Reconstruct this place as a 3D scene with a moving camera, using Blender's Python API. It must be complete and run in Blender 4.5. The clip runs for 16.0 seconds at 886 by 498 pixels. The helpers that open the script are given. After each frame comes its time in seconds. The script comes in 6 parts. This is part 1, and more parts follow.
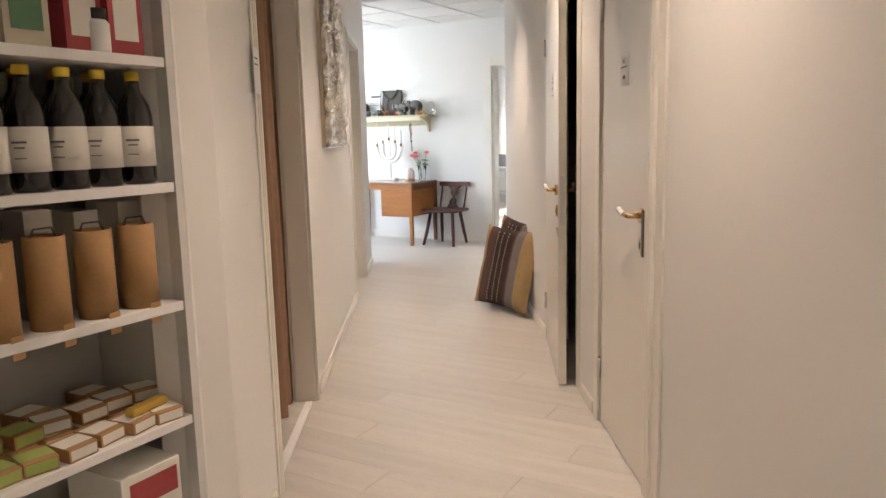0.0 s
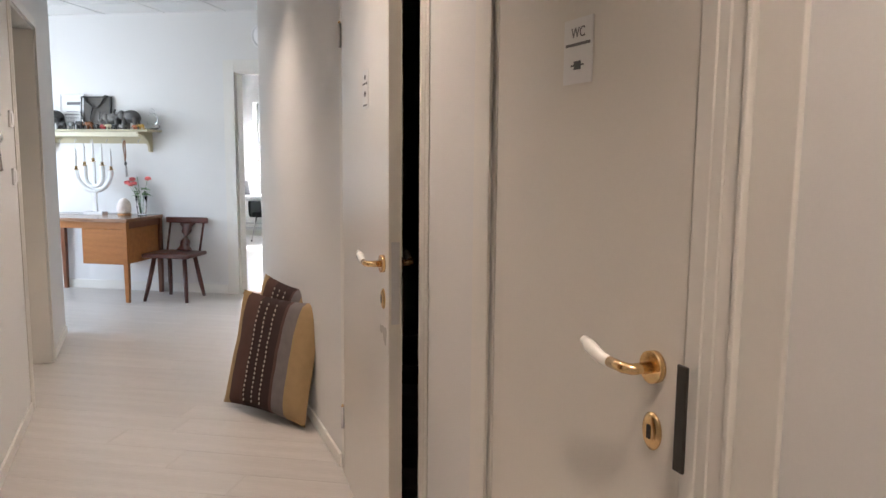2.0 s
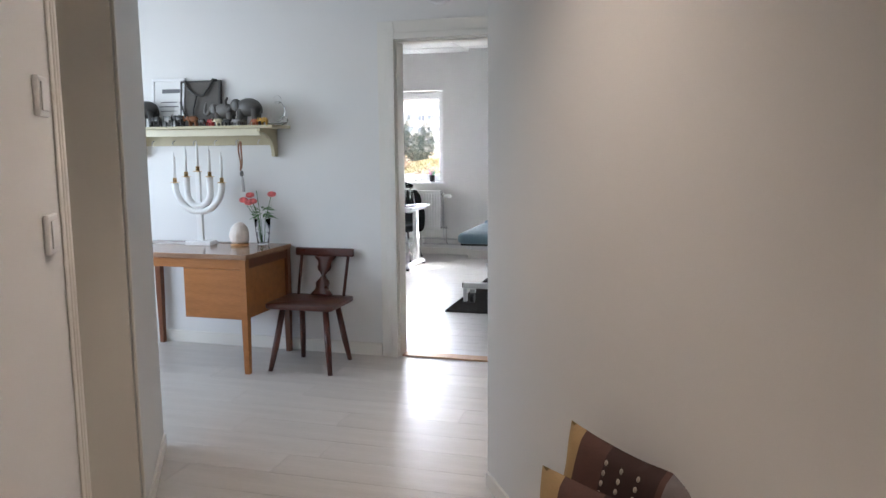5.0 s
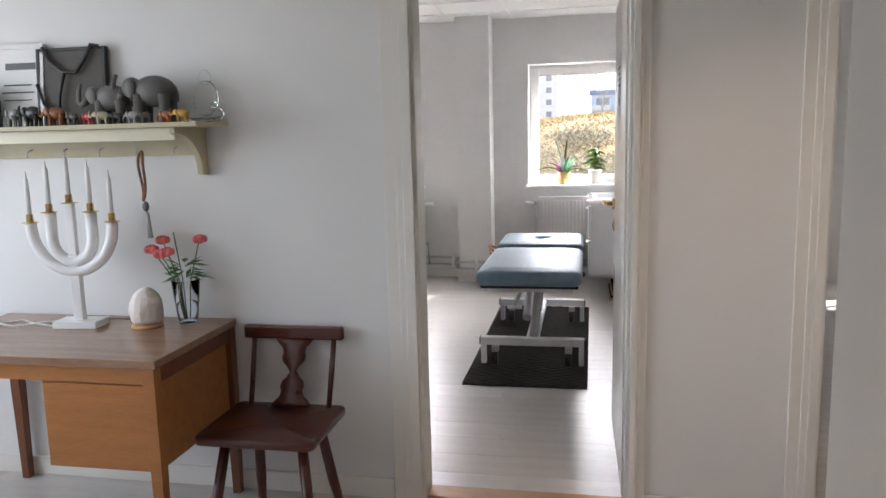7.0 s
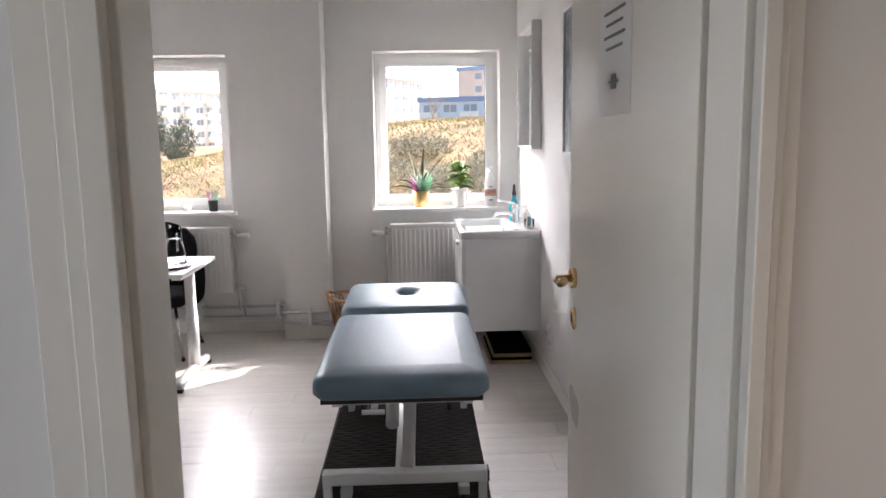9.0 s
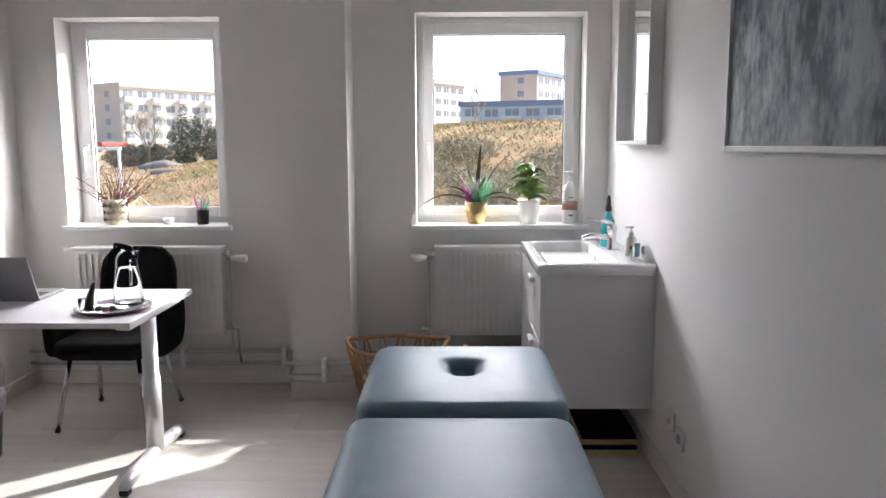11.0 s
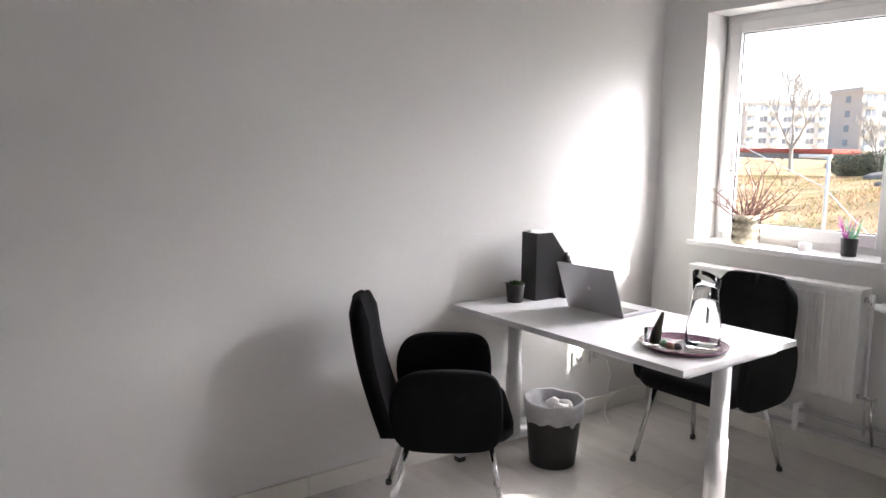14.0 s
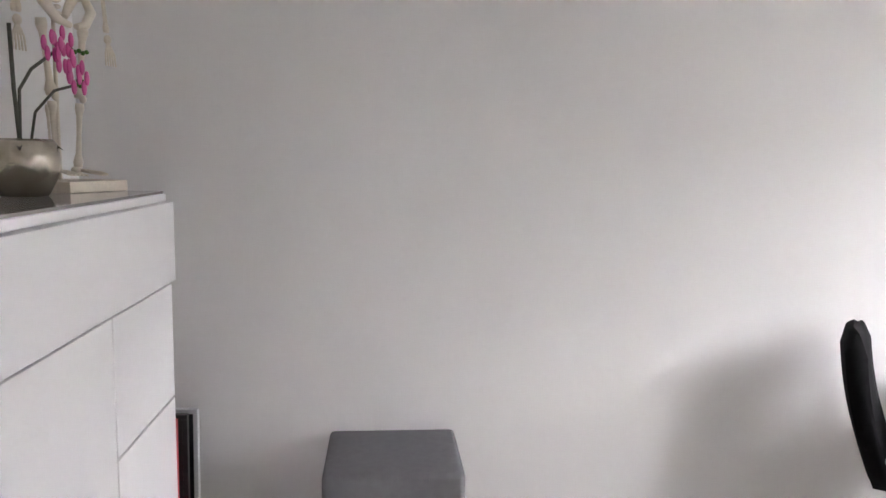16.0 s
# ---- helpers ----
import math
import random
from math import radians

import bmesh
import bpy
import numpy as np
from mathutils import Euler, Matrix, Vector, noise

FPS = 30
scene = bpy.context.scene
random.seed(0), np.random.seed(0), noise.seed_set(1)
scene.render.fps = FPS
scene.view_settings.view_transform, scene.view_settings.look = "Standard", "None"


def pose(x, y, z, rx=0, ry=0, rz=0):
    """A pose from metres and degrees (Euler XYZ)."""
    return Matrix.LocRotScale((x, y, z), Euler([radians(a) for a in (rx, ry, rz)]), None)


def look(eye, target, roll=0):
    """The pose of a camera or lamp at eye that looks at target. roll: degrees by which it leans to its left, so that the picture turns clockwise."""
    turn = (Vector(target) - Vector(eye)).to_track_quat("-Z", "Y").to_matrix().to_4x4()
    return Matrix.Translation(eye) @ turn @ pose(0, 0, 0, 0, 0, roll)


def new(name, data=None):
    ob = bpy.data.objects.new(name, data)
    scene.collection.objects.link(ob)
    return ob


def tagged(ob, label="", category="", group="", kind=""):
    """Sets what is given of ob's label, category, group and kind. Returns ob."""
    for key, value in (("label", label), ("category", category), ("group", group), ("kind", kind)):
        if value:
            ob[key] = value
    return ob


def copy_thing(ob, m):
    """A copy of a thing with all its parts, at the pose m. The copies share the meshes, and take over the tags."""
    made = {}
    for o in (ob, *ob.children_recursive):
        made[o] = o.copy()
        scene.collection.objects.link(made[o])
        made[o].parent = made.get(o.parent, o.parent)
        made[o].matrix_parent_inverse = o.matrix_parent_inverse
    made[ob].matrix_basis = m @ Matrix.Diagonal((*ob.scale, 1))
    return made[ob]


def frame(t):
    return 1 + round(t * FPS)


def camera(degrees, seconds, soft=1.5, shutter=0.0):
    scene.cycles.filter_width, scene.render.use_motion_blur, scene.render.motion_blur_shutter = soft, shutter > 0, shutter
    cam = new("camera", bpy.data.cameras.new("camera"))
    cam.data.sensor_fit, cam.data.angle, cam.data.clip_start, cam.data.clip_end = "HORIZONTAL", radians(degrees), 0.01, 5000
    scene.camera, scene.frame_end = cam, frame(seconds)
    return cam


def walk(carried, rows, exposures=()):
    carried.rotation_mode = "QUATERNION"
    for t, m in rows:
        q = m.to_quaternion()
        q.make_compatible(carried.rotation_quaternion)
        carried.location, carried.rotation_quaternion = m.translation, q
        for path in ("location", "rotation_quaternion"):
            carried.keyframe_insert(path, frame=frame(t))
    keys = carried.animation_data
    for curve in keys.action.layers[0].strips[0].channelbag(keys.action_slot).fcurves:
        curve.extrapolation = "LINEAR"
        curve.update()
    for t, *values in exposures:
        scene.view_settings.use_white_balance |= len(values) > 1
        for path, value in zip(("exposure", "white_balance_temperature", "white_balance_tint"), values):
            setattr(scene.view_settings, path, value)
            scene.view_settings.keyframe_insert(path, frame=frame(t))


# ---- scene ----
cam = camera(62.0, 16.0)
PATH = [
    (0, (0.535, 1.597, 1.285), (-0.457, 3.306, 0.979), -1.4),
    (0.5, (0.414, 1.985, 1.285), (-0.471, 3.754, 0.989), 0.2),
    (1, (0.188, 2.363, 1.29), (-0.584, 4.187, 1.018), 0.9),
    (1.5, (-0.059, 2.701, 1.29), (-0.673, 4.585, 1.024), 0.8),
    (2, (-0.288, 2.988, 1.316), (-0.617, 4.945, 1.065), 0.5),
    (2.5, (-0.496, 3.216, 1.34), (-0.603, 5.202, 1.126), 1.2),
    (3, (-0.737, 3.484, 1.35), (-0.834, 5.473, 1.162), 1.3),
    (3.5, (-0.995, 3.783, 1.35), (-1.231, 5.76, 1.163), 0.4),
    (4, (-1.243, 4.146, 1.344), (-1.691, 6.085, 1.14), -0.5),
    (6.3, (-2.377, 6.047, 1.426), (-2.926, 7.943, 1.106), -0.6),
    (6.5, (-2.468, 6.234, 1.439), (-2.974, 8.143, 1.123), -0.8),
    (7, (-2.675, 6.711, 1.449), (-3.052, 8.652, 1.151), -1.4),
    (7.5, (-2.832, 7.165, 1.469), (-3.046, 9.132, 1.183), -2.0),
    (8, (-2.914, 7.607, 1.474), (-2.999, 9.583, 1.178), -1.2),
    (8.5, (-2.939, 8.072, 1.478), (-2.911, 10.051, 1.188), -1.4),
    (9, (-2.944, 8.502, 1.471), (-2.867, 10.479, 1.18), -0.9),
    (9.2, (-2.942, 8.671, 1.472), (-2.869, 10.648, 1.183), -0.7),
    (11.3, (-3.03, 10.114, 1.405), (-3.094, 12.094, 1.128), -0.4),
    (11.5, (-3.014, 10.192, 1.411), (-3.11, 12.169, 1.126), -0.5),
    (12, (-3.01, 10.452, 1.402), (-3.203, 12.42, 1.106), -0.2),
    (12.5, (-3.01, 10.681, 1.397), (-3.352, 12.631, 1.107), 0.2),
    (13, (-2.998, 10.78, 1.406), (-3.776, 12.599, 1.112), 0.9),
    (13.5, (-2.954, 10.813, 1.408), (-4.204, 12.349, 1.124), 1.2),
    (14, (-2.93, 10.808, 1.416), (-4.517, 11.996, 1.146), 0.9),
    (14.5, (-2.919, 10.784, 1.412), (-4.714, 11.629, 1.155), 0.3),
    (15, (-2.915, 10.739, 1.401), (-4.815, 11.312, 1.153), 0.3),
    (15.5, (-2.918, 10.66, 1.386), (-4.867, 11.04, 1.152), 0.5),
    (16, (-2.957, 10.588, 1.406), (-4.935, 10.752, 1.165), 0.8),
]

# ---- light and exposure ----
EXPOSURE = [(0.0, 3.1, 6400, 10), (1.0, 2.95, 6150, 10), (2.0, 2.75, 5950, 10), (3.0, 2.9, 6400, 10), (4.0, 2.5, 5850, 9), (6.5, 2.05, 6150, 11), (8.0, 1.75, 6650, 17),
            (9.0, 1.65, 6450, 15), (11.3, 0.9, 6300, 13), (12.5, 0.7, 6400, 13), (13.5, 1.2, 6400, 13), (14.0, 1.5, 6400, 13), (15.0, 2.15, 6400, 13), (15.5, 2.4, 6400, 13), (16.0, 2.45, 6350, 14)]
walk(cam, [(t, look(eye, target, roll)) for t, eye, target, roll in PATH], EXPOSURE)

SUN_WAY = Vector((1.24, 1.0, 1.12)).normalized()
world = bpy.data.worlds.new("world")
scene.world = world
world.use_nodes = True
wn = world.node_tree
sky = wn.nodes.new("ShaderNodeTexSky")
sky.sky_type, sky.sun_disc = "NISHITA", False
sky.sun_elevation = math.asin(SUN_WAY.z)
sky.sun_rotation = math.atan2(SUN_WAY.x, SUN_WAY.y)
sky.dust_density, sky.air_density = 2.0, 1.0
wn.links.new(sky.outputs[0], wn.nodes["Background"].inputs[0])
wn.nodes["Background"].inputs[1].default_value = 0.15

sun = new("sun", bpy.data.lights.new("sun", "SUN"))
sun.data.energy, sun.data.angle, sun.data.color = 5.0, radians(0.6), (1.0, 0.95, 0.88)
sun.matrix_world = look(SUN_WAY * 30, (0, 0, 0))


# added area lamps that stand in for skylight, kept out of view
def sky_fill_lamp(name, x, y, z, w, h, watts, toward, colour=(0.9, 0.95, 1.0)):
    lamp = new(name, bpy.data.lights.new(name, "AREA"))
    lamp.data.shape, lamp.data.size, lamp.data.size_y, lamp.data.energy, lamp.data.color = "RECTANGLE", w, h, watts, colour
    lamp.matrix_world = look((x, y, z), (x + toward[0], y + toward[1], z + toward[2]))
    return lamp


# extra light for the treatment room, placed outside above the sightlines
sky_fill_lamp("daylight", -4.7, 18.8, 4.15, 4.6, 2.2, 470, (0, -6.6, -2.6), (1.0, 0.955, 0.99))
sky_fill_lamp("daylight", -0.5, 17.0, 3.75, 2.4, 1.5, 215, (-3.6, -4.4, -2.6), (1.0, 0.955, 0.99))
# added lobby lamp in an unseen opening of the west wall
sky_fill_lamp("daylight", -6.44, 7.9, 1.5, 1.7, 1.2, 9, (1, 0, -0.1), (0.92, 0.96, 1.0))

COR = pose(0, 0, 0, 0, 0, 31.5)      # the corridor's own axes: x across (w), y along (s)


def cor(w, s, z=0.0):
    return COR @ Vector((w, s, z))


# ---- materials ----
def mat(name, colour, rough=0.5, metal=0.0, var=0.08, scale=6.0, fine=60.0, bump=0.0, stretch=(1, 1, 1), coat=0.0, second=None, spread=0.5, trans=0.0, emit=0.0, island=False, per_object=0.0, sss=0.0):
    m = bpy.data.materials.new(name)
    m.use_nodes = True
    nt = m.node_tree
    b = nt.nodes["Principled BSDF"]
    b.inputs["Metallic"].default_value = metal
    b.inputs["Coat Weight"].default_value = coat
    b.inputs["Transmission Weight"].default_value = trans
    tc = nt.nodes.new("ShaderNodeTexCoord")
    mp = nt.nodes.new("ShaderNodeMapping")
    mp.inputs["Scale"].default_value = stretch
    nt.links.new(tc.outputs["Object"], mp.inputs[0])
    big, small = nt.nodes.new("ShaderNodeTexNoise"), nt.nodes.new("ShaderNodeTexNoise")
    big.inputs["Scale"].default_value, small.inputs["Scale"].default_value = scale, fine
    big.inputs["Detail"].default_value = 4
    nt.links.new(mp.outputs[0], big.inputs["Vector"])
    nt.links.new(mp.outputs[0], small.inputs["Vector"])
    both = nt.nodes.new("ShaderNodeMath")
    both.operation = "MULTIPLY_ADD"
    both.inputs[1].default_value = 0.6
    scaled = nt.nodes.new("ShaderNodeMath")
    scaled.operation = "MULTIPLY"
    scaled.inputs[1].default_value = 0.4
    nt.links.new(small.outputs[0], scaled.inputs[0])
    nt.links.new(big.outputs[0], both.inputs[0])
    nt.links.new(scaled.outputs[0], both.inputs[2])
    ramp = nt.nodes.new("ShaderNodeValToRGB")
    c = Vector(colour)
    lo = c * (1 - var)
    hi = Vector(second) if second else c * (1 + var)
    ramp.color_ramp.elements[0].position, ramp.color_ramp.elements[1].position = 0.5 - spread / 2, 0.5 + spread / 2
    ramp.color_ramp.elements[0].color = (*lo, 1)
    ramp.color_ramp.elements[1].color = (*[min(v, 0.95) for v in hi], 1)
    nt.links.new(both.outputs[0], ramp.inputs[0])
    out = ramp.outputs[0]
    if per_object or island:
        src = nt.nodes.new("ShaderNodeNewGeometry").outputs["Random Per Island"] if island else nt.nodes.new("ShaderNodeObjectInfo").outputs["Random"]
        hsv = nt.nodes.new("ShaderNodeHueSaturation")
        rng = nt.nodes.new("ShaderNodeMapRange")
        rng.inputs[3].default_value, rng.inputs[4].default_value = 1 - (per_object or 0.2), 1 + (per_object or 0.2)
        nt.links.new(src, rng.inputs[0])
        nt.links.new(rng.outputs[0], hsv.inputs["Value"])
        nt.links.new(out, hsv.inputs["Color"])
        out = hsv.outputs[0]
    nt.links.new(out, b.inputs["Base Color"])
    rr = nt.nodes.new("ShaderNodeMapRange")
    rr.inputs[3].default_value, rr.inputs[4].default_value = max(rough * 0.94, 0.02), min(rough * 1.06, 1)
    nt.links.new(big.outputs[0], rr.inputs[0])
    nt.links.new(rr.outputs[0], b.inputs["Roughness"])
    if bump:
        bn = nt.nodes.new("ShaderNodeBump")
        bn.inputs["Strength"].default_value = min(bump, 1.0)
        bn.inputs["Distance"].default_value = 0.004
        nt.links.new(both.outputs[0], bn.inputs["Height"])
        nt.links.new(bn.outputs[0], b.inputs["Normal"])
    if emit:
        b.inputs["Emission Color"].default_value = (*colour, 1)
        b.inputs["Emission Strength"].default_value = emit
    return m


PAINT = mat("wall_paint", (0.74, 0.735, 0.72), 0.6, var=0.02, scale=1.5, fine=180, bump=0.06)
CEIL = mat("ceiling_tile", (0.8, 0.8, 0.79), 0.8, var=0.03, scale=3, fine=220, bump=0.1)
TRIM = mat("trim_paint", (0.76, 0.74, 0.69), 0.35, var=0.02, scale=3, fine=90, bump=0.03)
DOORP = mat("door_paint", (0.74, 0.71, 0.65), 0.28, var=0.02, scale=2, fine=120, bump=0.03)
WHITE = mat("white_lacquer", (0.8, 0.8, 0.8), 0.3, var=0.02, scale=3, fine=100)
PLANK = mat("pale_oak_laminate", (0.50, 0.475, 0.44), 0.32, var=0.10, scale=2.2, fine=26, bump=0.05, stretch=(0.6, 7, 1), per_object=0.055, second=(0.60, 0.575, 0.54))
SEAM = mat("floor_joint", (0.36, 0.33, 0.29), 0.7)
BRASS = mat("brass", (0.78, 0.55, 0.28), 0.22, 1.0, var=0.05)
CHROME = mat("chrome", (0.75, 0.75, 0.76), 0.12, 1.0, var=0.03)
STEELP = mat("silver_paint", (0.6, 0.6, 0.61), 0.38, 0.6, var=0.03)
PORCELAIN = mat("porcelain", (0.85, 0.84, 0.8), 0.12, var=0.02, coat=0.5)
# near-black colour that stands in for the dark of unlit rooms
SHADE_BLACK = mat("shade_black", (0.02, 0.02, 0.02), 0.9)
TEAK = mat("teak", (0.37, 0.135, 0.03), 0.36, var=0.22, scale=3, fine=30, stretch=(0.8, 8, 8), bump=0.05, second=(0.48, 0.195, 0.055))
# deeper tone for the desk's back apron, side rail and rear legs
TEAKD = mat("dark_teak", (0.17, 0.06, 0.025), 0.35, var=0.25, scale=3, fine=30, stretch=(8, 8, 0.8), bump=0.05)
TEAKTOP = mat("teak_top", (0.30, 0.165, 0.10), 0.16, var=0.2, scale=3, fine=30, stretch=(0.8, 8, 8), second=(0.40, 0.25, 0.16))
MAHOG = mat("stained_pine", (0.075, 0.017, 0.01), 0.28, var=0.3, scale=4, fine=30, stretch=(1, 6, 6), bump=0.06, coat=0.2)
SHELFP = mat("pale_green_paint", (0.50, 0.45, 0.30), 0.5, var=0.06, bump=0.05)
CREAM = mat("cream_edge", (0.68, 0.64, 0.48), 0.45, var=0.04)
VINYL = mat("blue_vinyl", (0.18, 0.28, 0.35), 0.43, var=0.10, scale=7, fine=240, bump=0.22)
MATT = mat("grey_ribbed_mat", (0.055, 0.05, 0.048), 0.9, var=0.3, scale=20, fine=150, bump=0.4)
BLACKF = mat("black_fabric", (0.0066, 0.0066, 0.0077), 0.9, var=0.3, scale=40, fine=400, bump=0.3)
GREYF = mat("grey_fabric", (0.15, 0.15, 0.155), 0.9, var=0.12, scale=40, fine=420, bump=0.35)
BLACKP = mat("black_plastic", (0.015, 0.015, 0.016), 0.4, var=0.1)
CERAMIC = mat("sanitary_ceramic", (0.84, 0.84, 0.83), 0.08, var=0.01, coat=0.6)
RADP = mat("radiator_enamel", (0.78, 0.78, 0.77), 0.3, var=0.02)
CURT = mat("brown_curtain", (0.31, 0.2, 0.135), 0.85, var=0.15, scale=20, fine=200, bump=0.2)
MIRROR = mat("mirror_glass", (0.85, 0.87, 0.86), 0.02, 1.0, var=0.0)
PAPER = mat("paper", (0.8, 0.8, 0.79), 0.7, var=0.02)
INK = mat("ink_grey", (0.15, 0.15, 0.16), 0.7)


def glass(name, colour=(1, 1, 1), rough=0.0, ior=1.45):
    m = bpy.data.materials.new(name)
    m.use_nodes = True
    b = m.node_tree.nodes["Principled BSDF"]
    b.inputs["Base Color"].default_value = (*colour, 1)
    b.inputs["Transmission Weight"].default_value, b.inputs["Roughness"].default_value, b.inputs["IOR"].default_value = 1, rough, ior
    return m


GLASS = glass("window_glass", (0.97, 0.99, 0.98))
CLEAR = glass("clear_glass", (0.98, 0.99, 0.99), 0, 1.15)


for m_ in (BLACKF, GREYF, CURT, MATT):
    m_.node_tree.nodes["Principled BSDF"].inputs["Specular IOR Level"].default_value = 0.12


# ---- mesh helpers ----
def box(bm, x0, x1, y0, y1, z0, z1, bevel=0.0, seg=2):
    vs = [bm.verts.new((x, y, z)) for x in (x0, x1) for y in (y0, y1) for z in (z0, z1)]
    fs = [bm.faces.new([vs[i] for i in q]) for q in ((0, 1, 3, 2), (4, 6, 7, 5), (0, 4, 5, 1), (2, 3, 7, 6), (0, 2, 6, 4), (1, 5, 7, 3))]
    if bevel:
        es = list({e for f in fs for e in f.edges})
        bmesh.ops.bevel(bm, geom=es, offset=bevel, segments=seg, profile=0.5, affect="EDGES")
    return bm


def frame_axes(p, q):
    d = (Vector(q) - Vector(p)).normalized()
    a = d.orthogonal().normalized()
    return d, a, d.cross(a)


def tube(bm, pts, r, n=10, cap=True, closed=False):
    """A round bar along points; r is one radius or one a point."""
    pts = [Vector(p) for p in pts]
    rs = r if isinstance(r, (list, tuple)) else [r] * len(pts)
    rings, a = [], None
    for i, p in enumerate(pts):
        if closed:
            d = (pts[(i + 1) % len(pts)] - pts[i - 1]).normalized()
        else:
            d = (pts[min(i + 1, len(pts) - 1)] - pts[max(i - 1, 0)]).normalized()
        a = d.orthogonal().normalized() if a is None else (a - d * a.dot(d)).normalized()
        b = d.cross(a)
        rings.append([bm.verts.new(p + (a * math.cos(k * math.tau / n) + b * math.sin(k * math.tau / n)) * rs[i]) for k in range(n)])
    pairs = list(zip(rings, rings[1:])) + ([(rings[-1], rings[0])] if closed else [])
    for r0, r1 in pairs:
        for k in range(n):
            f = bm.faces.new((r0[k], r0[(k + 1) % n], r1[(k + 1) % n], r1[k]))
            f.smooth = True
    if cap and not closed:
        bm.faces.new(rings[0][::-1])
        bm.faces.new(rings[-1])
    return bm


def lathe(bm, prof, n=24, at=(0, 0, 0), sx=1.0, sy=1.0, wob=None):
    """A turned body from (radius, height) pairs, round the z axis."""
    rings = []
    for r, z in prof:
        rings.append([bm.verts.new((at[0] + r * sx * math.cos(k * math.tau / n) * (wob(k) if wob else 1), at[1] + r * sy * math.sin(k * math.tau / n) * (wob(k) if wob else 1), at[2] + z)) for k in range(n)])
    for r0, r1 in zip(rings, rings[1:]):
        for k in range(n):
            f = bm.faces.new((r0[k], r0[(k + 1) % n], r1[(k + 1) % n], r1[k]))
            f.smooth = True
    if prof[0][0] > 1e-4:
        bm.faces.new(rings[0][::-1])
    if prof[-1][0] > 1e-4:
        bm.faces.new(rings[-1])
    return bm


def blob(bm, centre, size, seg=12, ring=8):
    c = Vector(centre)
    m = Matrix.Translation(c) @ Matrix.Diagonal((*size, 1))
    r = bmesh.ops.create_uvsphere(bm, u_segments=seg, v_segments=ring, radius=1, matrix=m)
    for v in r["verts"]:
        for f in v.link_faces:
            f.smooth = True
    return bm


def mesh_of(name, bm, material):
    bmesh.ops.remove_doubles(bm, verts=bm.verts, dist=1e-6)
    bmesh.ops.recalc_face_normals(bm, faces=bm.faces)
    me = bpy.data.meshes.new(name)
    bm.to_mesh(me)
    bm.free()
    for m in (material if isinstance(material, (list, tuple)) else [material]):
        me.materials.append(m)
    return me


def part(name, bm, material, parent=None, label="", m=None):
    ob = new(name, mesh_of(name, bm, material))
    if m is not None:
        ob.matrix_basis = m
    if parent is not None:
        ob.parent = parent
    if label:
        ob["label"] = label
    return ob


def thing(name, label, category, m=None, group="", kind=""):
    ob = new(name)
    ob.empty_display_size = 0.05
    if m is not None:
        ob.matrix_basis = m
    return tagged(ob, label, category, group, kind)


def B():
    return bmesh.new()


def boxes(*rows, bevel=0.0):
    bm = bmesh.new()
    for r in rows:
        box(bm, *r, bevel=bevel)
    return bm


def text_part(name, words, size, material, m, parent):
    cu = bpy.data.curves.new(name, "FONT")
    cu.body, cu.size, cu.extrude, cu.align_x = words, size, 0.0004, "CENTER"
    tmp = bpy.data.objects.new(name, cu)
    scene.collection.objects.link(tmp)
    bpy.context.view_layer.update()
    me = bpy.data.meshes.new_from_object(tmp)
    bpy.data.objects.remove(tmp)
    me.materials.append(material)
    ob = new(name, me)
    ob.matrix_basis = m
    ob.parent = parent
    return ob


# ---- structure ----
def wall(name, axis, a0, a1, t0, t1, z0, z1, openings=(), m=None, material=None, label="smooth white painted plaster wall"):
    """A wall along x or y with openings (from, to, bottom, top) through it."""
    bm = bmesh.new()
    cuts = sorted({a0, a1, *[v for o in openings for v in o[:2]]})

    def put(b0, b1, c0, c1):
        if axis == "x":
            box(bm, b0, b1, t0, t1, c0, c1)
        else:
            box(bm, t0, t1, b0, b1, c0, c1)
    for b0, b1 in zip(cuts, cuts[1:]):
        here = [o for o in openings if o[0] <= b0 and o[1] >= b1]
        if not here:
            put(b0, b1, z0, z1)
        else:
            o = here[0]
            if o[2] > z0:
                put(b0, b1, z0, o[2])
            if o[3] < z1:
                put(b0, b1, o[3], z1)
    ob = part(name, bm, material or PAINT, m=m)
    return tagged(ob, label, "wall", kind="structure")


H = 2.6
floor = tagged(part("floor", boxes((-7, 3.5, -1, 14.3, -0.15, -0.003)), SEAM), "pale whitewashed oak laminate plank floor", "floor", kind="structure")
bm = boxes((-7, 3.5, -1, 14.5, H, H + 0.15))
for k in range(16):
    box(bm, -6.4, 0.6, 6.0 + 0.6 * k, 6.02 + 0.6 * k, H - 0.006, H - 0.001)
for k in range(12):
    box(bm, -6.4 + 0.6 * k, -6.38 + 0.6 * k, 6.2, 14.25, H - 0.008, H - 0.002)
tagged(part("ceiling", bm, CEIL), "white suspended tile ceiling with slim grid", "ceiling", kind="structure")

LW, RW = 0.73, 2.045
CURTAIN = (3.66, 4.60, 0, 2.06)
LDOOR = (6.90, 7.82, 0, 2.06)
D1 = (3.53, 4.22, 0, 2.05)
D2 = (4.66, 5.56, 0, 2.05)
wall("wall_corridor_left", "y", 5.2, 8.66, LW - 0.25, LW, 0, H, [LDOOR], COR)
wall("wall_corridor_left_curtain", "y", 2.82, 5.2, LW - 0.1, LW, 0, H, [CURTAIN], COR)
wall("wall_corridor_left_near", "y", -0.5, 1.12, LW - 0.25, LW, 0, H, [], COR)
wall("wall_behind_shelf", "y", 1.2, 2.9, -1.26, -1.202, 0, H)
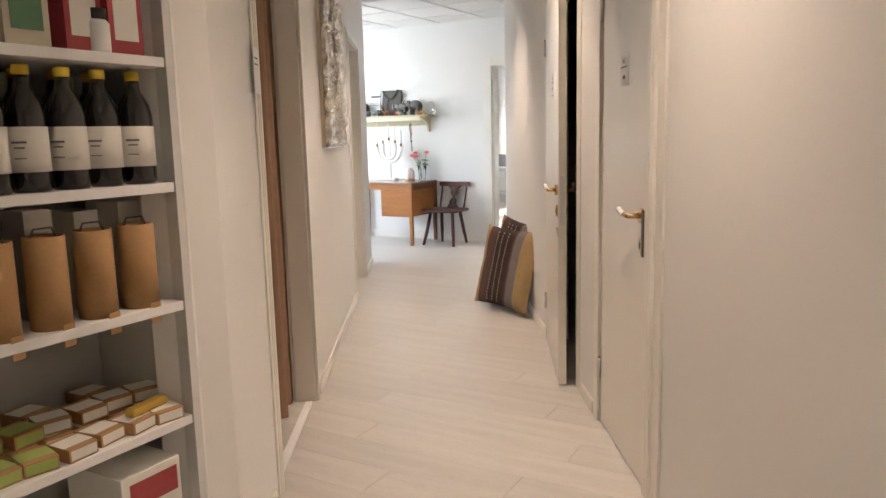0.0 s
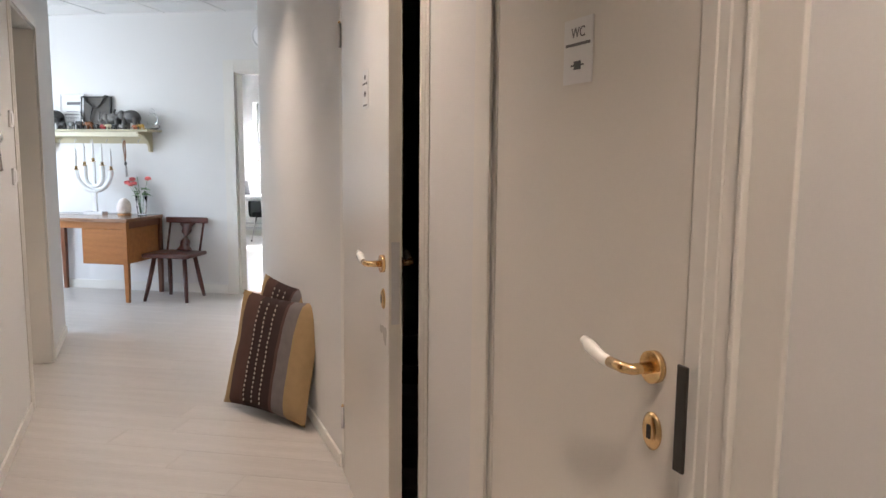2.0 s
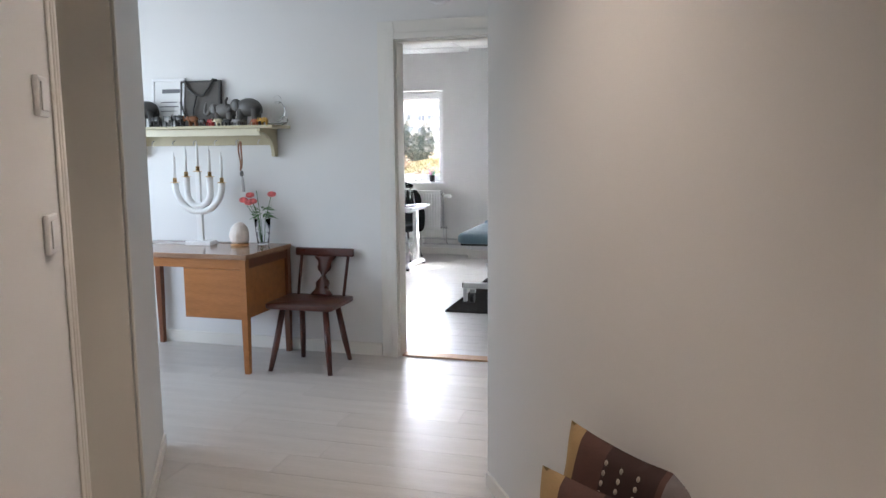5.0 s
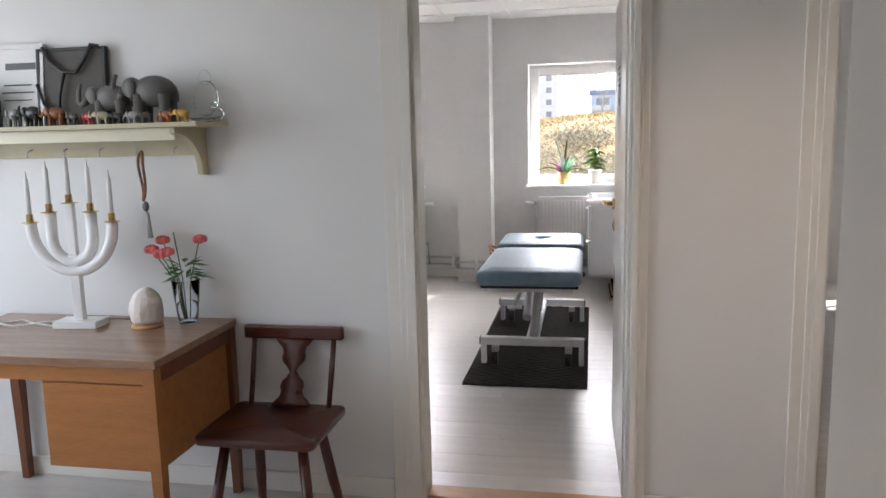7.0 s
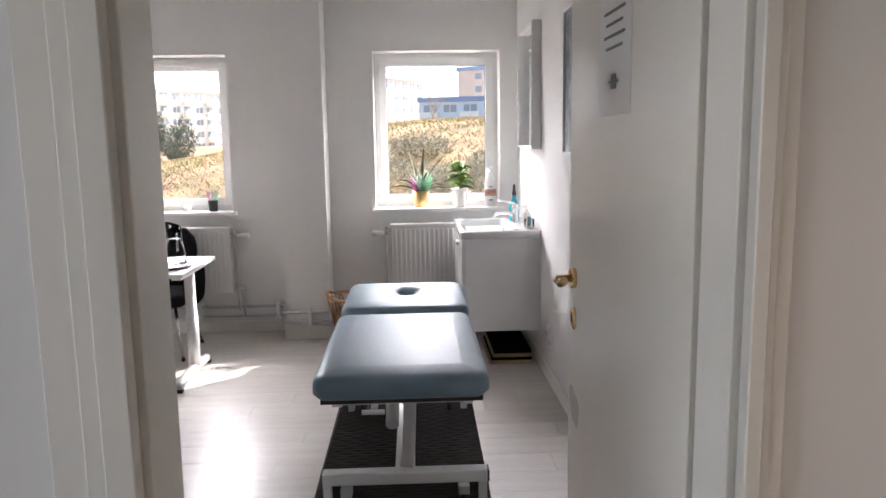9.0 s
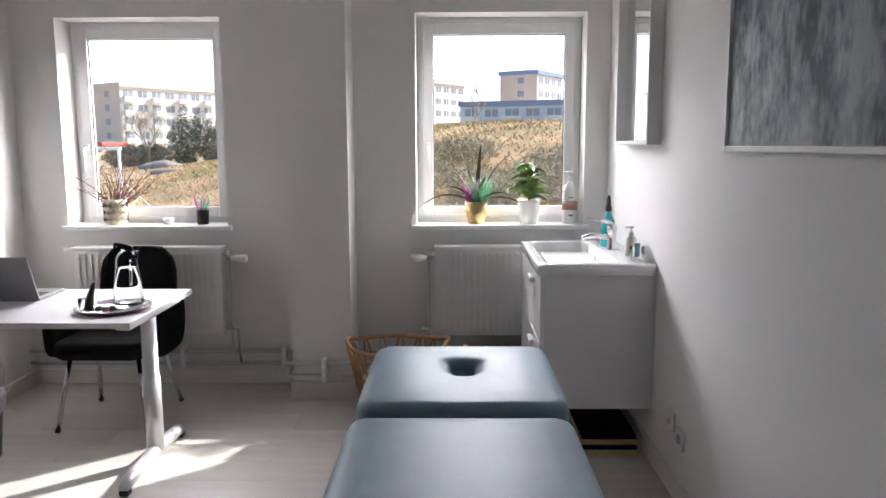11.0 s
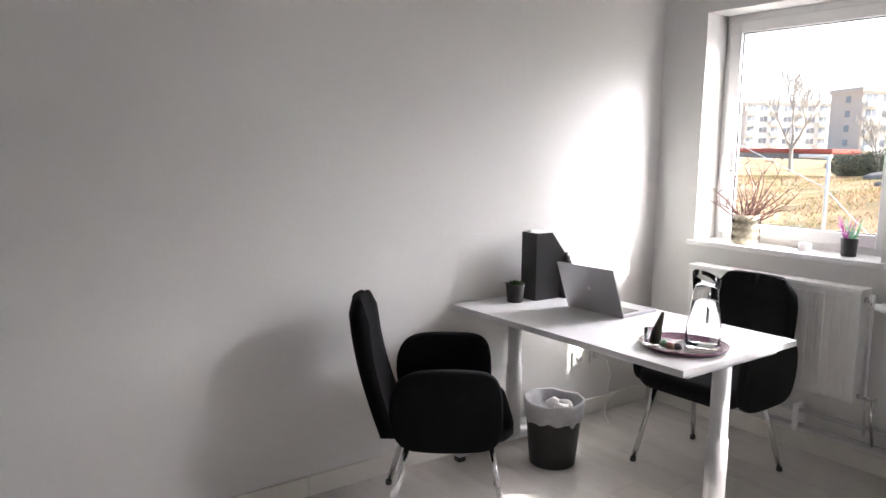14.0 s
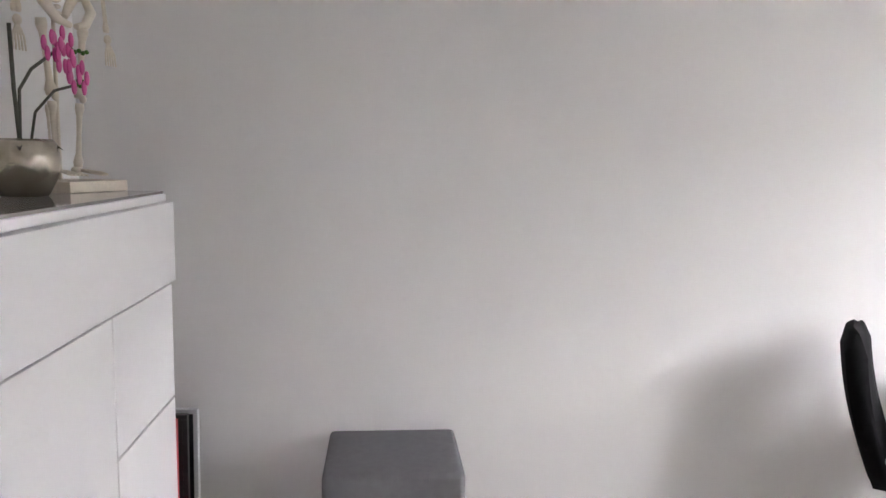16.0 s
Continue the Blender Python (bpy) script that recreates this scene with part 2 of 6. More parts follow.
wall("wall_beside_shelf", "x", -1.2, -0.1, 1.2, 1.3, 0, H)
wall("wall_shelf_end", "x", -1.2, -0.86, 2.79, 2.9, 0, H)
wall("wall_corridor_right", "y", -0.5, 7.83, RW, RW + 0.12, 0, H, [D1, D2], COR, label="warm white painted corridor wall")
wall("wall_corridor_end", "x", 0.3, 2.3, -0.62, -0.5, 0, H, [], COR)
wall("wall_lobby_right", "x", RW + 0.12, 5.6, 7.71, 7.83, 0, H, [], COR)
wall("wall_lobby_left", "x", -2.3, LW - 0.25, 8.54, 8.66, 0, H, [], COR)
# unseen walls; the darkness behind the openings is put into their colour
wall("wall_store_back", "y", 4.2, 7.71, 3.5, 3.6, 0, H, [], COR, SHADE_BLACK, "store room wall coloured black for its darkness")
wall("wall_store_side", "x", RW + 0.12, 3.5, 4.2, 4.3, 0, H, [], COR, SHADE_BLACK, "store room wall coloured black for its darkness")
wall("wall_closet_back", "y", 3.0, 8.5, -0.6, -0.5, 0, H, [], COR, SHADE_BLACK, "closet wall behind a curtain, coloured black for its darkness")
wall("wall_closet_side", "x", -0.5, LW - 0.25, 5.2, 5.3, 0, H, [], COR, SHADE_BLACK, "closet wall behind a curtain, coloured black for its darkness")
wall("wall_closet_near", "x", -0.5, 0.2, 2.9, 3.0, 0, H, [], COR, SHADE_BLACK, "closet wall behind a curtain, coloured black for its darkness")
# unseen west wall, its opening made for the added lobby lamp
wall("wall_lobby_west", "y", 6.0, 9.45, -6.55, -6.43, 0, H, [(7.0, 8.8, 0.9, 2.15)])
RD = (-3.32, -2.50, 0, 2.06)
RD2 = (-1.86, -0.95, 0, 2.06)
wall("wall_lobby_desk", "x", -6.55, 0.9, 9.45, 9.57, 0, H, [RD, RD2])
wall("wall_room_left", "y", 9.57, 14.26, -5.66, -5.54, 0, H)
wall("wall_room_right", "y", 9.57, 14.26, -2.13, -2.01, 0, H)
wall("wall_second_room_right", "y", 9.57, 14.26, 1.7, 1.82, 0, H)
W1 = (-5.28, -4.34, 0.93, 2.135)
W2 = (-3.235, -2.265, 0.93, 2.15)
W3 = (0.25, 1.22, 0.93, 2.14)
wall("wall_window", "x", -5.66, 1.82, 14.26, 14.56, 0, H, [W1, W2, W3])
wall("column", "x", -3.92, -3.59, 13.98, 14.257, 0, H, [], label="square white plaster column between two windows")


def baseboard(axis, a0, a1, t0, t1, m=None, h=0.085):
    bm = boxes((a0, a1, t0, t1, 0, h) if axis == "x" else (t0, t1, a0, a1, 0, h), bevel=0.003)
    return tagged(part("baseboard", bm, TRIM, m=m), "white painted wooden skirting board", "skirting", kind="structure")


for a0, a1 in ((2.82, 3.55), (4.68, 6.82), (7.9, 8.65)):
    baseboard("y", a0, a1, LW, LW + 0.012, COR, 0.06)
for a0, a1 in ((-0.4, 3.44), (4.30, 4.57), (5.63, 7.82)):
    baseboard("y", a0, a1, RW - 0.012, RW, COR, 0.06)
baseboard("x", -6.4, -3.43, 9.437, 9.45)
baseboard("x", -2.45, -1.955, 9.437, 9.45)
baseboard("x", -5.526, -3.935, 14.244, 14.258)
baseboard("x", -3.575, -2.145, 14.244, 14.258)
baseboard("x", -3.935, -3.575, 13.965, 13.979, h=0.1)
baseboard("y", 13.98, 14.24, -3.589, -3.575, h=0.1)
baseboard("y", 13.98, 14.24, -3.935, -3.921, h=0.1)
baseboard("y", 12.09, 14.24, -5.539, -5.526)
baseboard("y", 9.6, 12.086, -5.539, -5.526)
baseboard("y", 9.6, 14.24, -2.144, -2.131)
baseboard("x", -5.525, -3.43, 9.572, 9.585)


def casing(name, axis, op, face, out, m=None, wide=0.08, deep=0.018, thick=0.12, far=True, right=0.0):
    """A door lining with a stepped casing round it; face: the wall's face, out: +1 or -1, the way out of the wall."""
    th = thing(name, "white painted door frame with moulded casing", "door frame", m, kind="structure")
    a0, a1, top = op[0], op[1], op[3]

    def put(bm, b0, b1, f0, f1, z0, z1):
        lo, hi = min(f0, f1), max(f0, f1)
        box(bm, *((b0, b1, lo, hi) if axis == "x" else (lo, hi, b0, b1)), z0, z1, bevel=0.002, seg=1)
    back = face - out * thick
    for f, o in ((face, out), (back, -out)) if far else ((face, out),):
        for nm, b0, b1 in (("casing_side", a0 - wide, a0), ("casing_side", a1, a1 + (right or wide))):
            bm = B()
            put(bm, b0, b1, f + o * 0.001, f + o * deep * 0.55, 0, top + wide)
            inner = (b1 - wide * 0.55, b1 + 0.006) if b1 == a0 else (b0 - 0.006, b0 + (right or wide) * 0.55)
            put(bm, *inner, f + o * 0.002, f + o * deep * 0.8, 0, top + wide * 0.55)
            inner = (b1 - wide * 0.3, b1 + 0.008) if b1 == a0 else (b0 - 0.008, b0 + (right or wide) * 0.3)
            put(bm, *inner, f + o * 0.002, f + o * deep, 0, top + wide * 0.3)
            part(nm, bm, TRIM, th)
        bm = B()
        put(bm, a0 + 0.001, a1 - 0.001, f + o * 0.001, f + o * deep * 0.55, top, top + wide)
        put(bm, a0 + 0.009, a1 - 0.009, f + o * 0.001, f + o * deep, top - 0.008, top + wide * 0.3)
        part("casing_head", bm, TRIM, th)
    lin = 0.02
    for b0, b1 in ((a0 + 0.001, a0 + lin), (a1 - lin, a1 - 0.001)):
        bm = B()
        put(bm, b0, b1, face - out * 0.001, back + out * 0.001, 0, top - lin)
        part("jamb", bm, TRIM, th)
    bm = B()
    put(bm, a0 + 0.001, a1 - 0.001, face - out * 0.001, back + out * 0.001, top - lin, top - 0.001)
    part("jamb_head", bm, TRIM, th)
    return th


casing("door_frame", "y", D1, RW, -1, COR, wide=0.085, deep=0.01)
casing("door_frame", "y", D2, RW, -1, COR, wide=0.05, deep=0.01)
casing("door_frame", "y", CURTAIN, LW, 1, COR, wide=0.05, deep=0.015, thick=0.1)
casing("door_frame", "y", LDOOR, LW, 1, COR, wide=0.05, deep=0.012, thick=0.25)
casing("door_frame", "x", RD, 9.45, -1, wide=0.105, deep=0.03, right=0.05)
casing("door_frame", "x", RD2, 9.45, -1, wide=0.09, deep=0.022)


def lever(parent, side, metal=BRASS, grip=PORCELAIN, x=0.0, y=0.0, z=1.02, turn=1):
    """Lever handle with rose and key plate on a leaf's face; the face looks along side * y, the grip goes along turn * x."""
    h = part("handle", tube(tube(B(), [(x, y, z), (x, y + side * 0.012, z)], 0.026, 20), [(x, y + side * 0.010, z), (x, y + side * 0.045, z), (x + turn * 0.012, y + side * 0.052, z), (x + turn * 0.05, y + side * 0.052, z)], [0.010, 0.009, 0.009, 0.009], 12), metal, parent, "polished brass lever handle")
    part("grip", tube(B(), [(x + turn * 0.048, y + side * 0.052, z), (x + turn * 0.07, y + side * 0.052, z), (x + turn * 0.105, y + side * 0.053, z + 0.012), (x + turn * 0.125, y + side * 0.053, z + 0.02)], [0.0085, 0.0105, 0.012, 0.007], 12), grip, h, "white porcelain grip" if grip is PORCELAIN else "")
    k = part("key_plate", lathe(B(), [(0.027, 0), (0.027, 0.003), (0.02, 0.007), (0.012, 0.008)], 20, sx=0.85, sy=1.15), metal, parent, "brass oval key plate", Matrix.Translation((x, y + side * 0.0005, z - 0.105)) @ pose(0, 0, 0, -90 * side, 0, 0))
    part("keyhole", boxes((-0.004, 0.004, -0.011, 0.011, 0.0075, 0.0095)), BLACKP, k)
    return h


def notice(m, w, h, bars, parent=None, label="white laminated paper notice taped on a door"):
    """A sheet with bars for lines too small to read; it lies in the xz plane and looks along -y."""
    th = thing("paper_notice", label, "notice", m)
    part("sheet", boxes((-w / 2, w / 2, -0.0015, 0, -h / 2, h / 2)), PAPER, th)
    for (bx, bz, bw, bh) in bars:
        part("text_bar", boxes((bx - bw / 2, bx + bw / 2, -0.0025, -0.0016, bz - bh / 2, bz + bh / 2)), INK, th)
    return th


def door(name, m, width, height, label, turn=1, sides=(-1, 1), hx=None, grip=PORCELAIN, z=1.02, hinge_right=False):
    """A flush leaf: x from its hinge edge, y its thickness, face at y = 0 looks along -y."""
    th = thing(name, label, "door", m, kind="structure")
    part("leaf", boxes((0, width, 0, 0.04, 0.008, height), bevel=0.002), DOORP, th)
    for s in sides:
        lever(th, s, x=hx or width - 0.065, y=0 if s < 0 else 0.04, turn=-1, grip=grip, z=z)
    part("latch_plate", boxes((width, width + 0.002, 0.008, 0.032, z - 0.17, z + 0.07), bevel=0.001), STEELP, th, "grey steel latch plate")
    for hz in (0.25, height - 0.25):
        hg = part("hinge", tube(B(), [(-0.006, -0.006, hz - 0.045), (-0.006, -0.006, hz + 0.045)], 0.007, 10), STEELP, th)
        part("hinge_tip", blob(B(), (-0.006, -0.006, hz + 0.048), (0.006, 0.006, 0.008), 8, 6), BRASS, hg)
    return th


def cor_leaf(w, s, ang):
    """Pose of a leaf hinged at (w, s): x along -s, its face towards the corridor; ang swings it into the corridor."""
    return COR @ pose(w, s, 0, 0, 0, -90 - ang)


door("door_1", cor_leaf(RW + 0.004, D1[1] - 0.022, 0), 0.645, 2.02, "closed flush cream door with brass lever and porcelain grip", sides=(-1,), z=0.99)
door("door_2", cor_leaf(RW - 0.012, D2[1] - 0.02, 5.5), 0.855, 2.02, "cream flush door standing ajar to a dark store", z=1.0)
door("door_3", COR @ pose(LW - 0.2, LDOOR[0] + 0.022, 0, 0, 0, 90), 0.87, 2.02, "closed pale flush door deep in its frame", sides=(1,))
door("door_4", pose(-2.487, 9.577, 0, 0, 0, 90.4), 0.845, 2.03, "white flush door swung open into the treatment room", grip=BRASS, z=1.115)
door("door_5", pose(-0.97, 9.575, 0, 0, 0, 88), 0.84, 2.03, "white flush door open into a second room", grip=BRASS, sides=(1,))

tagged(part("trim", boxes((RW - 0.010, RW - 0.0005, 3.362, 3.434, 0, 2.16), (RW - 0.02, RW - 0.0005, 3.4345, 3.4435, 0, 2.16), bevel=0.002), TRIM, m=COR), "flat painted trim strip beside a door", "trim", kind="structure")
tagged(part("strike_plate", boxes((RW - 0.026, RW - 0.0205, 3.512, 3.534, 0.86, 1.02), bevel=0.002), mat("dark_steel", (0.08, 0.075, 0.07), 0.4, 0.8), m=COR), "dark steel strike plate on a door frame", "strike plate", kind="structure")


# ---- windows, heating ----
def window(name, op, handle=True, label="white framed tilt window with a daylight view"):
    x0, x1, z0, z1 = op
    th = thing(name, label, "window", kind="structure")
    f = 0.045
    part("window_frame", boxes((x0 + 0.001, x0 + f, 14.44, 14.51, z0 + 0.02, z1 - 0.001), (x1 - f, x1 - 0.001, 14.44, 14.51, z0 + 0.02, z1 - 0.001), (x0 + f, x1 - f, 14.44, 14.51, z1 - f, z1 - 0.001), (x0 + f, x1 - f, 14.44, 14.51, z0 + 0.02, z0 + f + 0.02), bevel=0.003), WHITE, th)
    a, b, c, d, w = x0 + f - 0.01, x1 - f + 0.01, z0 + f + 0.012, z1 - f + 0.01, 0.062
    sash = part("sash", boxes((a, a + w, 14.425, 14.475, c, d), (b - w, b, 14.425, 14.475, c, d), (a + w, b - w, 14.425, 14.475, d - w, d), (a + w, b - w, 14.425, 14.475, c, c + w), bevel=0.004), WHITE, th)
    part("gasket", boxes((a + w, a + w + 0.004, 14.44, 14.452, c + w, d - w), (b - w - 0.004, b - w, 14.44, 14.452, c + w, d - w), (a + w + 0.004, b - w - 0.004, 14.44, 14.452, c + w, c + w + 0.004), (a + w + 0.004, b - w - 0.004, 14.44, 14.452, d - w - 0.004, d - w)), BLACKP, sash)
    pane = part("pane", boxes((a + w, b - w, 14.455, 14.459, c + w, d - w)), GLASS, sash)
    pane.visible_shadow = False
    if handle:
        h = part("handle", boxes((a + 0.018, a + 0.044, 14.413, 14.425, z0 + 0.42, z0 + 0.50), bevel=0.004), WHITE, sash)
        part("lever", tube(B(), [(a + 0.031, 14.413, z0 + 0.47), (a + 0.031, 14.385, z0 + 0.47), (a + 0.031, 14.375, z0 + 0.455), (a + 0.031, 14.372, z0 + 0.34)], [0.009, 0.009, 0.009, 0.007], 8), WHITE, h)
    bm = boxes((x0 + 0.001, x1 - 0.001, 14.262, 14.438, z0 + 0.0005, z0 + 0.022))
    box(bm, x0 - 0.025, x1 + 0.03, 14.222, 14.259, z0 - 0.004, z0 + 0.022, bevel=0.004)
    part("window_sill", bm, WHITE, th)
    return th


window("window_1", W1)
window("window_2", W2)
window("window_3", W3)


def radiator(x0, x1, z0, z1, y0=14.11, y1=14.2, valve=-1):
    th = thing("radiator", "white enamelled steel panel radiator under a window", "radiator", group="radiators")
    panel = part("panel", boxes((x0, x1, y0 + 0.008, y1, z0, z1), bevel=0.006), RADP, th)
    n = int((x1 - x0) / 0.038)
    rib = mesh_of("rib", boxes((0, 0.021, y0, y0 + 0.0079, z0 + 0.035, z1 - 0.03), bevel=0.0035), RADP)
    for k in range(n):
        ob = new("rib", rib)
        ob.location.x = x0 + 0.025 + k * (x1 - x0 - 0.05) / n
        ob.parent = panel
    bm = boxes((x0 - 0.004, x1 + 0.004, y0 + 0.004, y1 + 0.008, z1 - 0.012, z1 + 0.008), bevel=0.003)
    part("top_cover", bm, RADP, th)
    xe = x0 if valve < 0 else x1
    for xb in (x0 + 0.12, x1 - 0.15):
        part("bracket", boxes((xb, xb + 0.03, y1, 14.258, z0 + 0.05, z1 - 0.05)), STEELP, th)
    v = part("valve", tube(tube(B(), [(xe, 14.155, z1 - 0.04), (xe + valve * 0.045, 14.155, z1 - 0.04)], 0.012, 10), [(xe + valve * 0.035, 14.155, z1 - 0.075), (xe + valve * 0.035, 14.155, z1 - 0.01)], 0.014, 10), CHROME, th)
    part("thermostat", tube(B(), [(xe + valve * 0.05, 14.14, z1 - 0.06), (xe + valve * 0.075, 14.14, z1 - 0.06), (xe + valve * 0.078, 14.14, z1 - 0.06), (xe + valve * 0.14, 14.14, z1 - 0.06)], [0.014, 0.016, 0.021, 0.021], 16), WHITE, v)
    part("supply_pipe", tube(B(), [(xe + valve * 0.035, 14.155, z1 - 0.08), (xe + valve * 0.035, 14.155, z0 - 0.02), (xe + valve * 0.035, 14.18, 0.19)], 0.0075, 8), STEELP, th)
    part("lower_valve", tube(tube(B(), [(xe + valve * 0.005, 14.155, z0 + 0.03), (xe + valve * 0.085, 14.155, z0 + 0.03)], 0.011, 10), [(xe + valve * 0.07, 14.155, z0 + 0.05), (xe + valve * 0.07, 14.155, z0 - 0.06), (xe + valve * 0.07, 14.19, 0.145)], 0.0075, 8), CHROME, th)
    return th


radiator(-5.20, -4.345, 0.335, 0.835, valve=1)
radiator(-3.125, -2.35, 0.325, 0.835, valve=-1)
radiator(0.30, 1.15, 0.33, 0.835, valve=-1)

th = thing("heating_pipes", "pair of bare grey heating pipes along the wall", "pipe")
for z in (0.212, 0.139):
    part("pipe", tube(B(), [(-5.53, 14.2, z), (-3.99, 14.2, z), (-3.955, 14.17, z), (-3.95, 13.96, z), (-3.93, 13.945, z), (-3.58, 13.945, z), (-3.56, 13.96, z), (-3.555, 14.17, z), (-3.53, 14.2, z), (-2.14, 14.2, z)], 0.0115, 10), STEELP, th)
for x, y in ((-4.62, 14.19), (-4.02, 14.19), (-3.74, 13.935), (-2.95, 14.19)):
    part("clip", boxes((x - 0.013, x + 0.013, y - 0.014, y + (0.044 if y < 14 else 0.067), 0.112, 0.238), bevel=0.004), WHITE, th)


# ---- treatment room furniture ----
def rrect(x0, x1, y0, y1, r, n=6):
    pts = []
    for cx, cy, a in ((x1 - r, y1 - r, 0), (x0 + r, y1 - r, 90), (x0 + r, y0 + r, 180), (x1 - r, y0 + r, 270)):
        pts += [(cx + r * math.cos(radians(a + 90 * k / n)), cy + r * math.sin(radians(a + 90 * k / n))) for k in range(n + 1)]
    return pts


def loops(bm, rows, close_ends=True):
    """Skin a stack of closed loops of 3D points."""
    rings = [[bm.verts.new(p) for p in row] for row in rows]
    n = len(rings[0])
    for a, b in zip(rings, rings[1:]):
        for k in range(n):
            f = bm.faces.new((a[k], a[(k + 1) % n], b[(k + 1) % n], b[k]))
            f.smooth = True
    if close_ends:
        for r in (rings[0], rings[-1]):
            c = bm.verts.new(sum((v.co for v in r), Vector()) / n)
            for k in range(n):
                f = bm.faces.new((r[k], r[(k + 1) % n], c))
                f.smooth = True
    return bm


def pad(bm, x0, x1, y0, y1, z0, z1, r=0.05, rnd=0.025, crown=0.006):
    def at(inset, z):
        return [(x, y, z) for x, y in rrect(x0 + inset, x1 - inset, y0 + inset, y1 - inset, max(r - inset, 0.004))]
    rows = [at(rnd * 0.5, z0)]
    for k in range(0, 6):
        a = radians(90 * k / 5)
        rows.append(at(rnd * (1 - math.cos(a)), z1 - rnd + rnd * math.sin(a)) if k else at(0, z1 - rnd))
    rows.insert(1, at(0, z0 + rnd * 0.5))
    rows += [at(rnd + 0.05, z1 + crown), at(rnd + 0.06, z1 + crown), at(rnd + 0.09, z1 + crown)]
    return loops(bm, rows)


CX = -3.0
couch = thing("treatment_couch", "blue vinyl treatment couch with white height-adjustable frame", "massage table")
c1 = part("cushion", pad(B(), CX - 0.32, CX + 0.315, 11.0, 11.985, 0.565, 0.655, 0.06, 0.04, 0.012), VINYL, couch, "long pale blue vinyl cushion")
part("underboard", boxes((CX - 0.29, CX + 0.29, 11.03, 11.97, 0.548, 0.566)), BLACKP, c1)
# head cushion with a face opening
rows = []
hx0, hx1, hy0, hy1 = CX - 0.312, CX + 0.318, 12.0, 12.66


def rim(inset, z, r=0.075):
    return [(x, y, z) for x, y in rrect(hx0 + inset, hx1 - inset, hy0 + inset, hy1 - inset, max(r - inset, 0.01))]


def hole(grow, z):
    return [(CX + 0.01 + (x - CX - 0.01) * (1.0 + 0.35 * (y - 12.33) / 0.15), y, z) for x, y in rrect(CX - 0.024 - grow, CX + 0.044 + grow, 12.29 - grow, 12.44 + grow, 0.03 + grow)]


for k in range(6):
    a = radians(18 * k)
    rows.append(rim(0.04 * (1 - math.cos(a)), 0.635 + 0.04 * math.sin(a)))
rows.insert(0, rim(0.0, 0.60))
rows.insert(0, rim(0.02, 0.585))
rows += [hole(0.045, 0.682), hole(0.02, 0.673), hole(0.004, 0.66), hole(0.0, 0.64), hole(0.0, 0.585)]
bm = B()
loops(bm, rows, False)
loops(bm, [rim(0.02, 0.585), hole(0.0, 0.585)], False)
c2 = part("headrest", bm, VINYL, couch, "blue vinyl head section with oval face hole")
part("underboard", boxes((CX - 0.28, CX + 0.285, 12.03, 12.25, 0.567, 0.585), (CX - 0.28, CX + 0.285, 12.47, 12.63, 0.567, 0.585)), BLACKP, c2)
FR = mat("white_powder_coat", (0.78, 0.79, 0.8), 0.3, var=0.02, scale=8)
part("top_frame", boxes((CX - 0.26, CX - 0.22, 11.1, 12.6, 0.51, 0.548), (CX + 0.22, CX + 0.26, 11.1, 12.6, 0.51, 0.548), (CX - 0.22, CX + 0.22, 11.12, 11.16, 0.51, 0.548), (CX - 0.22, CX + 0.22, 11.95, 11.99, 0.51, 0.548), (CX - 0.22, CX + 0.22, 12.5, 12.54, 0.51, 0.548), bevel=0.004), FR, couch)
for y in (11.27, 12.4):
    bmf = part("foot_beam", boxes((CX - 0.325, CX + 0.325, y - 0.03, y + 0.03, 0.135, 0.185), bevel=0.006), FR, couch, "white steel foot beam")
    for x in (CX - 0.308, CX + 0.308):
        part("leg", boxes((x - 0.016, x + 0.016, y - 0.025, y + 0.025, 0.012, 0.135), bevel=0.004), FR, bmf)
        part("end_cap", boxes((x + (0.017 if x > CX else -0.025), x + (0.025 if x > CX else -0.017), y - 0.028, y + 0.028, 0.137, 0.183), bevel=0.002), BLACKP, bmf)
    for x in (CX - 0.23, CX + 0.23):
        w = part("caster", tube(B(), [(x - 0.018, y - 0.055, 0.058), (x + 0.018, y - 0.055, 0.058)], 0.044, 16), BLACKP, couch, "black swivel caster")
        part("fork", boxes((x - 0.022, x + 0.022, y - 0.06, y + 0.0, 0.098, 0.134), bevel=0.003), STEELP, w)
part("base_rail", boxes((CX - 0.04, CX + 0.04, 11.30, 12.37, 0.145, 0.18), bevel=0.004), FR, couch)
part("lift_arm", tube(B(), [(CX + 0.005, 11.3, 0.18), (CX + 0.015, 11.33, 0.25), (CX + 0.03, 11.55, 0.515)], 0.036, 4), FR, couch)
part("lift_arm", tube(B(), [(CX - 0.0, 12.0, 0.18), (CX + 0.02, 12.28, 0.515)], 0.026, 4), FR, couch)
part("actuator", tube(B(), [(CX - 0.06, 11.65, 0.22), (CX - 0.06, 12.1, 0.42)], [0.03, 0.03], 12), STEELP, couch)
part("pump_pedal", tube(tube(B(), [(CX - 0.14, 11.62, 0.3), (CX - 0.1, 11.9, 0.42)], 0.018, 4), [(CX - 0.19, 11.6, 0.3), (CX - 0.09, 11.6, 0.3)], 0.012, 8), FR, couch)
for x, y, z in ((CX - 0.27, 12.5, 0.46), (CX + 0.28, 12.45, 0.47), (CX - 0.1, 12.3, 0.3), (CX + 0.3, 12.2, 0.42)):
    k = part("knob", blob(B(), (x, y, z), (0.032, 0.032, 0.026), 10, 8), BLACKP, couch, "black star grip knob")
    part("stem", tube(B(), [(x, y, z + 0.02), (x * 0.97 + CX * 0.03, y, 0.52)], 0.007, 8), CHROME, k)

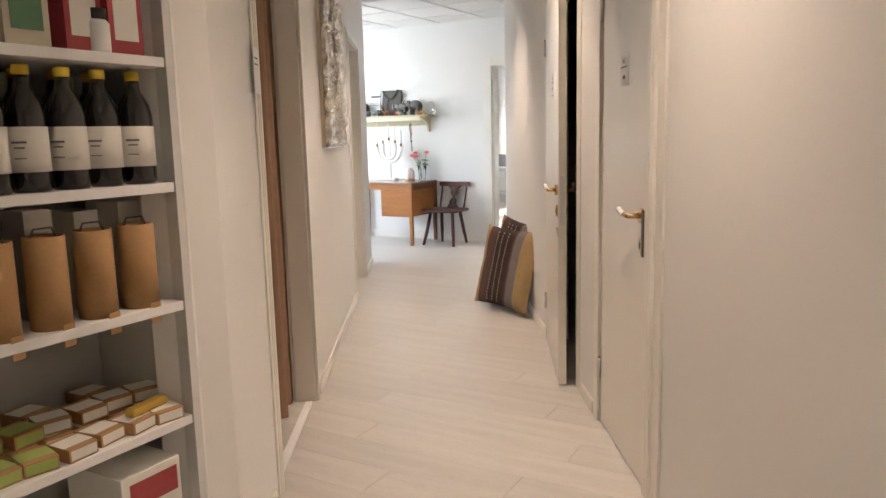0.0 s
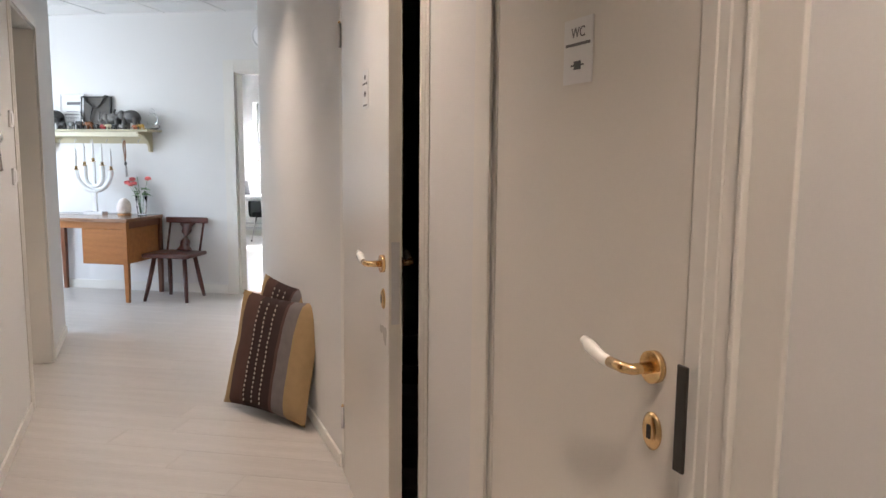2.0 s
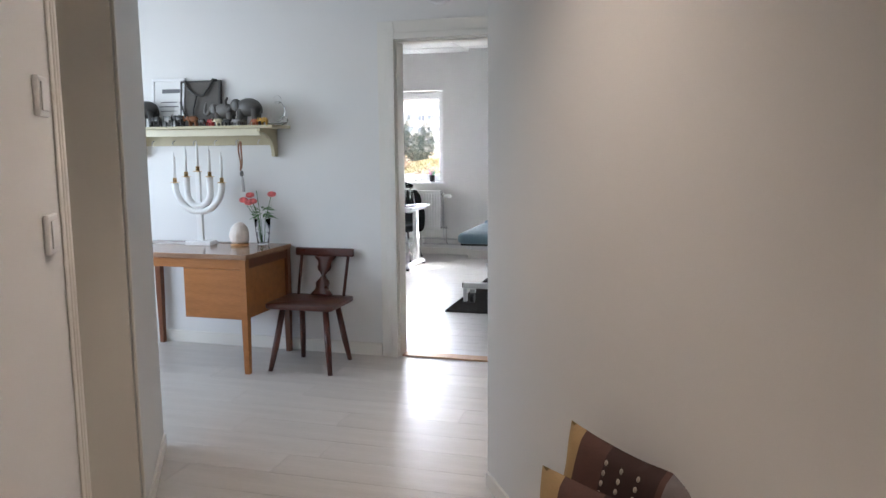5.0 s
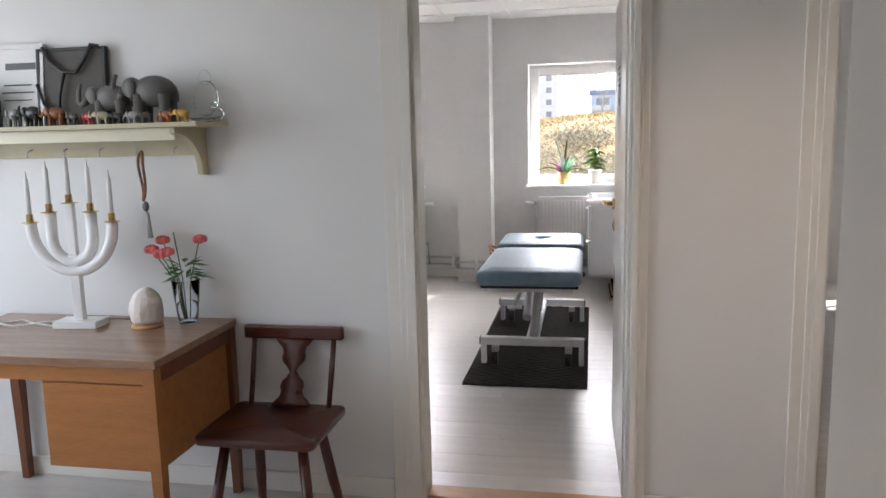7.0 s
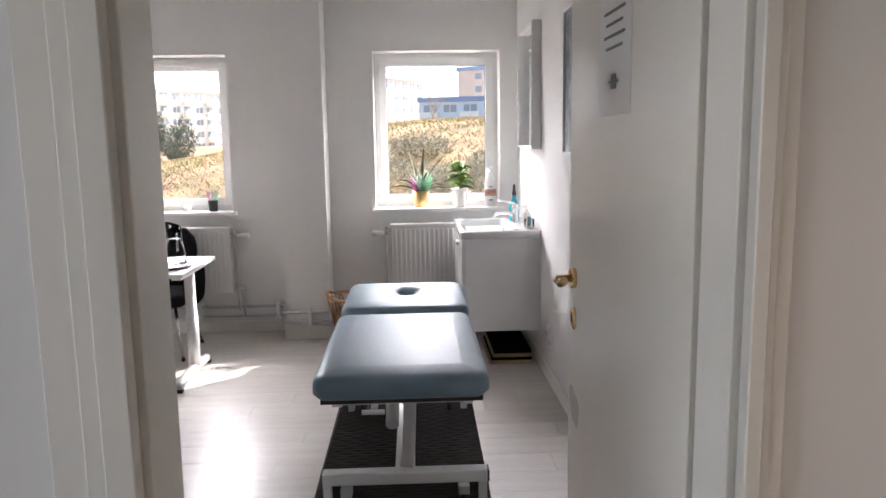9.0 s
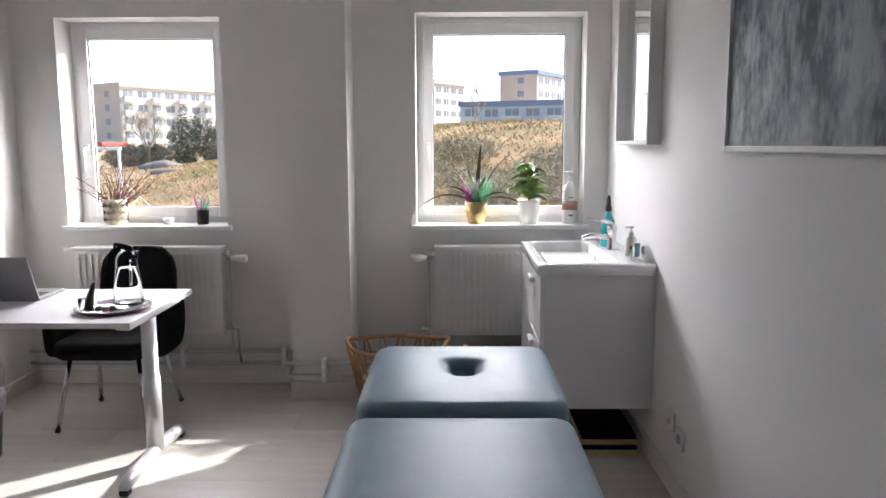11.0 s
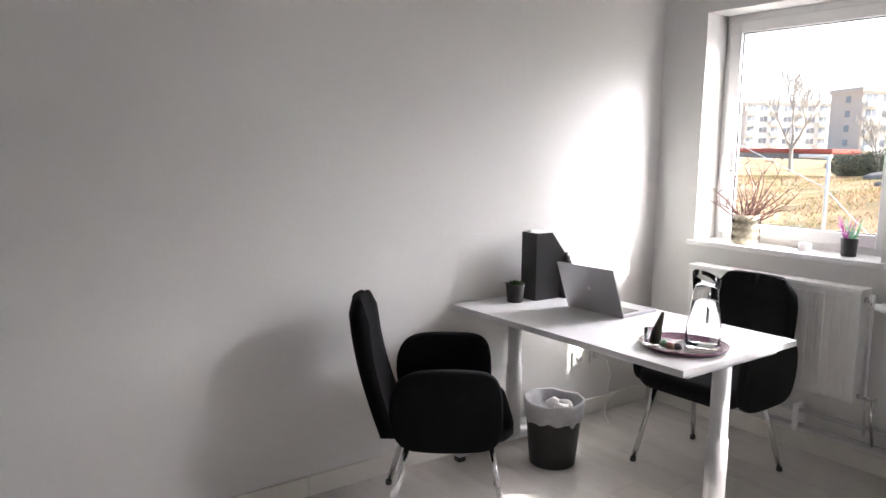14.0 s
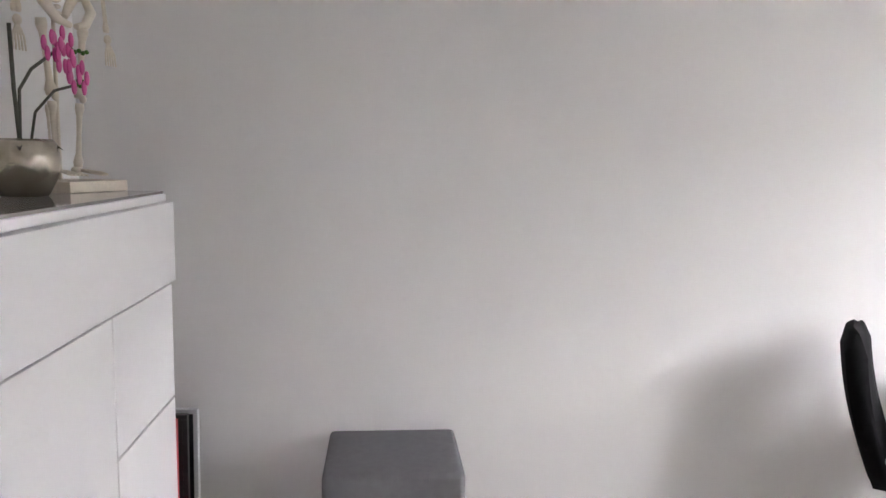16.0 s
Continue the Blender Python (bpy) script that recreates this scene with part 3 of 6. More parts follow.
# ribbed grey rug under the couch
bm = B()
nx, ny = 24, 264
vs = []
for j in range(ny + 1):
    y = 10.85 + 2.03 * j / ny
    for i in range(nx + 1):
        x = -3.385 + 0.73 * i / nx + 0.02 * (j / ny)
        vs.append(bm.verts.new((x, y, 0.006 + (0.008 if j % 4 < 2 else 0.0) + 0.0025 * math.sin(i * 1.9 + j * 0.7))))
for j in range(ny):
    for i in range(nx):
        a = j * (nx + 1) + i
        bm.faces.new((vs[a], vs[a + 1], vs[a + nx + 2], vs[a + nx + 1]))
box(bm, -3.384, -2.657, 10.852, 12.878, 0.0005, 0.006)
tagged(part("ribbed_rug", bm, MATT), "dark grey ribbed woven rug under the couch", "rug")

# washbasin unit
sink = thing("washbasin_unit", "white wall-hung washbasin cabinet with two drawers", "washbasin")
SX0, SX1, SY0, SY1 = -2.655, -2.132, 13.155, 14.0
part("body", boxes((SX0 + 0.035, SX1, SY0 + 0.012, SY1 - 0.012, 0.235, 0.842), bevel=0.002), WHITE, sink)
for z0, z1 in ((0.24, 0.535), (0.54, 0.836)):
    d = part("drawer", boxes((SX0 + 0.014, SX0 + 0.033, SY0 + 0.01, SY1 - 0.01, z0, z1), bevel=0.002), WHITE, sink)
    part("handle", boxes((SX0 - 0.012, SX0 + 0.014, SY0 + 0.22, SY0 + 0.34, z1 - 0.06, z1 - 0.035), bevel=0.008), WHITE, d)
bm = B()


def bas(inset, z, r=0.02, ins2=0.0):
    return [(x, y, z) for x, y in rrect(SX0 + inset, SX1 - inset - ins2, SY0 + inset, SY1 - inset, max(r, 0.004), 5)]


loops(bm, [bas(0.006, 0.842), bas(0.0, 0.85), bas(0.0, 0.885), bas(0.006, 0.892), bas(0.045, 0.892, 0.05, 0.10), bas(0.06, 0.885, 0.05, 0.10), bas(0.075, 0.80, 0.05, 0.11), bas(0.12, 0.785, 0.05, 0.10)], False)
c = [bm.verts.new(p) for p in bas(0.12, 0.785, 0.05, 0.10)]
bm.faces.new(c)
basin = part("basin", bm, CERAMIC, sink, "glossy white ceramic basin")
part("overflow", tube(B(), [(SX1 - 0.19, 13.62, 0.845), (SX1 - 0.178, 13.62, 0.848)], 0.012, 12), CHROME, basin)
tap = part("tap", tube(lathe(B(), [(0.027, 0.892), (0.027, 0.9), (0.022, 0.905), (0.022, 0.98), (0.024, 0.985), (0.024, 1.01), (0.018, 1.022), (0.0, 1.024)], 20, at=(-2.235, 13.62, 0)), [(-2.24, 13.62, 0.955), (-2.33, 13.62, 0.965), (-2.375, 13.62, 0.955), (-2.378, 13.62, 0.94)], [0.015, 0.013, 0.012, 0.012], 12), CHROME, sink, "chrome single-lever mixer tap")
part("tap_lever", tube(B(), [(-2.235, 13.62, 1.02), (-2.28, 13.62, 1.04), (-2.36, 13.615, 1.05)], [0.012, 0.009, 0.007], 10), CHROME, tap)

mc = thing("mirror_cabinet", "white framed mirror with a ledge above the basin", "mirror")
part("back_board", boxes((-2.146, -2.132, 13.2, 13.79, 1.41, 2.2)), WHITE, mc)
part("mirror", boxes((-2.152, -2.1465, 13.216, 13.774, 1.43, 2.18)), MIRROR, mc)
for r in ((-2.192, -2.132, 13.184, 13.1995, 1.41, 2.2), (-2.192, -2.132, 13.7905, 13.806, 1.41, 2.2)):
    part("side_panel", boxes(r, bevel=0.002), WHITE, mc)
part("ledge", boxes((-2.192, -2.1525, 13.2, 13.79, 1.41, 1.428), bevel=0.002), WHITE, mc)
part("top_rail", boxes((-2.192, -2.1525, 13.2, 13.79, 2.182, 2.2), bevel=0.002), WHITE, mc)

CANVAS = mat("slate_blue_canvas", (0.075, 0.115, 0.15), 0.55, var=0.5, scale=4.5, fine=26, bump=0.6, stretch=(1, 1.6, 0.75), second=(0.30, 0.34, 0.35), spread=0.22)
pic = thing("framed_painting", "abstract slate-blue painting in a thin white frame", "painting", pose(-2.132, 0, 0))
part("canvas", boxes((-0.022, -0.001, 11.42, 12.345, 1.405, 2.1)), CANVAS, pic)
for r in ((-0.032, -0.001, 12.346, 12.362, 1.388, 2.116), (-0.032, -0.001, 11.403, 11.419, 1.388, 2.116), (-0.032, -0.001, 11.42, 12.345, 1.388, 1.404), (-0.032, -0.001, 11.42, 12.345, 2.1, 2.116)):
    part("frame_rail", boxes(r, bevel=0.002), WHITE, pic)

# writing table
TOPM = mat("white_laminate", (0.75, 0.75, 0.75), 0.35, var=0.02, scale=5)
tab = thing("writing_table", "white writing table on silver T-shaped legs", "table")
part("tabletop", boxes((-5.53, -4.30, 12.805, 13.51, 0.696, 0.72), bevel=0.002), TOPM, tab)
for x in (-5.45, -4.365):
    leg = part("leg", tube(B(), [(x, 13.13, 0.06), (x, 13.13, 0.4), (x, 13.13, 0.402), (x, 13.13, 0.67)], [0.038, 0.038, 0.033, 0.033], 20), STEELP, tab, "silver tubular table leg")
    part("foot", tube(B(), [(x, 12.79, 0.03), (x, 12.83, 0.045), (x, 13.13, 0.06), (x, 13.4, 0.045), (x, 13.44, 0.03)], [0.02, 0.028, 0.032, 0.028, 0.02], 12), STEELP, leg)
    for yg in (12.79, 13.4):
        part("glide", boxes((x - 0.02, x + 0.02, yg, yg + 0.04, 0.0, 0.025), bevel=0.005), BLACKP, leg)
    part("bracket", boxes((x - 0.03, x + 0.03, 12.88, 13.44, 0.67, 0.696), bevel=0.004), WHITE, leg)
part("crossbar", boxes((-5.42, -4.4, 13.11, 13.15, 0.64, 0.67), bevel=0.004), STEELP, tab)


def armchair(m, label):
    th = thing("armchair", label, "chair", m, "black armchairs")
    part("seat", pad(B(), -0.24, 0.24, -0.2, 0.25, 0.37, 0.455, 0.09, 0.035, 0.01), BLACKF, th)
    rows = []
    for k in range(9):
        z = 0.39 + 0.47 * k / 8
        lean = -0.235 - 0.11 * ((z - 0.39) / 0.47) - 0.02 * math.sin(k / 8 * math.pi)
        half = 0.215 - 0.02 * k / 8 - (0.05 if k == 8 else 0.012 if k == 7 else 0)
        thick = 0.03 if k < 8 else 0.012
        row = []
        for i in range(13):
            u = -1 + 2 * i / 12
            row.append((u * half, lean + 0.03 * u * u - thick, z + (0.0 if abs(u) < 0.95 else -0.01)))
        for i in range(13):
            u = 1 - 2 * i / 12
            row.append((u * half, lean + 0.03 * u * u + thick, z + (0.0 if abs(u) < 0.95 else -0.01)))
        rows.append(row)
    part("backrest", loops(B(), rows), BLACKF, th)
    for s in (-1, 1):
        rows = []
        outline = [(-0.19, 0.37), (-0.1, 0.35), (0.08, 0.35), (0.17, 0.36), (0.2, 0.41), (0.2, 0.52), (0.19, 0.61), (0.15, 0.65), (0.05, 0.655), (-0.08, 0.655), (-0.17, 0.635), (-0.215, 0.54)]
        for dx, ins in ((-0.024, 0.02), (-0.02, 0.005), (0.0, 0.0), (0.02, 0.005), (0.024, 0.02)):
            row = []
            for y, z in outline:
                cy, cz = 0.01, 0.5
                row.append((s * (0.262 + 0.03 * (z - 0.4)) + dx, cy + (y - cy) * (1 - ins * 3), cz + (z - cz) * (1 - ins * 3)))
            rows.append(row)
        arm = part("armrest", loops(B(), rows), BLACKF, th)
        sub = arm.modifiers.new("round", "SUBSURF")
        sub.levels = sub.render_levels = 2
    for sx in (-1, 1):
        for y0, y1 in ((0.16, 0.23), (-0.13, -0.23)):
            leg = part("leg", tube(B(), [(sx * 0.17, y0, 0.37), (sx * 0.225, y1, 0.012)], 0.0115, 12), CHROME, th, "slim chromed steel leg")
            part("glide", tube(B(), [(sx * 0.224, y1, 0.018), (sx * 0.226, y1, 0.0)], 0.014, 12), BLACKP, leg)
    return th


armchair(pose(-5.12, 12.47, 0, 0, 0, -36), "black upholstered armchair with chrome legs beside the wall")
armchair(pose(-4.77, 13.70, 0, 0, 0, 180), "black upholstered armchair with chrome legs behind the table")

ott = thing("ottoman", "square dark grey upholstered footstool by the wall", "footstool")
part("cushion", pad(B(), -5.45, -5.06, 10.41, 10.842, 0.03, 0.467, 0.02, 0.016, 0.003), GREYF, ott)
for x in (-5.39, -5.11):
    for y in (10.46, 10.78):
        part("foot", tube(B(), [(x, y, 0), (x, y, 0.035)], 0.018, 10), BLACKP, ott)

cab = thing("chest_cabinet", "tall white lacquered cabinet with drawers and doors", "cabinet")
part("body", boxes((-5.14, -3.75, 9.59, 9.955, 0.02, 1.275), bevel=0.002), WHITE, cab)
part("top_panel", boxes((-5.145, -3.745, 9.588, 9.965, 1.276, 1.297), bevel=0.002), WHITE, cab)
for r, nm in (((-5.148, -3.745, 9.957, 9.985, 1.045, 1.274), "drawer"), ((-5.14, -4.665, 9.957, 9.975, 0.70, 1.035), "drawer"), ((-5.14, -4.665, 9.957, 9.975, 0.36, 0.694), "drawer"), ((-5.14, -4.665, 9.957, 9.975, 0.03, 0.354), "drawer"), ((-4.659, -3.75, 9.957, 9.975, 0.03, 1.035), "door")):
    part(nm, boxes(r, bevel=0.002), WHITE, cab)
GLASSTOP = mat("smoked_glass_top", (0.28, 0.27, 0.26), 0.06, var=0.02)
tagged(part("glass_cover", boxes((-5.14, -3.75, 9.592, 9.96, 1.298, 1.305)), GLASSTOP), "thin glossy glass cover on the cabinet", "glass cover")
REDM = mat("red_mount", (0.5, 0.02, 0.03), 0.5)
for k, (mt, mm) in enumerate(((REDM, REDM), (BLACKP, BLACKP), (STEELP, BLACKP))):
    fr = thing("picture_frame", ("narrow bright red picture frame leaning beside a cabinet", "thin black picture frame leaning beside a cabinet", "thin grey picture frame leaning beside a cabinet")[k], "picture frame", pose(-5.185 - 0.05 * k, 9.885 + 0.02 * k, 0, 0, -2.0, 0), "leaning frames")
    part("frame", boxes((-0.012, 0.012, -0.25, 0.075, 0.0, 0.015), (-0.012, 0.012, -0.25, 0.075, 0.585, 0.6), (-0.012, 0.012, -0.25, -0.235, 0.015, 0.585), (-0.012, 0.012, 0.06, 0.075, 0.015, 0.585), bevel=0.002), mt, fr)
    part("board", boxes((-0.004, 0.006, -0.235, 0.06, 0.015, 0.585)), mm, fr)

# ---- lobby furniture ----
desk = thing("teak_desk", "small teak writing desk with a drawer unit", "desk")
part("desktop", boxes((-5.13, -4.07, 8.84, 9.43, 0.712, 0.742), bevel=0.003), TEAKTOP, desk, "worn brown desk top")
part("apron", boxes((-5.085, -4.115, 8.86, 8.878, 0.652, 0.711), bevel=0.002), TEAK, desk)
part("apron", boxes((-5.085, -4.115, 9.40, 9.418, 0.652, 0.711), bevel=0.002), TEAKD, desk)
ped = part("drawer_unit", boxes((-4.53, -4.118, 8.872, 9.39, 0.335, 0.651), bevel=0.002), TEAK, desk, "orange-brown teak drawer unit")
part("drawer", boxes((-4.52, -4.125, 8.862, 8.8715, 0.345, 0.645), bevel=0.002), TEAK, ped)
part("lock", tube(B(), [(-4.116, 9.0, 0.42), (-4.108, 9.0, 0.42)], 0.012, 12), BRASS, ped)
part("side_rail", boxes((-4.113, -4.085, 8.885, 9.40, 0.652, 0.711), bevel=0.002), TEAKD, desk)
part("side_panel", boxes((-4.116, -4.1, 8.885, 9.385, 0.34, 0.651), bevel=0.001), TEAK, desk)
for x in (-5.105, -4.098):
    for y in (8.862, 9.405):
        bm = B()
        s0, s1 = 0.021, 0.016
        loops(bm, [[(x - s1, y - s1, 0), (x + s1, y - s1, 0), (x + s1, y + s1, 0), (x - s1, y + s1, 0)], [(x - s0, y - s0, 0.4), (x + s0, y - s0, 0.4), (x + s0, y + s0, 0.4), (x - s0, y + s0, 0.4)], [(x - s0, y - s0, 0.7115), (x + s0, y - s0, 0.7115), (x + s0, y + s0, 0.7115), (x - s0, y + s0, 0.7115)]])
        for f in bm.faces:
            f.smooth = False
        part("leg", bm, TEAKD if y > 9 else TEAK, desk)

ch = thing("wooden_chair", "dark stained carved wooden chair beside the desk", "chair")
bm = B()
loops(bm, [[(x, y, z) for x, y in rrect(-4.045 + i, -3.59 - i, 8.985 + i, 9.365 - i, 0.03 - i, 3)] for i, z in ((0.006, 0.385), (0, 0.392), (0, 0.412), (0.006, 0.418))])
seat = part("seat", bm, MAHOG, ch)
for x0, y0, x1, y1 in ((-3.95, 9.06, -3.99, 8.94), (-3.66, 9.06, -3.585, 8.94), (-3.93, 9.28, -3.935, 9.29), (-3.68, 9.28, -3.605, 9.30)):
    part("leg", tube(B(), [(x1, y1, 0), (x0 * 0.4 + x1 * 0.6, y0 * 0.4 + y1 * 0.6, 0.14), (x0, y0, 0.388)], [0.015, 0.021, 0.02], 8), MAHOG, ch)
part("top_rail", boxes((-4.025, -3.61, 9.40, 9.43, 0.668, 0.722), bevel=0.007), MAHOG, ch)
bm = B()
rows = []
for k in range(15):
    u = k / 14
    z = 0.415 + 0.255 * u
    half = 0.045 + 0.022 * math.cos(u * math.tau * 1.0) + 0.012 * math.cos(u * math.tau * 3)
    y = 9.33 + 0.085 * u
    rows.append([(-3.815 - half, y, z), (-3.815 - half * 0.5, y - 0.012, z), (-3.815, y - 0.008, z), (-3.815 + half * 0.5, y - 0.012, z), (-3.815 + half, y, z), (-3.815 + half, y + 0.018, z), (-3.815 - half, y + 0.018, z)])
part("splat", loops(bm, rows), MAHOG, ch, "carved dark wooden back splat")
for x in (-3.985, -3.65):
    part("spindle", tube(B(), [(x * 0.97 - 3.8175 * 0.03, 9.335, 0.415), (x, 9.415, 0.67)], 0.011, 8), MAHOG, ch)

sh = thing("wall_shelf", "pale green painted wall shelf with curved brackets", "shelf")
part("board", boxes((-5.35, -4.055, 9.2, 9.447, 1.512, 1.53), bevel=0.003), SHELFP, sh)
part("front_rail", boxes((-5.19, -4.165, 9.235, 9.25, 1.465, 1.511), bevel=0.002), CREAM, sh, "cream painted front rail")
part("hook_rail", boxes((-5.19, -4.165, 9.433, 9.447, 1.405, 1.511), bevel=0.002), SHELFP, sh)
for k in range(6):
    hx = -5.1 + 0.165 * k
    part("hook", tube(B(), [(hx, 9.433, 1.44), (hx, 9.41, 1.435), (hx, 9.4, 1.42), (hx, 9.405, 1.41)], 0.003, 6), STEELP, sh)
for x in (-5.19, -4.164):
    prof = [(9.446, 1.511), (9.215, 1.511), (9.215, 1.49)]
    for k in range(8):
        a = radians(90 * k / 7)
        prof.append((9.235 + 0.165 * math.sin(a), 1.34 + 0.145 * math.cos(a) - 0.0))
    prof += [(9.40, 1.33), (9.446, 1.325)]
    bm = B()
    f0 = [bm.verts.new((x - 0.011, y, z)) for y, z in prof]
    f1 = [bm.verts.new((x + 0.011, y, z)) for y, z in prof]
    bm.faces.new(f0)
    bm.faces.new(f1[::-1])
    for k in range(len(prof)):
        bm.faces.new((f0[k], f0[(k + 1) % len(prof)], f1[(k + 1) % len(prof)], f1[k]))
    part("bracket", bm, SHELFP, sh)


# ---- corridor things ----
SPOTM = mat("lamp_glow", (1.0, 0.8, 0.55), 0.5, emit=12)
# last spot, over the lobby, is unseen and added to brighten its right wall
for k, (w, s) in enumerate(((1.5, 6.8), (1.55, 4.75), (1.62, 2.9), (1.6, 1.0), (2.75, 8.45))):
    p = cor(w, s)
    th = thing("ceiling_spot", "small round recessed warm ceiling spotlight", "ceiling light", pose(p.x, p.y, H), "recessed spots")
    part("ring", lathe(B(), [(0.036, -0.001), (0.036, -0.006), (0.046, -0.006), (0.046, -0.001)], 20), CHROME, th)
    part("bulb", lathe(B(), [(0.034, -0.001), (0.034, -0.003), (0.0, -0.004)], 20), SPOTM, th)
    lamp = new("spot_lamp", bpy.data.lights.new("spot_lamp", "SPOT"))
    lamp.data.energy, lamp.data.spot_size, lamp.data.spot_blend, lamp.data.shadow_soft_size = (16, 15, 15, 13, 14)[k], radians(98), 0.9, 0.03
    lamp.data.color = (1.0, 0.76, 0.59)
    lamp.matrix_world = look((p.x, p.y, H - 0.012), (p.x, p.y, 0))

# carved relief on the left wall
RELIEF = mat("carved_metal_leaf", (0.62, 0.53, 0.40), 0.2, 1.0, var=0.35, scale=18, fine=70, second=(0.95, 0.91, 0.84), spread=0.3, bump=0.25)
bm = B()
A0, A1, Z0, Z1 = 5.24, 6.22, 1.225, 2.2
nx, nz = 130, 130
grid = []
for j in range(nz + 1):
    for i in range(nx + 1):
        s, z = A0 + (A1 - A0) * i / nx, Z0 + (Z1 - Z0) * j / nz
        u, v = (s - A0) / 0.49 - 1, (z - Z0) / 0.4875 - 1
        q = noise.noise_vector(Vector((s * 4, z * 4, 3))) * 0.12
        r = math.hypot(u + q.x, v + q.y)
        a = math.atan2(v + q.y, u + q.x)
        h = 0.5 + 0.5 * math.sin(r * 24 + 3 * math.sin(a * 6) + 2.5 * math.sin(a * 11 + r * 8))
        h = h * 0.7 + 0.3 * abs(math.sin(u * 14 + q.x * 20) * math.cos(v * 13 + q.y * 20))
        edge = min(i, j, nx - i, nz - j)
        grid.append(bm.verts.new((LW + 0.02 + (0.036 * h if edge > 1 else 0.004), s, z)))
for j in range(nz):
    for i in range(nx):
        a = j * (nx + 1) + i
        bm.faces.new((grid[a], grid[a + 1], grid[a + nx + 2], grid[a + nx + 1])).smooth = True
art = thing("relief_panel", "square carved silvery-gold relief panel on the wall", "wall art", COR)
part("relief", bm, RELIEF, art)
part("backing", boxes((LW + 0.001, LW + 0.022, A0 + 0.004, A1 - 0.004, Z0 + 0.004, Z1 - 0.004), bevel=0.004), mat("pale_wood_edge", (0.5, 0.42, 0.3), 0.6), art, "pale wooden edge of the panel")

# curtain
cu = thing("curtain", "brown draped fabric curtain in a doorway", "curtain", COR)
bm = B()
n = 120
lo, hi = [], []
for side in (0, 1):
    for i in range(n + 1):
        u = i / n
        s = 4.02 + 0.78 * u
        w = 0.59 + 0.03 * math.sin(u * 34) + 0.012 * math.sin(u * 81 + 1) + (0.004 if side else 0)
        lo.append(bm.verts.new((w + 0.01 * math.sin(u * 20), s, 0.02)))
        hi.append(bm.verts.new((0.59 + (w - 0.59) * 0.6, s, 2.03)))
    o = side * (n + 1)
    for i in range(n):
        bm.faces.new((lo[o + i], lo[o + i + 1], hi[o + i + 1], hi[o + i])).smooth = True
part("cloth", bm, CURT, cu)
part("rod", tube(B(), [(0.59, 3.5, 2.035), (0.59, 4.9, 2.035)], 0.008, 8), STEELP, cu)

# product shelf in its niche
NOOK = pose(*cor(LW, 2.818)) @ pose(-LW, -2.818, 0)      # the shelf stands square to the rooms
NICHE = mat("grey_white_board", (0.62, 0.62, 0.61), 0.5, var=0.03)
su = thing("product_shelf", "grey-white shelving full of small shop goods", "shelf", NOOK)
part("side_panel", boxes((LW - 0.345, LW, 2.797, 2.818, 0.0, 2.3), bevel=0.001), NICHE, su)
part("side_panel", boxes((LW - 0.345, LW, 1.502, 1.52, 0.0, 2.3), bevel=0.001), NICHE, su)
part("back_panel", boxes((LW - 0.348, LW - 0.34, 1.521, 2.796, 0.0, 2.3)), NICHE, su)
SHZ = (0.34, 0.632, 0.913, 1.192, 1.472, 1.76, 2.28)
for z in SHZ:
    part("board", boxes((LW - 0.339, LW - 0.004, 1.521, 2.796, z - 0.022, z), bevel=0.0015), WHITE, su)
BOT = mat("dark_bottle_glass", (0.012, 0.011, 0.012), 0.15, var=0.1, coat=0.5)
YEL = mat("yellow_cap", (0.7, 0.5, 0.04), 0.4)
LAB = mat("cream_label", (0.75, 0.73, 0.68), 0.6, var=0.03)
KRAFT = mat("kraft_paper", (0.42, 0.25, 0.11), 0.75, var=0.12, scale=12, fine=120, bump=0.15)
RNG = random.Random(4)


def juice_bottle(m):
    th = thing("juice_bottle", "dark glass bottle with white label and yellow cap", "bottle", m, "dark bottles on the shelf")
    part("bottle", lathe(B(), [(0.034, 0), (0.038, 0.006), (0.038, 0.15), (0.033, 0.175), (0.017, 0.205), (0.0145, 0.22), (0.0145, 0.228)], 20), BOT, th)
    part("cap", lathe(B(), [(0.0155, 0.2285), (0.016, 0.245), (0.014, 0.248), (0, 0.248)], 16), YEL, th)
    lab = part("label", lathe(B(), [(0.0384, 0.04), (0.0384, 0.128)], 20), LAB, th)
    part("text_bar", boxes((0.0386, 0.0392, -0.014, 0.014, 0.096, 0.1), (0.0386, 0.0392, -0.01, 0.01, 0.086, 0.089), (0.0386, 0.0392, -0.012, 0.012, 0.066, 0.068)), INK, lab)
    return th


first = juice_bottle(NOOK @ pose(LW - 0.055, 2.745, 1.192, 0, 0, -50))
for k in range(1, 12):
    copy_thing(first, NOOK @ pose(LW - 0.055 - 0.004 * (k % 2), 2.745 - 0.083 * k, 1.192, 0, 0, -50 + RNG.uniform(-15, 15)))
for k in range(10):
    copy_thing(first, NOOK @ pose(LW - 0.14, 2.70 - 0.083 * k, 1.192, 0, 0, RNG.uniform(-70, -20)))


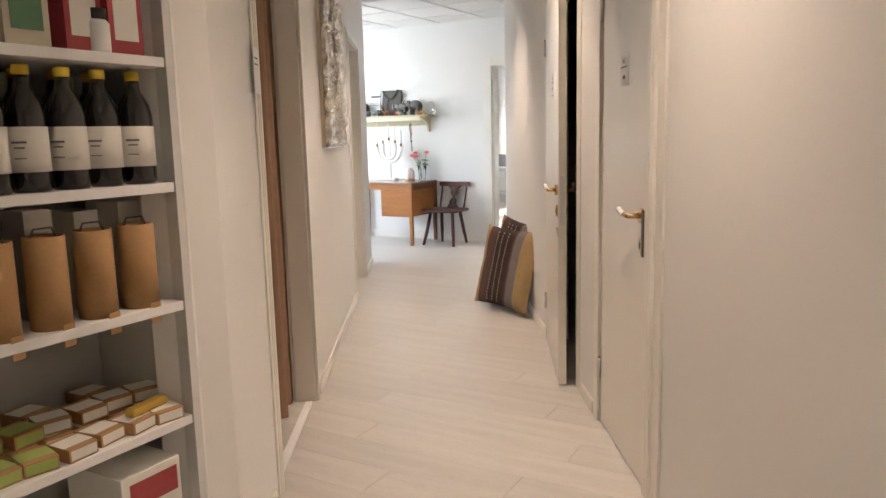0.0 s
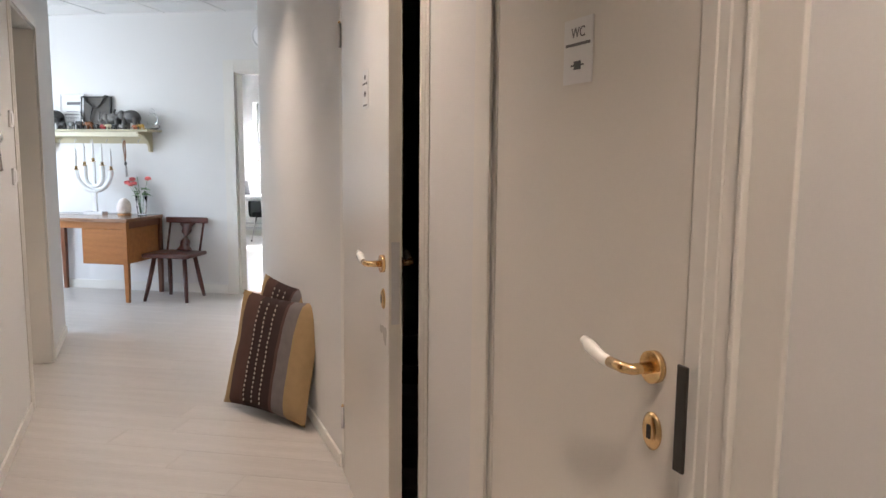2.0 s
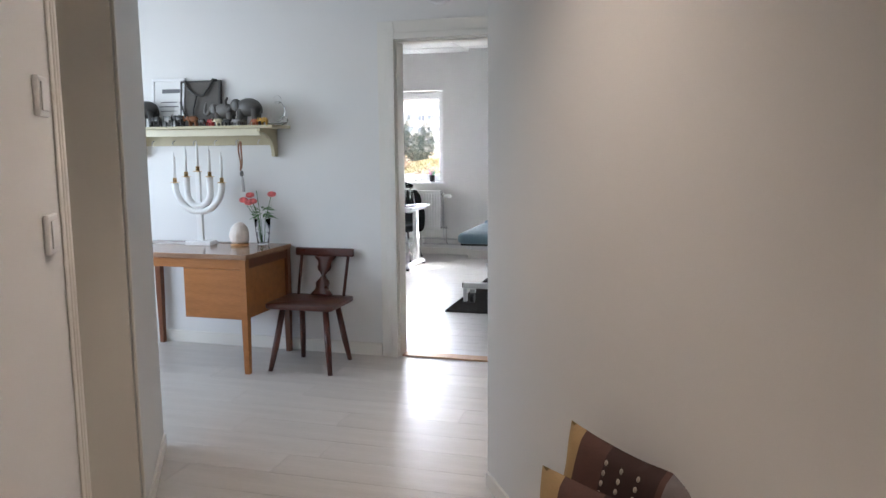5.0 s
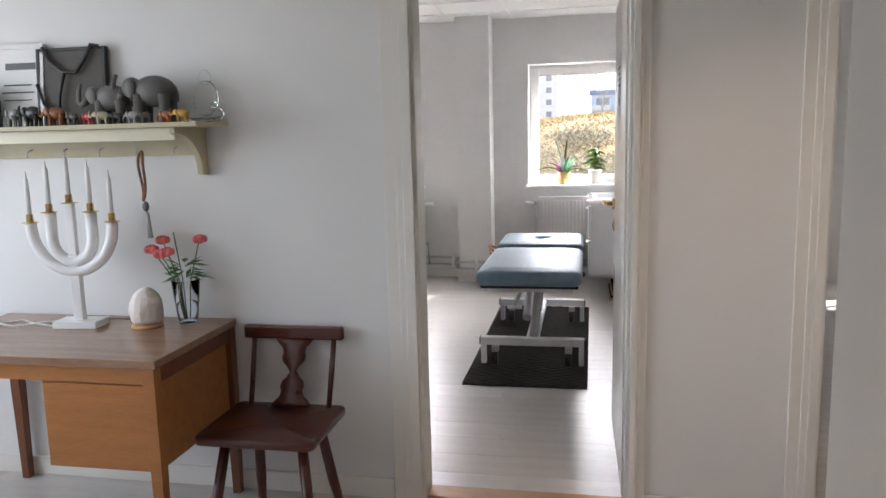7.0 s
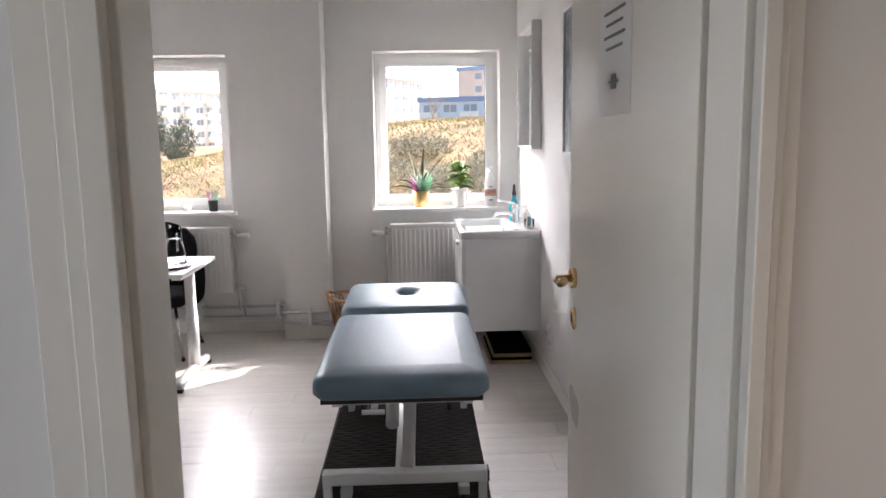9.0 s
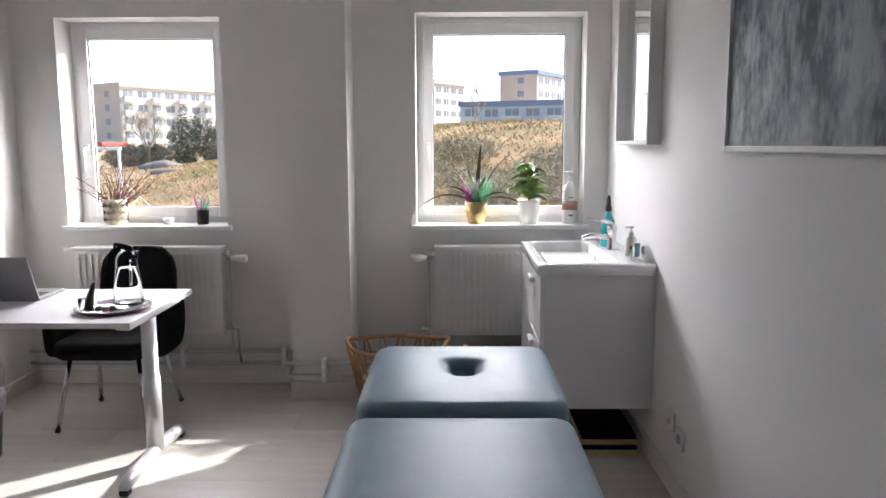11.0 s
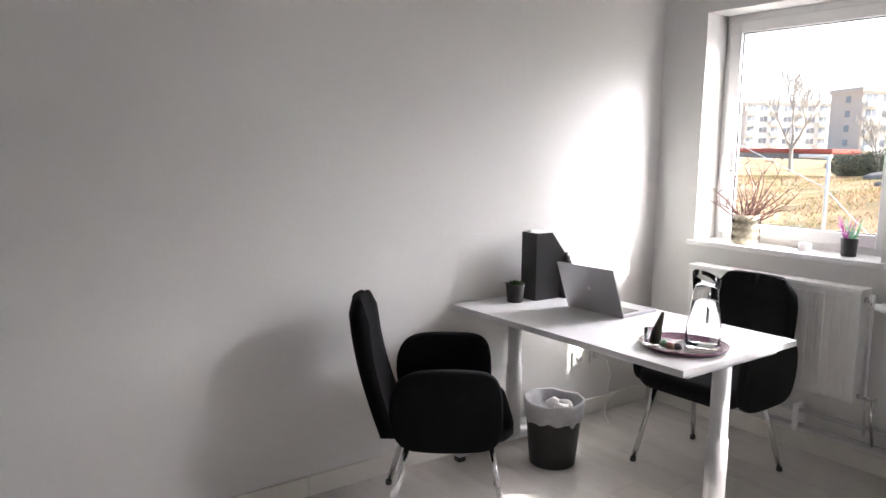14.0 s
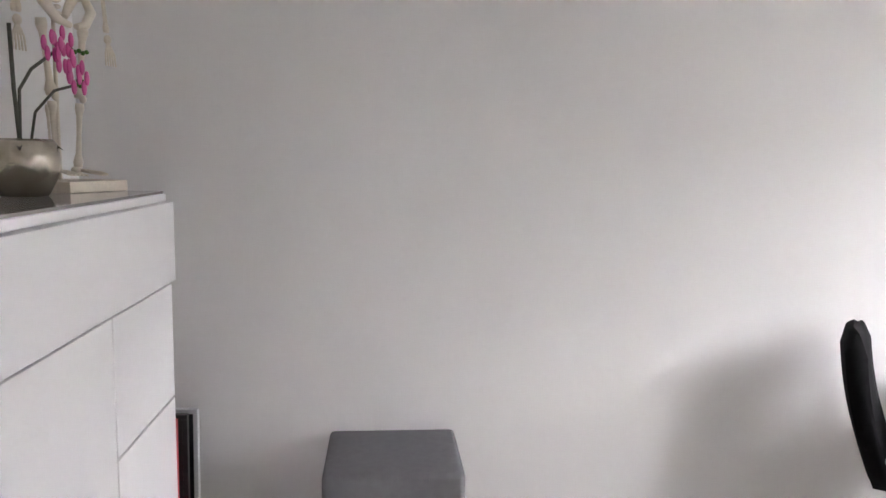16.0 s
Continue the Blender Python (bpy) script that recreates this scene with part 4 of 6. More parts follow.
def kraft_roll(m):
    th = thing("kraft_gift_tube", "round kraft paper gift tube with cord and tag", "gift tube", m, "kraft tubes on the shelf")
    part("tube", lathe(B(), [(0.04, 0), (0.04, 0.19), (0.037, 0.19), (0.036, 0.17)], 20), KRAFT, th)
    c = part("cord", tube(B(), [(0.0, -0.03, 0.185), (0, -0.02, 0.205), (0, 0.02, 0.205), (0, 0.03, 0.185)], 0.0022, 6), INK, th)
    part("tag", boxes((0.048, 0.0495, -0.014, 0.014, -0.035, 0.012), bevel=0.0006), KRAFT, c)
    return th


first = kraft_roll(NOOK @ pose(LW - 0.055, 2.72, 0.913))
for k in range(1, 9):
    copy_thing(first, NOOK @ pose(LW - 0.055, 2.72 - 0.108 * k, 0.913, 0, 0, RNG.uniform(-12, 12)))
GREENB = mat("green_carton", (0.10, 0.22, 0.12), 0.55, var=0.15)
REDB = mat("red_carton", (0.35, 0.05, 0.06), 0.55, var=0.15)
BEIGEB = mat("beige_carton", (0.62, 0.56, 0.45), 0.6, var=0.05)
GREYB = mat("pale_grey_carton", (0.55, 0.55, 0.54), 0.6, var=0.04)


def carton(m, dx, dy, dz, body, band, label, group):
    th = thing("carton", label, "box", m, group)
    part("box", boxes((-dx, dx, -dy, dy, 0, dz), bevel=0.001), body, th)
    part("label", boxes((dx, dx + 0.0008, -dy * 0.7, dy * 0.7, dz * 0.2, dz * 0.8)), band, th)
    return th


for k in range(6):
    carton(NOOK @ pose(LW - 0.17, 2.765 - 0.112 * k, 0.913), 0.04, 0.03, 0.236 - 0.012 * (k % 2), LAB, GREYB, "plain white cardboard box behind gift tubes", "white boxes")
for k in range(8):
    if k < 2:
        carton(NOOK @ pose(LW - 0.06, 2.72 - 0.1 * k, 1.472), 0.035, 0.042, 0.15, REDB, LAB, "dark red patterned tea carton", "red cartons")
    else:
        carton(NOOK @ pose(LW - 0.06, 2.70 - 0.1 * k, 1.472), 0.035, 0.046, 0.155, BEIGEB, GREENB, "beige carton with a green printed panel", "green cartons")
jar = thing("white_jar", "small white jar with black band", "jar", NOOK @ pose(LW - 0.035, 2.655, 1.472))
part("jar", lathe(B(), [(0.024, 0), (0.026, 0.004), (0.026, 0.06), (0.02, 0.068)], 18), WHITE, jar)
part("lid", lathe(B(), [(0.021, 0.0685), (0.021, 0.09), (0, 0.09)], 18), BLACKP, jar)
LIME = mat("lime_label", (0.35, 0.45, 0.12), 0.6)
GOLDP = mat("gold_foil_paper", (0.62, 0.42, 0.09), 0.35, 0.4, var=0.1)


def soap_box(w, y, z, turn, band, dz=0.03):
    th = thing("soap_box", "small flat kraft soap box with a paper label", "soap box", NOOK @ pose(w, y, z, 0, 0, turn), "soap boxes")
    part("box", boxes((-0.04, 0.04, -0.034, 0.034, 0, dz), bevel=0.002), KRAFT, th)
    part("label", boxes((-0.024, 0.024, -0.034, 0.034, dz + 0.0002, dz + 0.001), (0.0402, 0.041, -0.03, 0.03, 0.005, dz - 0.004)), band, th)


for k in range(14):
    band = LIME if k in (4, 5, 6) else LAB
    y = 2.745 - 0.077 * k
    soap_box(LW - 0.05 - 0.008 * (k % 3), y, 0.632, RNG.uniform(-12, 12), band)
    soap_box(LW - 0.14, y + 0.01, 0.632, RNG.uniform(-14, 14), band)
    soap_box(LW - 0.145 - 0.01 * (k % 2), y + 0.02, 0.6635, RNG.uniform(-20, 20), band)
    soap_box(LW - 0.235, y, 0.632, RNG.uniform(-14, 14), LAB)
    if k % 2:
        soap_box(LW - 0.235, y + 0.015, 0.6635, RNG.uniform(-14, 14), LAB)
bar = thing("gold_bar", "slim bar wrapped in gold foil on soap boxes", "wrapped bar", NOOK @ pose(LW - 0.055, 2.71, 0.664, 0, 0, 8))
part("wrapper", boxes((-0.014, 0.014, -0.055, 0.055, 0, 0.02), bevel=0.004), GOLDP, bar)
vial = thing("dropper_bottle", "small dark dropper bottle with white cap", "bottle", NOOK @ pose(LW - 0.035, 2.332, 0.913))
part("bottle", lathe(B(), [(0.014, 0), (0.015, 0.002), (0.015, 0.05), (0.008, 0.06)], 16), BOT, vial)
part("cap", lathe(B(), [(0.009, 0.0605), (0.009, 0.085), (0, 0.086)], 14), WHITE, vial)
part("label", lathe(B(), [(0.0153, 0.012), (0.0153, 0.042)], 16), LAB, vial)
pk = thing("printed_carton", "white carton printed with red fruit shapes", "box", NOOK @ pose(LW - 0.12, 2.68, 0.34))
part("box", boxes((-0.1, 0.1, -0.08, 0.08, 0, 0.2), bevel=0.001), LAB, pk)
part("print", boxes((0.1002, 0.101, -0.06, 0.07, 0.12, 0.18)), REDB, pk)
part("print", boxes((0.1002, 0.101, 0.0, 0.06, 0.02, 0.08)), BLACKP, pk)

# notices
F1 = COR @ pose(RW + 0.0025, 3.87, 1.505, 0, 0, -90)
n1 = notice(F1, 0.095, 0.115, ((0, 0.012, 0.08, 0.005), (0, -0.025, 0.022, 0.015), (0, -0.025, 0.042, 0.003)))
text_part("lettering", "WC", 0.026, INK, pose(0, -0.0018, 0.024, 90, 0, 0), n1)
n2 = notice(cor_leaf(RW - 0.012, D2[1] - 0.02, 5.5) @ pose(0.508, -0.0002, 1.525), 0.095, 0.12, ((0, 0.038, 0.02, 0.013), (0, 0.018, 0.08, 0.005), (0, -0.014, 0.022, 0.016), (0, -0.014, 0.042, 0.003), (0, -0.05, 0.065, 0.004)))
n3 = notice(pose(-2.487, 9.577, 0, 0, 0, 90.4) @ pose(0.445, 0.0402, 1.645, 0, 0, 180), 0.23, 0.26, tuple((0, 0.08 - 0.024 * k, 0.15 - 0.03 * (k % 2), 0.006) for k in range(4)) + ((0, -0.06, 0.035, 0.03), (0, -0.06, 0.07, 0.004)), label="white notice sheet in a plastic sleeve on a door")
n4 = notice(COR @ pose(LW + 0.0162, 3.60, 1.51, 0, 0, 90), 0.07, 0.15, ((0, 0.04, 0.05, 0.004), (0, 0.02, 0.05, 0.004)), label="small white paper note on a door casing")


def plate(name, m, label, kind="socket"):
    th = thing(name, label, kind, m)
    part("plate", boxes((-0.04, 0.04, -0.012, -0.0005, -0.04, 0.04), bevel=0.004), WHITE, th)
    if kind == "socket":
        part("recess", lathe(B(), [(0.02, 0.0), (0.019, 0.006), (0, 0.006)], 16), GREYB, th, "", pose(0, -0.0125, 0, 90, 0, 0))
    else:
        part("rocker", boxes((-0.028, 0.028, -0.016, -0.0125, -0.028, 0.028), bevel=0.002), WHITE, th)
    return th


plate("light_switch", COR @ pose(LW, 6.74, 1.2, 0, 0, 90), "white plastic wall switch beside a doorway", "switch")
plate("light_switch", COR @ pose(LW, 6.74, 1.47, 0, 0, 90), "white plastic wall switch beside a doorway", "switch")
plate("wall_socket", pose(-2.132, 12.86, 0.30, 0, 0, -90), "white wall socket low beside the basin")
plate("wall_socket", pose(-2.132, 12.74, 0.27, 0, 0, -90), "white wall socket low beside the basin")
plate("wall_socket", pose(-5.538, 13.66, 0.33, 0, 0, 90), "white wall socket low behind the table")
plate("wall_socket", pose(-5.538, 13.79, 0.33, 0, 0, 90), "white wall socket low behind the table")
tagged(part("cable", tube(B(), [(-5.52, 13.80, 0.32), (-5.49, 13.84, 0.3), (-5.50, 13.89, 0.2), (-5.50, 13.87, 0.12), (-5.48, 13.91, 0.1), (-5.50, 13.86, 0.05), (-5.47, 13.82, 0.004), (-5.37, 13.74, 0.004)], 0.003, 6), WHITE), "thin white charger cable hanging from a socket", "cable")

# cushions leaning on the wall
TAN = mat("ochre_cloth", (0.36, 0.25, 0.12), 0.85, var=0.12, scale=25, fine=260, bump=0.25)
BROWN = mat("brown_cloth", (0.085, 0.042, 0.035), 0.85, var=0.2, scale=25, fine=260, bump=0.25)
GREYC = mat("grey_woven_cloth", (0.17, 0.15, 0.15), 0.9, var=0.2, scale=30, fine=300, bump=0.3)
DKB = mat("dark_brown_cloth", (0.035, 0.018, 0.016), 0.9, var=0.2, scale=30, fine=300, bump=0.3)
STITCH = mat("cream_stitching", (0.45, 0.4, 0.33), 0.8)


def cushion(m, label, W=0.62, Hh=0.6):
    th = thing("cushion", label, "cushion", m, "striped cushions")
    bm = B()
    n = 28

    def at(u, v, s):
        pinch = (1 - abs(u) ** 4.5) * (1 - abs(v) ** 4.5)
        t = 0.048 * max(pinch, 0) ** 0.5 + 0.006 * noise.noise(Vector((u * 3, v * 3, s * 5)))
        return (W / 2 * u * (1 - 0.06 * (1 - v * v)), s * t, Hh / 2 + Hh / 2 * v * (1 - 0.07 * (1 - u * u)))
    for s in (-1, 1):
        vs = [[bm.verts.new(at(-1 + 2 * i / n, -1 + 2 * j / n, s)) for i in range(n + 1)] for j in range(n + 1)]
        for j in range(n):
            for i in range(n):
                f = bm.faces.new((vs[j][i], vs[j][i + 1], vs[j + 1][i + 1], vs[j + 1][i]))
                f.smooth = True
                x = (i + 0.5) / n
                f.material_index = 0 if x < 0.1 else 1 if x < 0.27 else 3 if x < 0.6 else 1 if x < 0.66 else 2 if x < 0.8 else 0
    ob = part("cover", bm, [TAN, BROWN, GREYC, DKB], th)
    bm = B()
    for col in range(3):
        for k in range(22):
            u, v = -0.40 + 0.2 * col, -0.88 + 1.76 * k / 21
            p = Vector(at(u, v, -1))
            blob(bm, (p.x, p.y - 0.001, p.z), (0.005, 0.003, 0.008), 6, 4)
    tagged(part("stitching", bm, STITCH, th), "cream dotted embroidery", kind="stuff")
    return th


cushion(COR @ pose(1.815, 6.345, 0.02, -15, 0, -58.4), "striped brown, grey and ochre cushion leaning on the wall")
cushion(COR @ pose(1.90, 6.60, 0.02, -9, 6, -62), "striped brown cushion standing behind another cushion", 0.46, 0.63)

# ---- things on the desk and shelf ----
can = thing("candelabra", "white five-armed electric candelabra on a desk", "candelabra", pose(-4.645, 9.25, 0.742, 0, 0, 6))
CANW = mat("candelabra_white", (0.82, 0.82, 0.81), 0.35, var=0.02)
part("base", boxes((-0.09, 0.09, -0.05, 0.05, 0, 0.028), bevel=0.003), CANW, can)
part("stem", boxes((-0.02, 0.02, -0.014, 0.014, 0.028, 0.29), (-0.016, 0.016, -0.012, 0.012, 0.29, 0.49), bevel=0.002), CANW, can)
for R, top, low in ((0.166, 0.415, 0.222), (0.083, 0.455, 0.262)):
    pts = [(-R, 0, top)] + [(-R * math.cos(radians(a)), 0, low + R * 1.08 * (1 - math.sin(radians(a)))) for a in range(0, 181, 12)] + [(R, 0, top)]
    part("arm", tube(B(), pts, 0.0225, 10), CANW, can)
for x, z in ((-0.168, 0.415), (-0.084, 0.455), (0, 0.49), (0.084, 0.455), (0.168, 0.415)):
    cup = part("cup", lathe(B(), [(0.013, z), (0.03, z + 0.001), (0.03, z + 0.004), (0.013, z + 0.005), (0.013, z + 0.035), (0.0, z + 0.035)], 16, at=(x, 0, 0)), BRASS, can, "brass candle cup")
    part("candle", lathe(B(), [(0.0095, z + 0.036), (0.009, z + 0.17), (0.004, z + 0.178), (0.003, z + 0.2), (0, z + 0.203)], 12, at=(x, 0, 0)), CANW, cup)

SALT = mat("pale_salt_crystal", (0.8, 0.72, 0.66), 0.6, var=0.1, scale=10, fine=60, bump=0.6)
sl = thing("salt_lamp", "pale rough salt crystal lamp on a wooden foot", "lamp", pose(-4.365, 9.27, 0.742))
bm = lathe(B(), [(0.045, 0.016), (0.06, 0.03), (0.064, 0.07), (0.06, 0.1), (0.05, 0.125), (0.032, 0.145), (0.012, 0.156), (0, 0.158)], 14)
for v in bm.verts:
    v.co += noise.noise_vector(v.co * 22) * 0.007
for f in bm.faces:
    f.smooth = False
part("crystal", bm, SALT, sl)
part("foot", lathe(B(), [(0.058, 0), (0.06, 0.004), (0.06, 0.013), (0.056, 0.016)], 20), mat("light_wood", (0.5, 0.28, 0.12), 0.5, var=0.2), sl, "round light wooden foot")

vase = thing("flower_vase", "cut-glass vase with pink flowers and green leaves", "vase", pose(-4.235, 9.35, 0.742))
part("vase", lathe(B(), [(0, 0), (0.035, 0), (0.038, 0.004), (0.046, 0.08), (0.055, 0.175), (0.052, 0.175), (0.043, 0.08), (0.034, 0.01), (0, 0.008)], 10, wob=lambda k: 1 + 0.015 * (k % 2)), CLEAR, vase)
part("water", lathe(B(), [(0.0, 0.012), (0.033, 0.012), (0.041, 0.08), (0, 0.08)], 16), glass("water", (0.98, 0.99, 0.98), 0, 1.1), vase)
STEM = mat("green_stem", (0.07, 0.17, 0.035), 0.5, var=0.2, island=True)
PINK = mat("pink_petals", (0.75, 0.17, 0.17), 0.55, var=0.25, scale=30, island=True)
RF = random.Random(11)
heads = [(-0.12, -0.03, 0.30), (-0.07, -0.05, 0.285), (-0.035, -0.06, 0.295), (-0.1, 0.02, 0.33), (0.085, -0.02, 0.34), (-0.055, 0.03, 0.36)]
bms, bml = B(), B()
for hx, hy, hz in heads:
    tube(bms, [(hx * 0.1, hy * 0.1, 0.015), (hx * 0.35, hy * 0.4, 0.18), (hx, hy, hz)], 0.0022, 6)
for k in range(34):
    a, z = RF.uniform(0, math.tau), RF.uniform(0.17, 0.24)
    L, r0 = RF.uniform(0.05, 0.1), RF.uniform(0.0, 0.03)
    p = Vector((r0 * math.cos(a), r0 * math.sin(a), z))
    d = Vector((math.cos(a), math.sin(a), RF.uniform(-0.3, 0.7))).normalized()
    sd = d.cross(Vector((0, 0, 1))).normalized() * RF.uniform(0.008, 0.014)
    v = [bml.verts.new(q) for q in (p, p + d * L * 0.5 + sd, p + d * L - Vector((0, 0, 0.01)), p + d * L * 0.5 - sd)]
    bml.faces.new(v)
part("stems", bms, STEM, vase)
part("leaves", bml, STEM, vase)
for k, (hx, hy, hz) in enumerate(heads[:5]):
    bm = B()
    for j in range(9):
        a = j * 2.4
        r = 0.006 + 0.0017 * j
        p = Vector((hx + r * math.cos(a), hy + r * math.sin(a), hz))
        blob(bm, p, (0.012, 0.012, 0.02 - 0.0007 * j), 8, 6)
    part("flower", bm, PINK, vase)

tagged(part("power_cable", tube(B(), [(-4.73, 9.22, 0.745), (-4.85, 9.24, 0.75), (-4.95, 9.3, 0.746), (-5.02, 9.24, 0.746), (-4.9, 9.18, 0.752), (-4.8, 9.3, 0.746), (-4.7, 9.36, 0.746), (-4.5, 9.38, 0.746)], 0.0035, 6), WHITE), "loose white lamp cable lying on the desk", "cable")

GREYE = mat("grey_resin", (0.10, 0.095, 0.088), 0.45, var=0.35, scale=30, fine=120, bump=0.4)
BLACKE = mat("black_wood", (0.025, 0.022, 0.02), 0.4, var=0.3)


def elephant(m, material, label, trunk=1.0):
    """Elephant figurine, one mesh; about 1 long, it looks along -x."""
    bm = B()
    blob(bm, (0.1, 0, 0.46), (0.34, 0.19, 0.23), 16, 10)
    blob(bm, (-0.26, 0, 0.52), (0.15, 0.13, 0.16), 12, 8)
    for s in (-1, 1):
        blob(bm, (-0.2, s * 0.15, 0.5), (0.09, 0.03, 0.14), 10, 8)
        tube(bm, [(-0.36, s * 0.05, 0.45), (-0.44, s * 0.06, 0.43), (-0.48, s * 0.06, 0.47)], [0.018, 0.014, 0.004], 6)
        for x in (-0.1, 0.3):
            tube(bm, [(x, s * 0.1, 0.0), (x, s * 0.1, 0.05), (x, s * 0.1, 0.42)], [0.075, 0.068, 0.09], 10)
    tube(bm, [(-0.36, 0, 0.5), (-0.46, 0, 0.4), (-0.52, 0, 0.36 + 0.0 * trunk), (-0.58, 0, 0.42 if trunk > 0 else 0.25), (-0.56, 0, 0.62 if trunk > 0 else 0.1), (-0.5, 0, 0.72 if trunk > 0 else 0.06)], [0.075, 0.062, 0.052, 0.045, 0.036, 0.025], 10)
    tube(bm, [(0.43, 0, 0.52), (0.47, 0, 0.4), (0.46, 0, 0.3)], [0.02, 0.014, 0.02], 6)
    ob = part("elephant_figurine", bm, material, None, "", m)
    return tagged(ob, label, "figurine", "elephant figurines")


SZ = 1.5305


def at_shelf(x, y, size, rz=0.0):
    return pose(x, y, SZ, 0, 0, rz) @ Matrix.Diagonal((size, size, size, 1))


elephant(at_shelf(-4.31, 9.32, 0.26), GREYE, "large grey carved elephant figurine with raised trunk")
elephant(at_shelf(-4.50, 9.34, 0.22), mat("pale_grey_resin", (0.16, 0.15, 0.14), 0.5, var=0.3, bump=0.4), "pale grey elephant figurine with raised trunk")
elephant(at_shelf(-5.1, 9.33, 0.26), BLACKE, "black elephant figurine with a raised trunk")
cols = [((0.03, 0.028, 0.026), "black"), ((0.2, 0.2, 0.19), "grey stone"), ((0.025, 0.022, 0.02), "black"), ((0.24, 0.09, 0.03), "orange wooden"), ((0.05, 0.045, 0.04), "dark"), ((0.4, 0.03, 0.03), "red painted"), ((0.55, 0.5, 0.35), "cream painted"), ((0.03, 0.03, 0.03), "black"), ((0.35, 0.34, 0.34), "silver grey"), ((0.08, 0.07, 0.05), "dark brown"), ((0.4, 0.12, 0.05), "red brown"), ((0.5, 0.3, 0.05), "golden")]
xs = (-4.93, -4.84, -4.76, -4.66, -4.585, -4.52, -4.465, -4.40, -4.335, -4.28, -4.2, -4.135)
szs = (0.1, 0.1, 0.11, 0.1, 0.07, 0.065, 0.07, 0.06, 0.065, 0.06, 0.06, 0.07)
for (c, nm), x, s in zip(cols, xs, szs):
    elephant(at_shelf(x, 9.235, s, RF.uniform(-25, 25)), mat("figurine_" + nm.split()[0], c, 0.35, var=0.2), "small " + nm + " elephant figurine on the shelf edge", 1 if s > 0.068 else -1)
bm = B()
blob(bm, (0, 0, 0.165), (0.024, 0.022, 0.03), 12, 10)
blob(bm, (0, 0, 0.09), (0.05, 0.032, 0.065), 14, 10)
blob(bm, (0, -0.01, 0.03), (0.075, 0.045, 0.032), 14, 10)
blob(bm, (0, -0.02, 0.0605), (0.06, 0.03, 0.02), 12, 8)
box(bm, -0.07, 0.07, -0.03, 0.03, 0.0, 0.02, bevel=0.004)
tagged(part("glass_figurine", bm, CLEAR, m=pose(-4.09, 9.35, SZ)), "clear glass seated figurine on the shelf", "figurine")
pf = thing("picture_frame", "white picture frame with a printed card on a shelf", "picture frame", pose(-4.955, 9.395, SZ, -6, 0, 0))
part("frame", boxes((-0.13, -0.112, -0.012, 0.008, 0, 0.335), (0.112, 0.13, -0.012, 0.008, 0, 0.335), (-0.112, 0.112, -0.012, 0.008, 0, 0.018), (-0.112, 0.112, -0.012, 0.008, 0.317, 0.335), bevel=0.002), WHITE, pf)
card = part("card", boxes((-0.112, 0.112, -0.004, 0.004, 0.018, 0.317)), PAPER, pf)
part("text_bar", boxes((-0.05, 0.09, -0.0052, -0.0042, 0.235, 0.262), (-0.06, 0.07, -0.0052, -0.0042, 0.17, 0.176), (-0.07, 0.08, -0.0052, -0.0042, 0.14, 0.146), (-0.06, 0.07, -0.0052, -0.0042, 0.11, 0.114)), INK, card)
GAUZE = mat("dark_bronze_mesh", (0.075, 0.065, 0.055), 0.6, var=0.3, scale=20, fine=150)
bag = thing("dark_frame_bag", "flat dark framed panel with black cord handles", "frame", pose(-4.70, 9.40, SZ, -5, 0, 0))
part("panel", boxes((-0.14, 0.14, -0.008, 0.006, 0.012, 0.3)), GAUZE, bag)
part("border", boxes((-0.155, -0.14, -0.015, 0.01, 0, 0.312), (0.14, 0.155, -0.015, 0.01, 0, 0.312), (-0.14, 0.14, -0.015, 0.01, 0, 0.012), (-0.14, 0.14, -0.015, 0.01, 0.3, 0.312), bevel=0.002), BLACKE, bag)
part("strap", tube(B(), [(-0.12, -0.02, 0.315), (-0.09, -0.022, 0.26), (-0.03, -0.024, 0.215), (0.03, -0.024, 0.21), (0.07, -0.022, 0.26), (0.1, -0.02, 0.318), (0.13, -0.018, 0.31)], 0.008, 8), BLACKE, bag)
part("strap", tube(B(), [(-0.02, -0.024, 0.21), (-0.045, -0.024, 0.12), (-0.05, -0.022, 0.02)], 0.006, 8), BLACKE, bag)
part("strap", tube(B(), [(-0.15, -0.02, 0.17), (-0.12, -0.022, 0.09), (-0.06, -0.024, 0.04)], 0.006, 8), BLACKE, bag)

BEAD = mat("brown_beads", (0.25, 0.11, 0.05), 0.4, var=0.3, island=True)
ml = thing("bead_necklace", "long brown bead necklace hanging from a hook", "necklace", pose(-4.305, 9.225, 0))
bm = B()
for k in range(60):
    u = k / 59
    a = u * math.tau
    blob(bm, (0.014 * math.sin(a) * (0.6 + 0.4 * math.cos(a)), 0.006 * math.cos(a * 3), 1.335 + 0.09 * math.cos(a)), (0.006, 0.006, 0.006), 6, 5)
part("beads", bm, BEAD, ml)
part("pendant", blob(B(), (0.004, 0, 1.22), (0.013, 0.011, 0.02), 10, 8), GREYE, ml)
part("tassel", tube(B(), [(0.004, 0, 1.205), (0.008, 0, 1.19), (0.013, 0, 1.1)], [0.004, 0.008, 0.011], 8), mat("grey_thread", (0.45, 0.43, 0.42), 0.9, fine=300, bump=0.4), ml)
vent = thing("round_vent", "round white ceiling-height wall vent cover", "vent", pose(-3.02, 9.449, 2.376, 90, 0, 0))
part("ring", lathe(B(), [(0.126, 0), (0.126, 0.01), (0.115, 0.018), (0.108, 0.012), (0.1, 0.008)], 40), WHITE, vent)
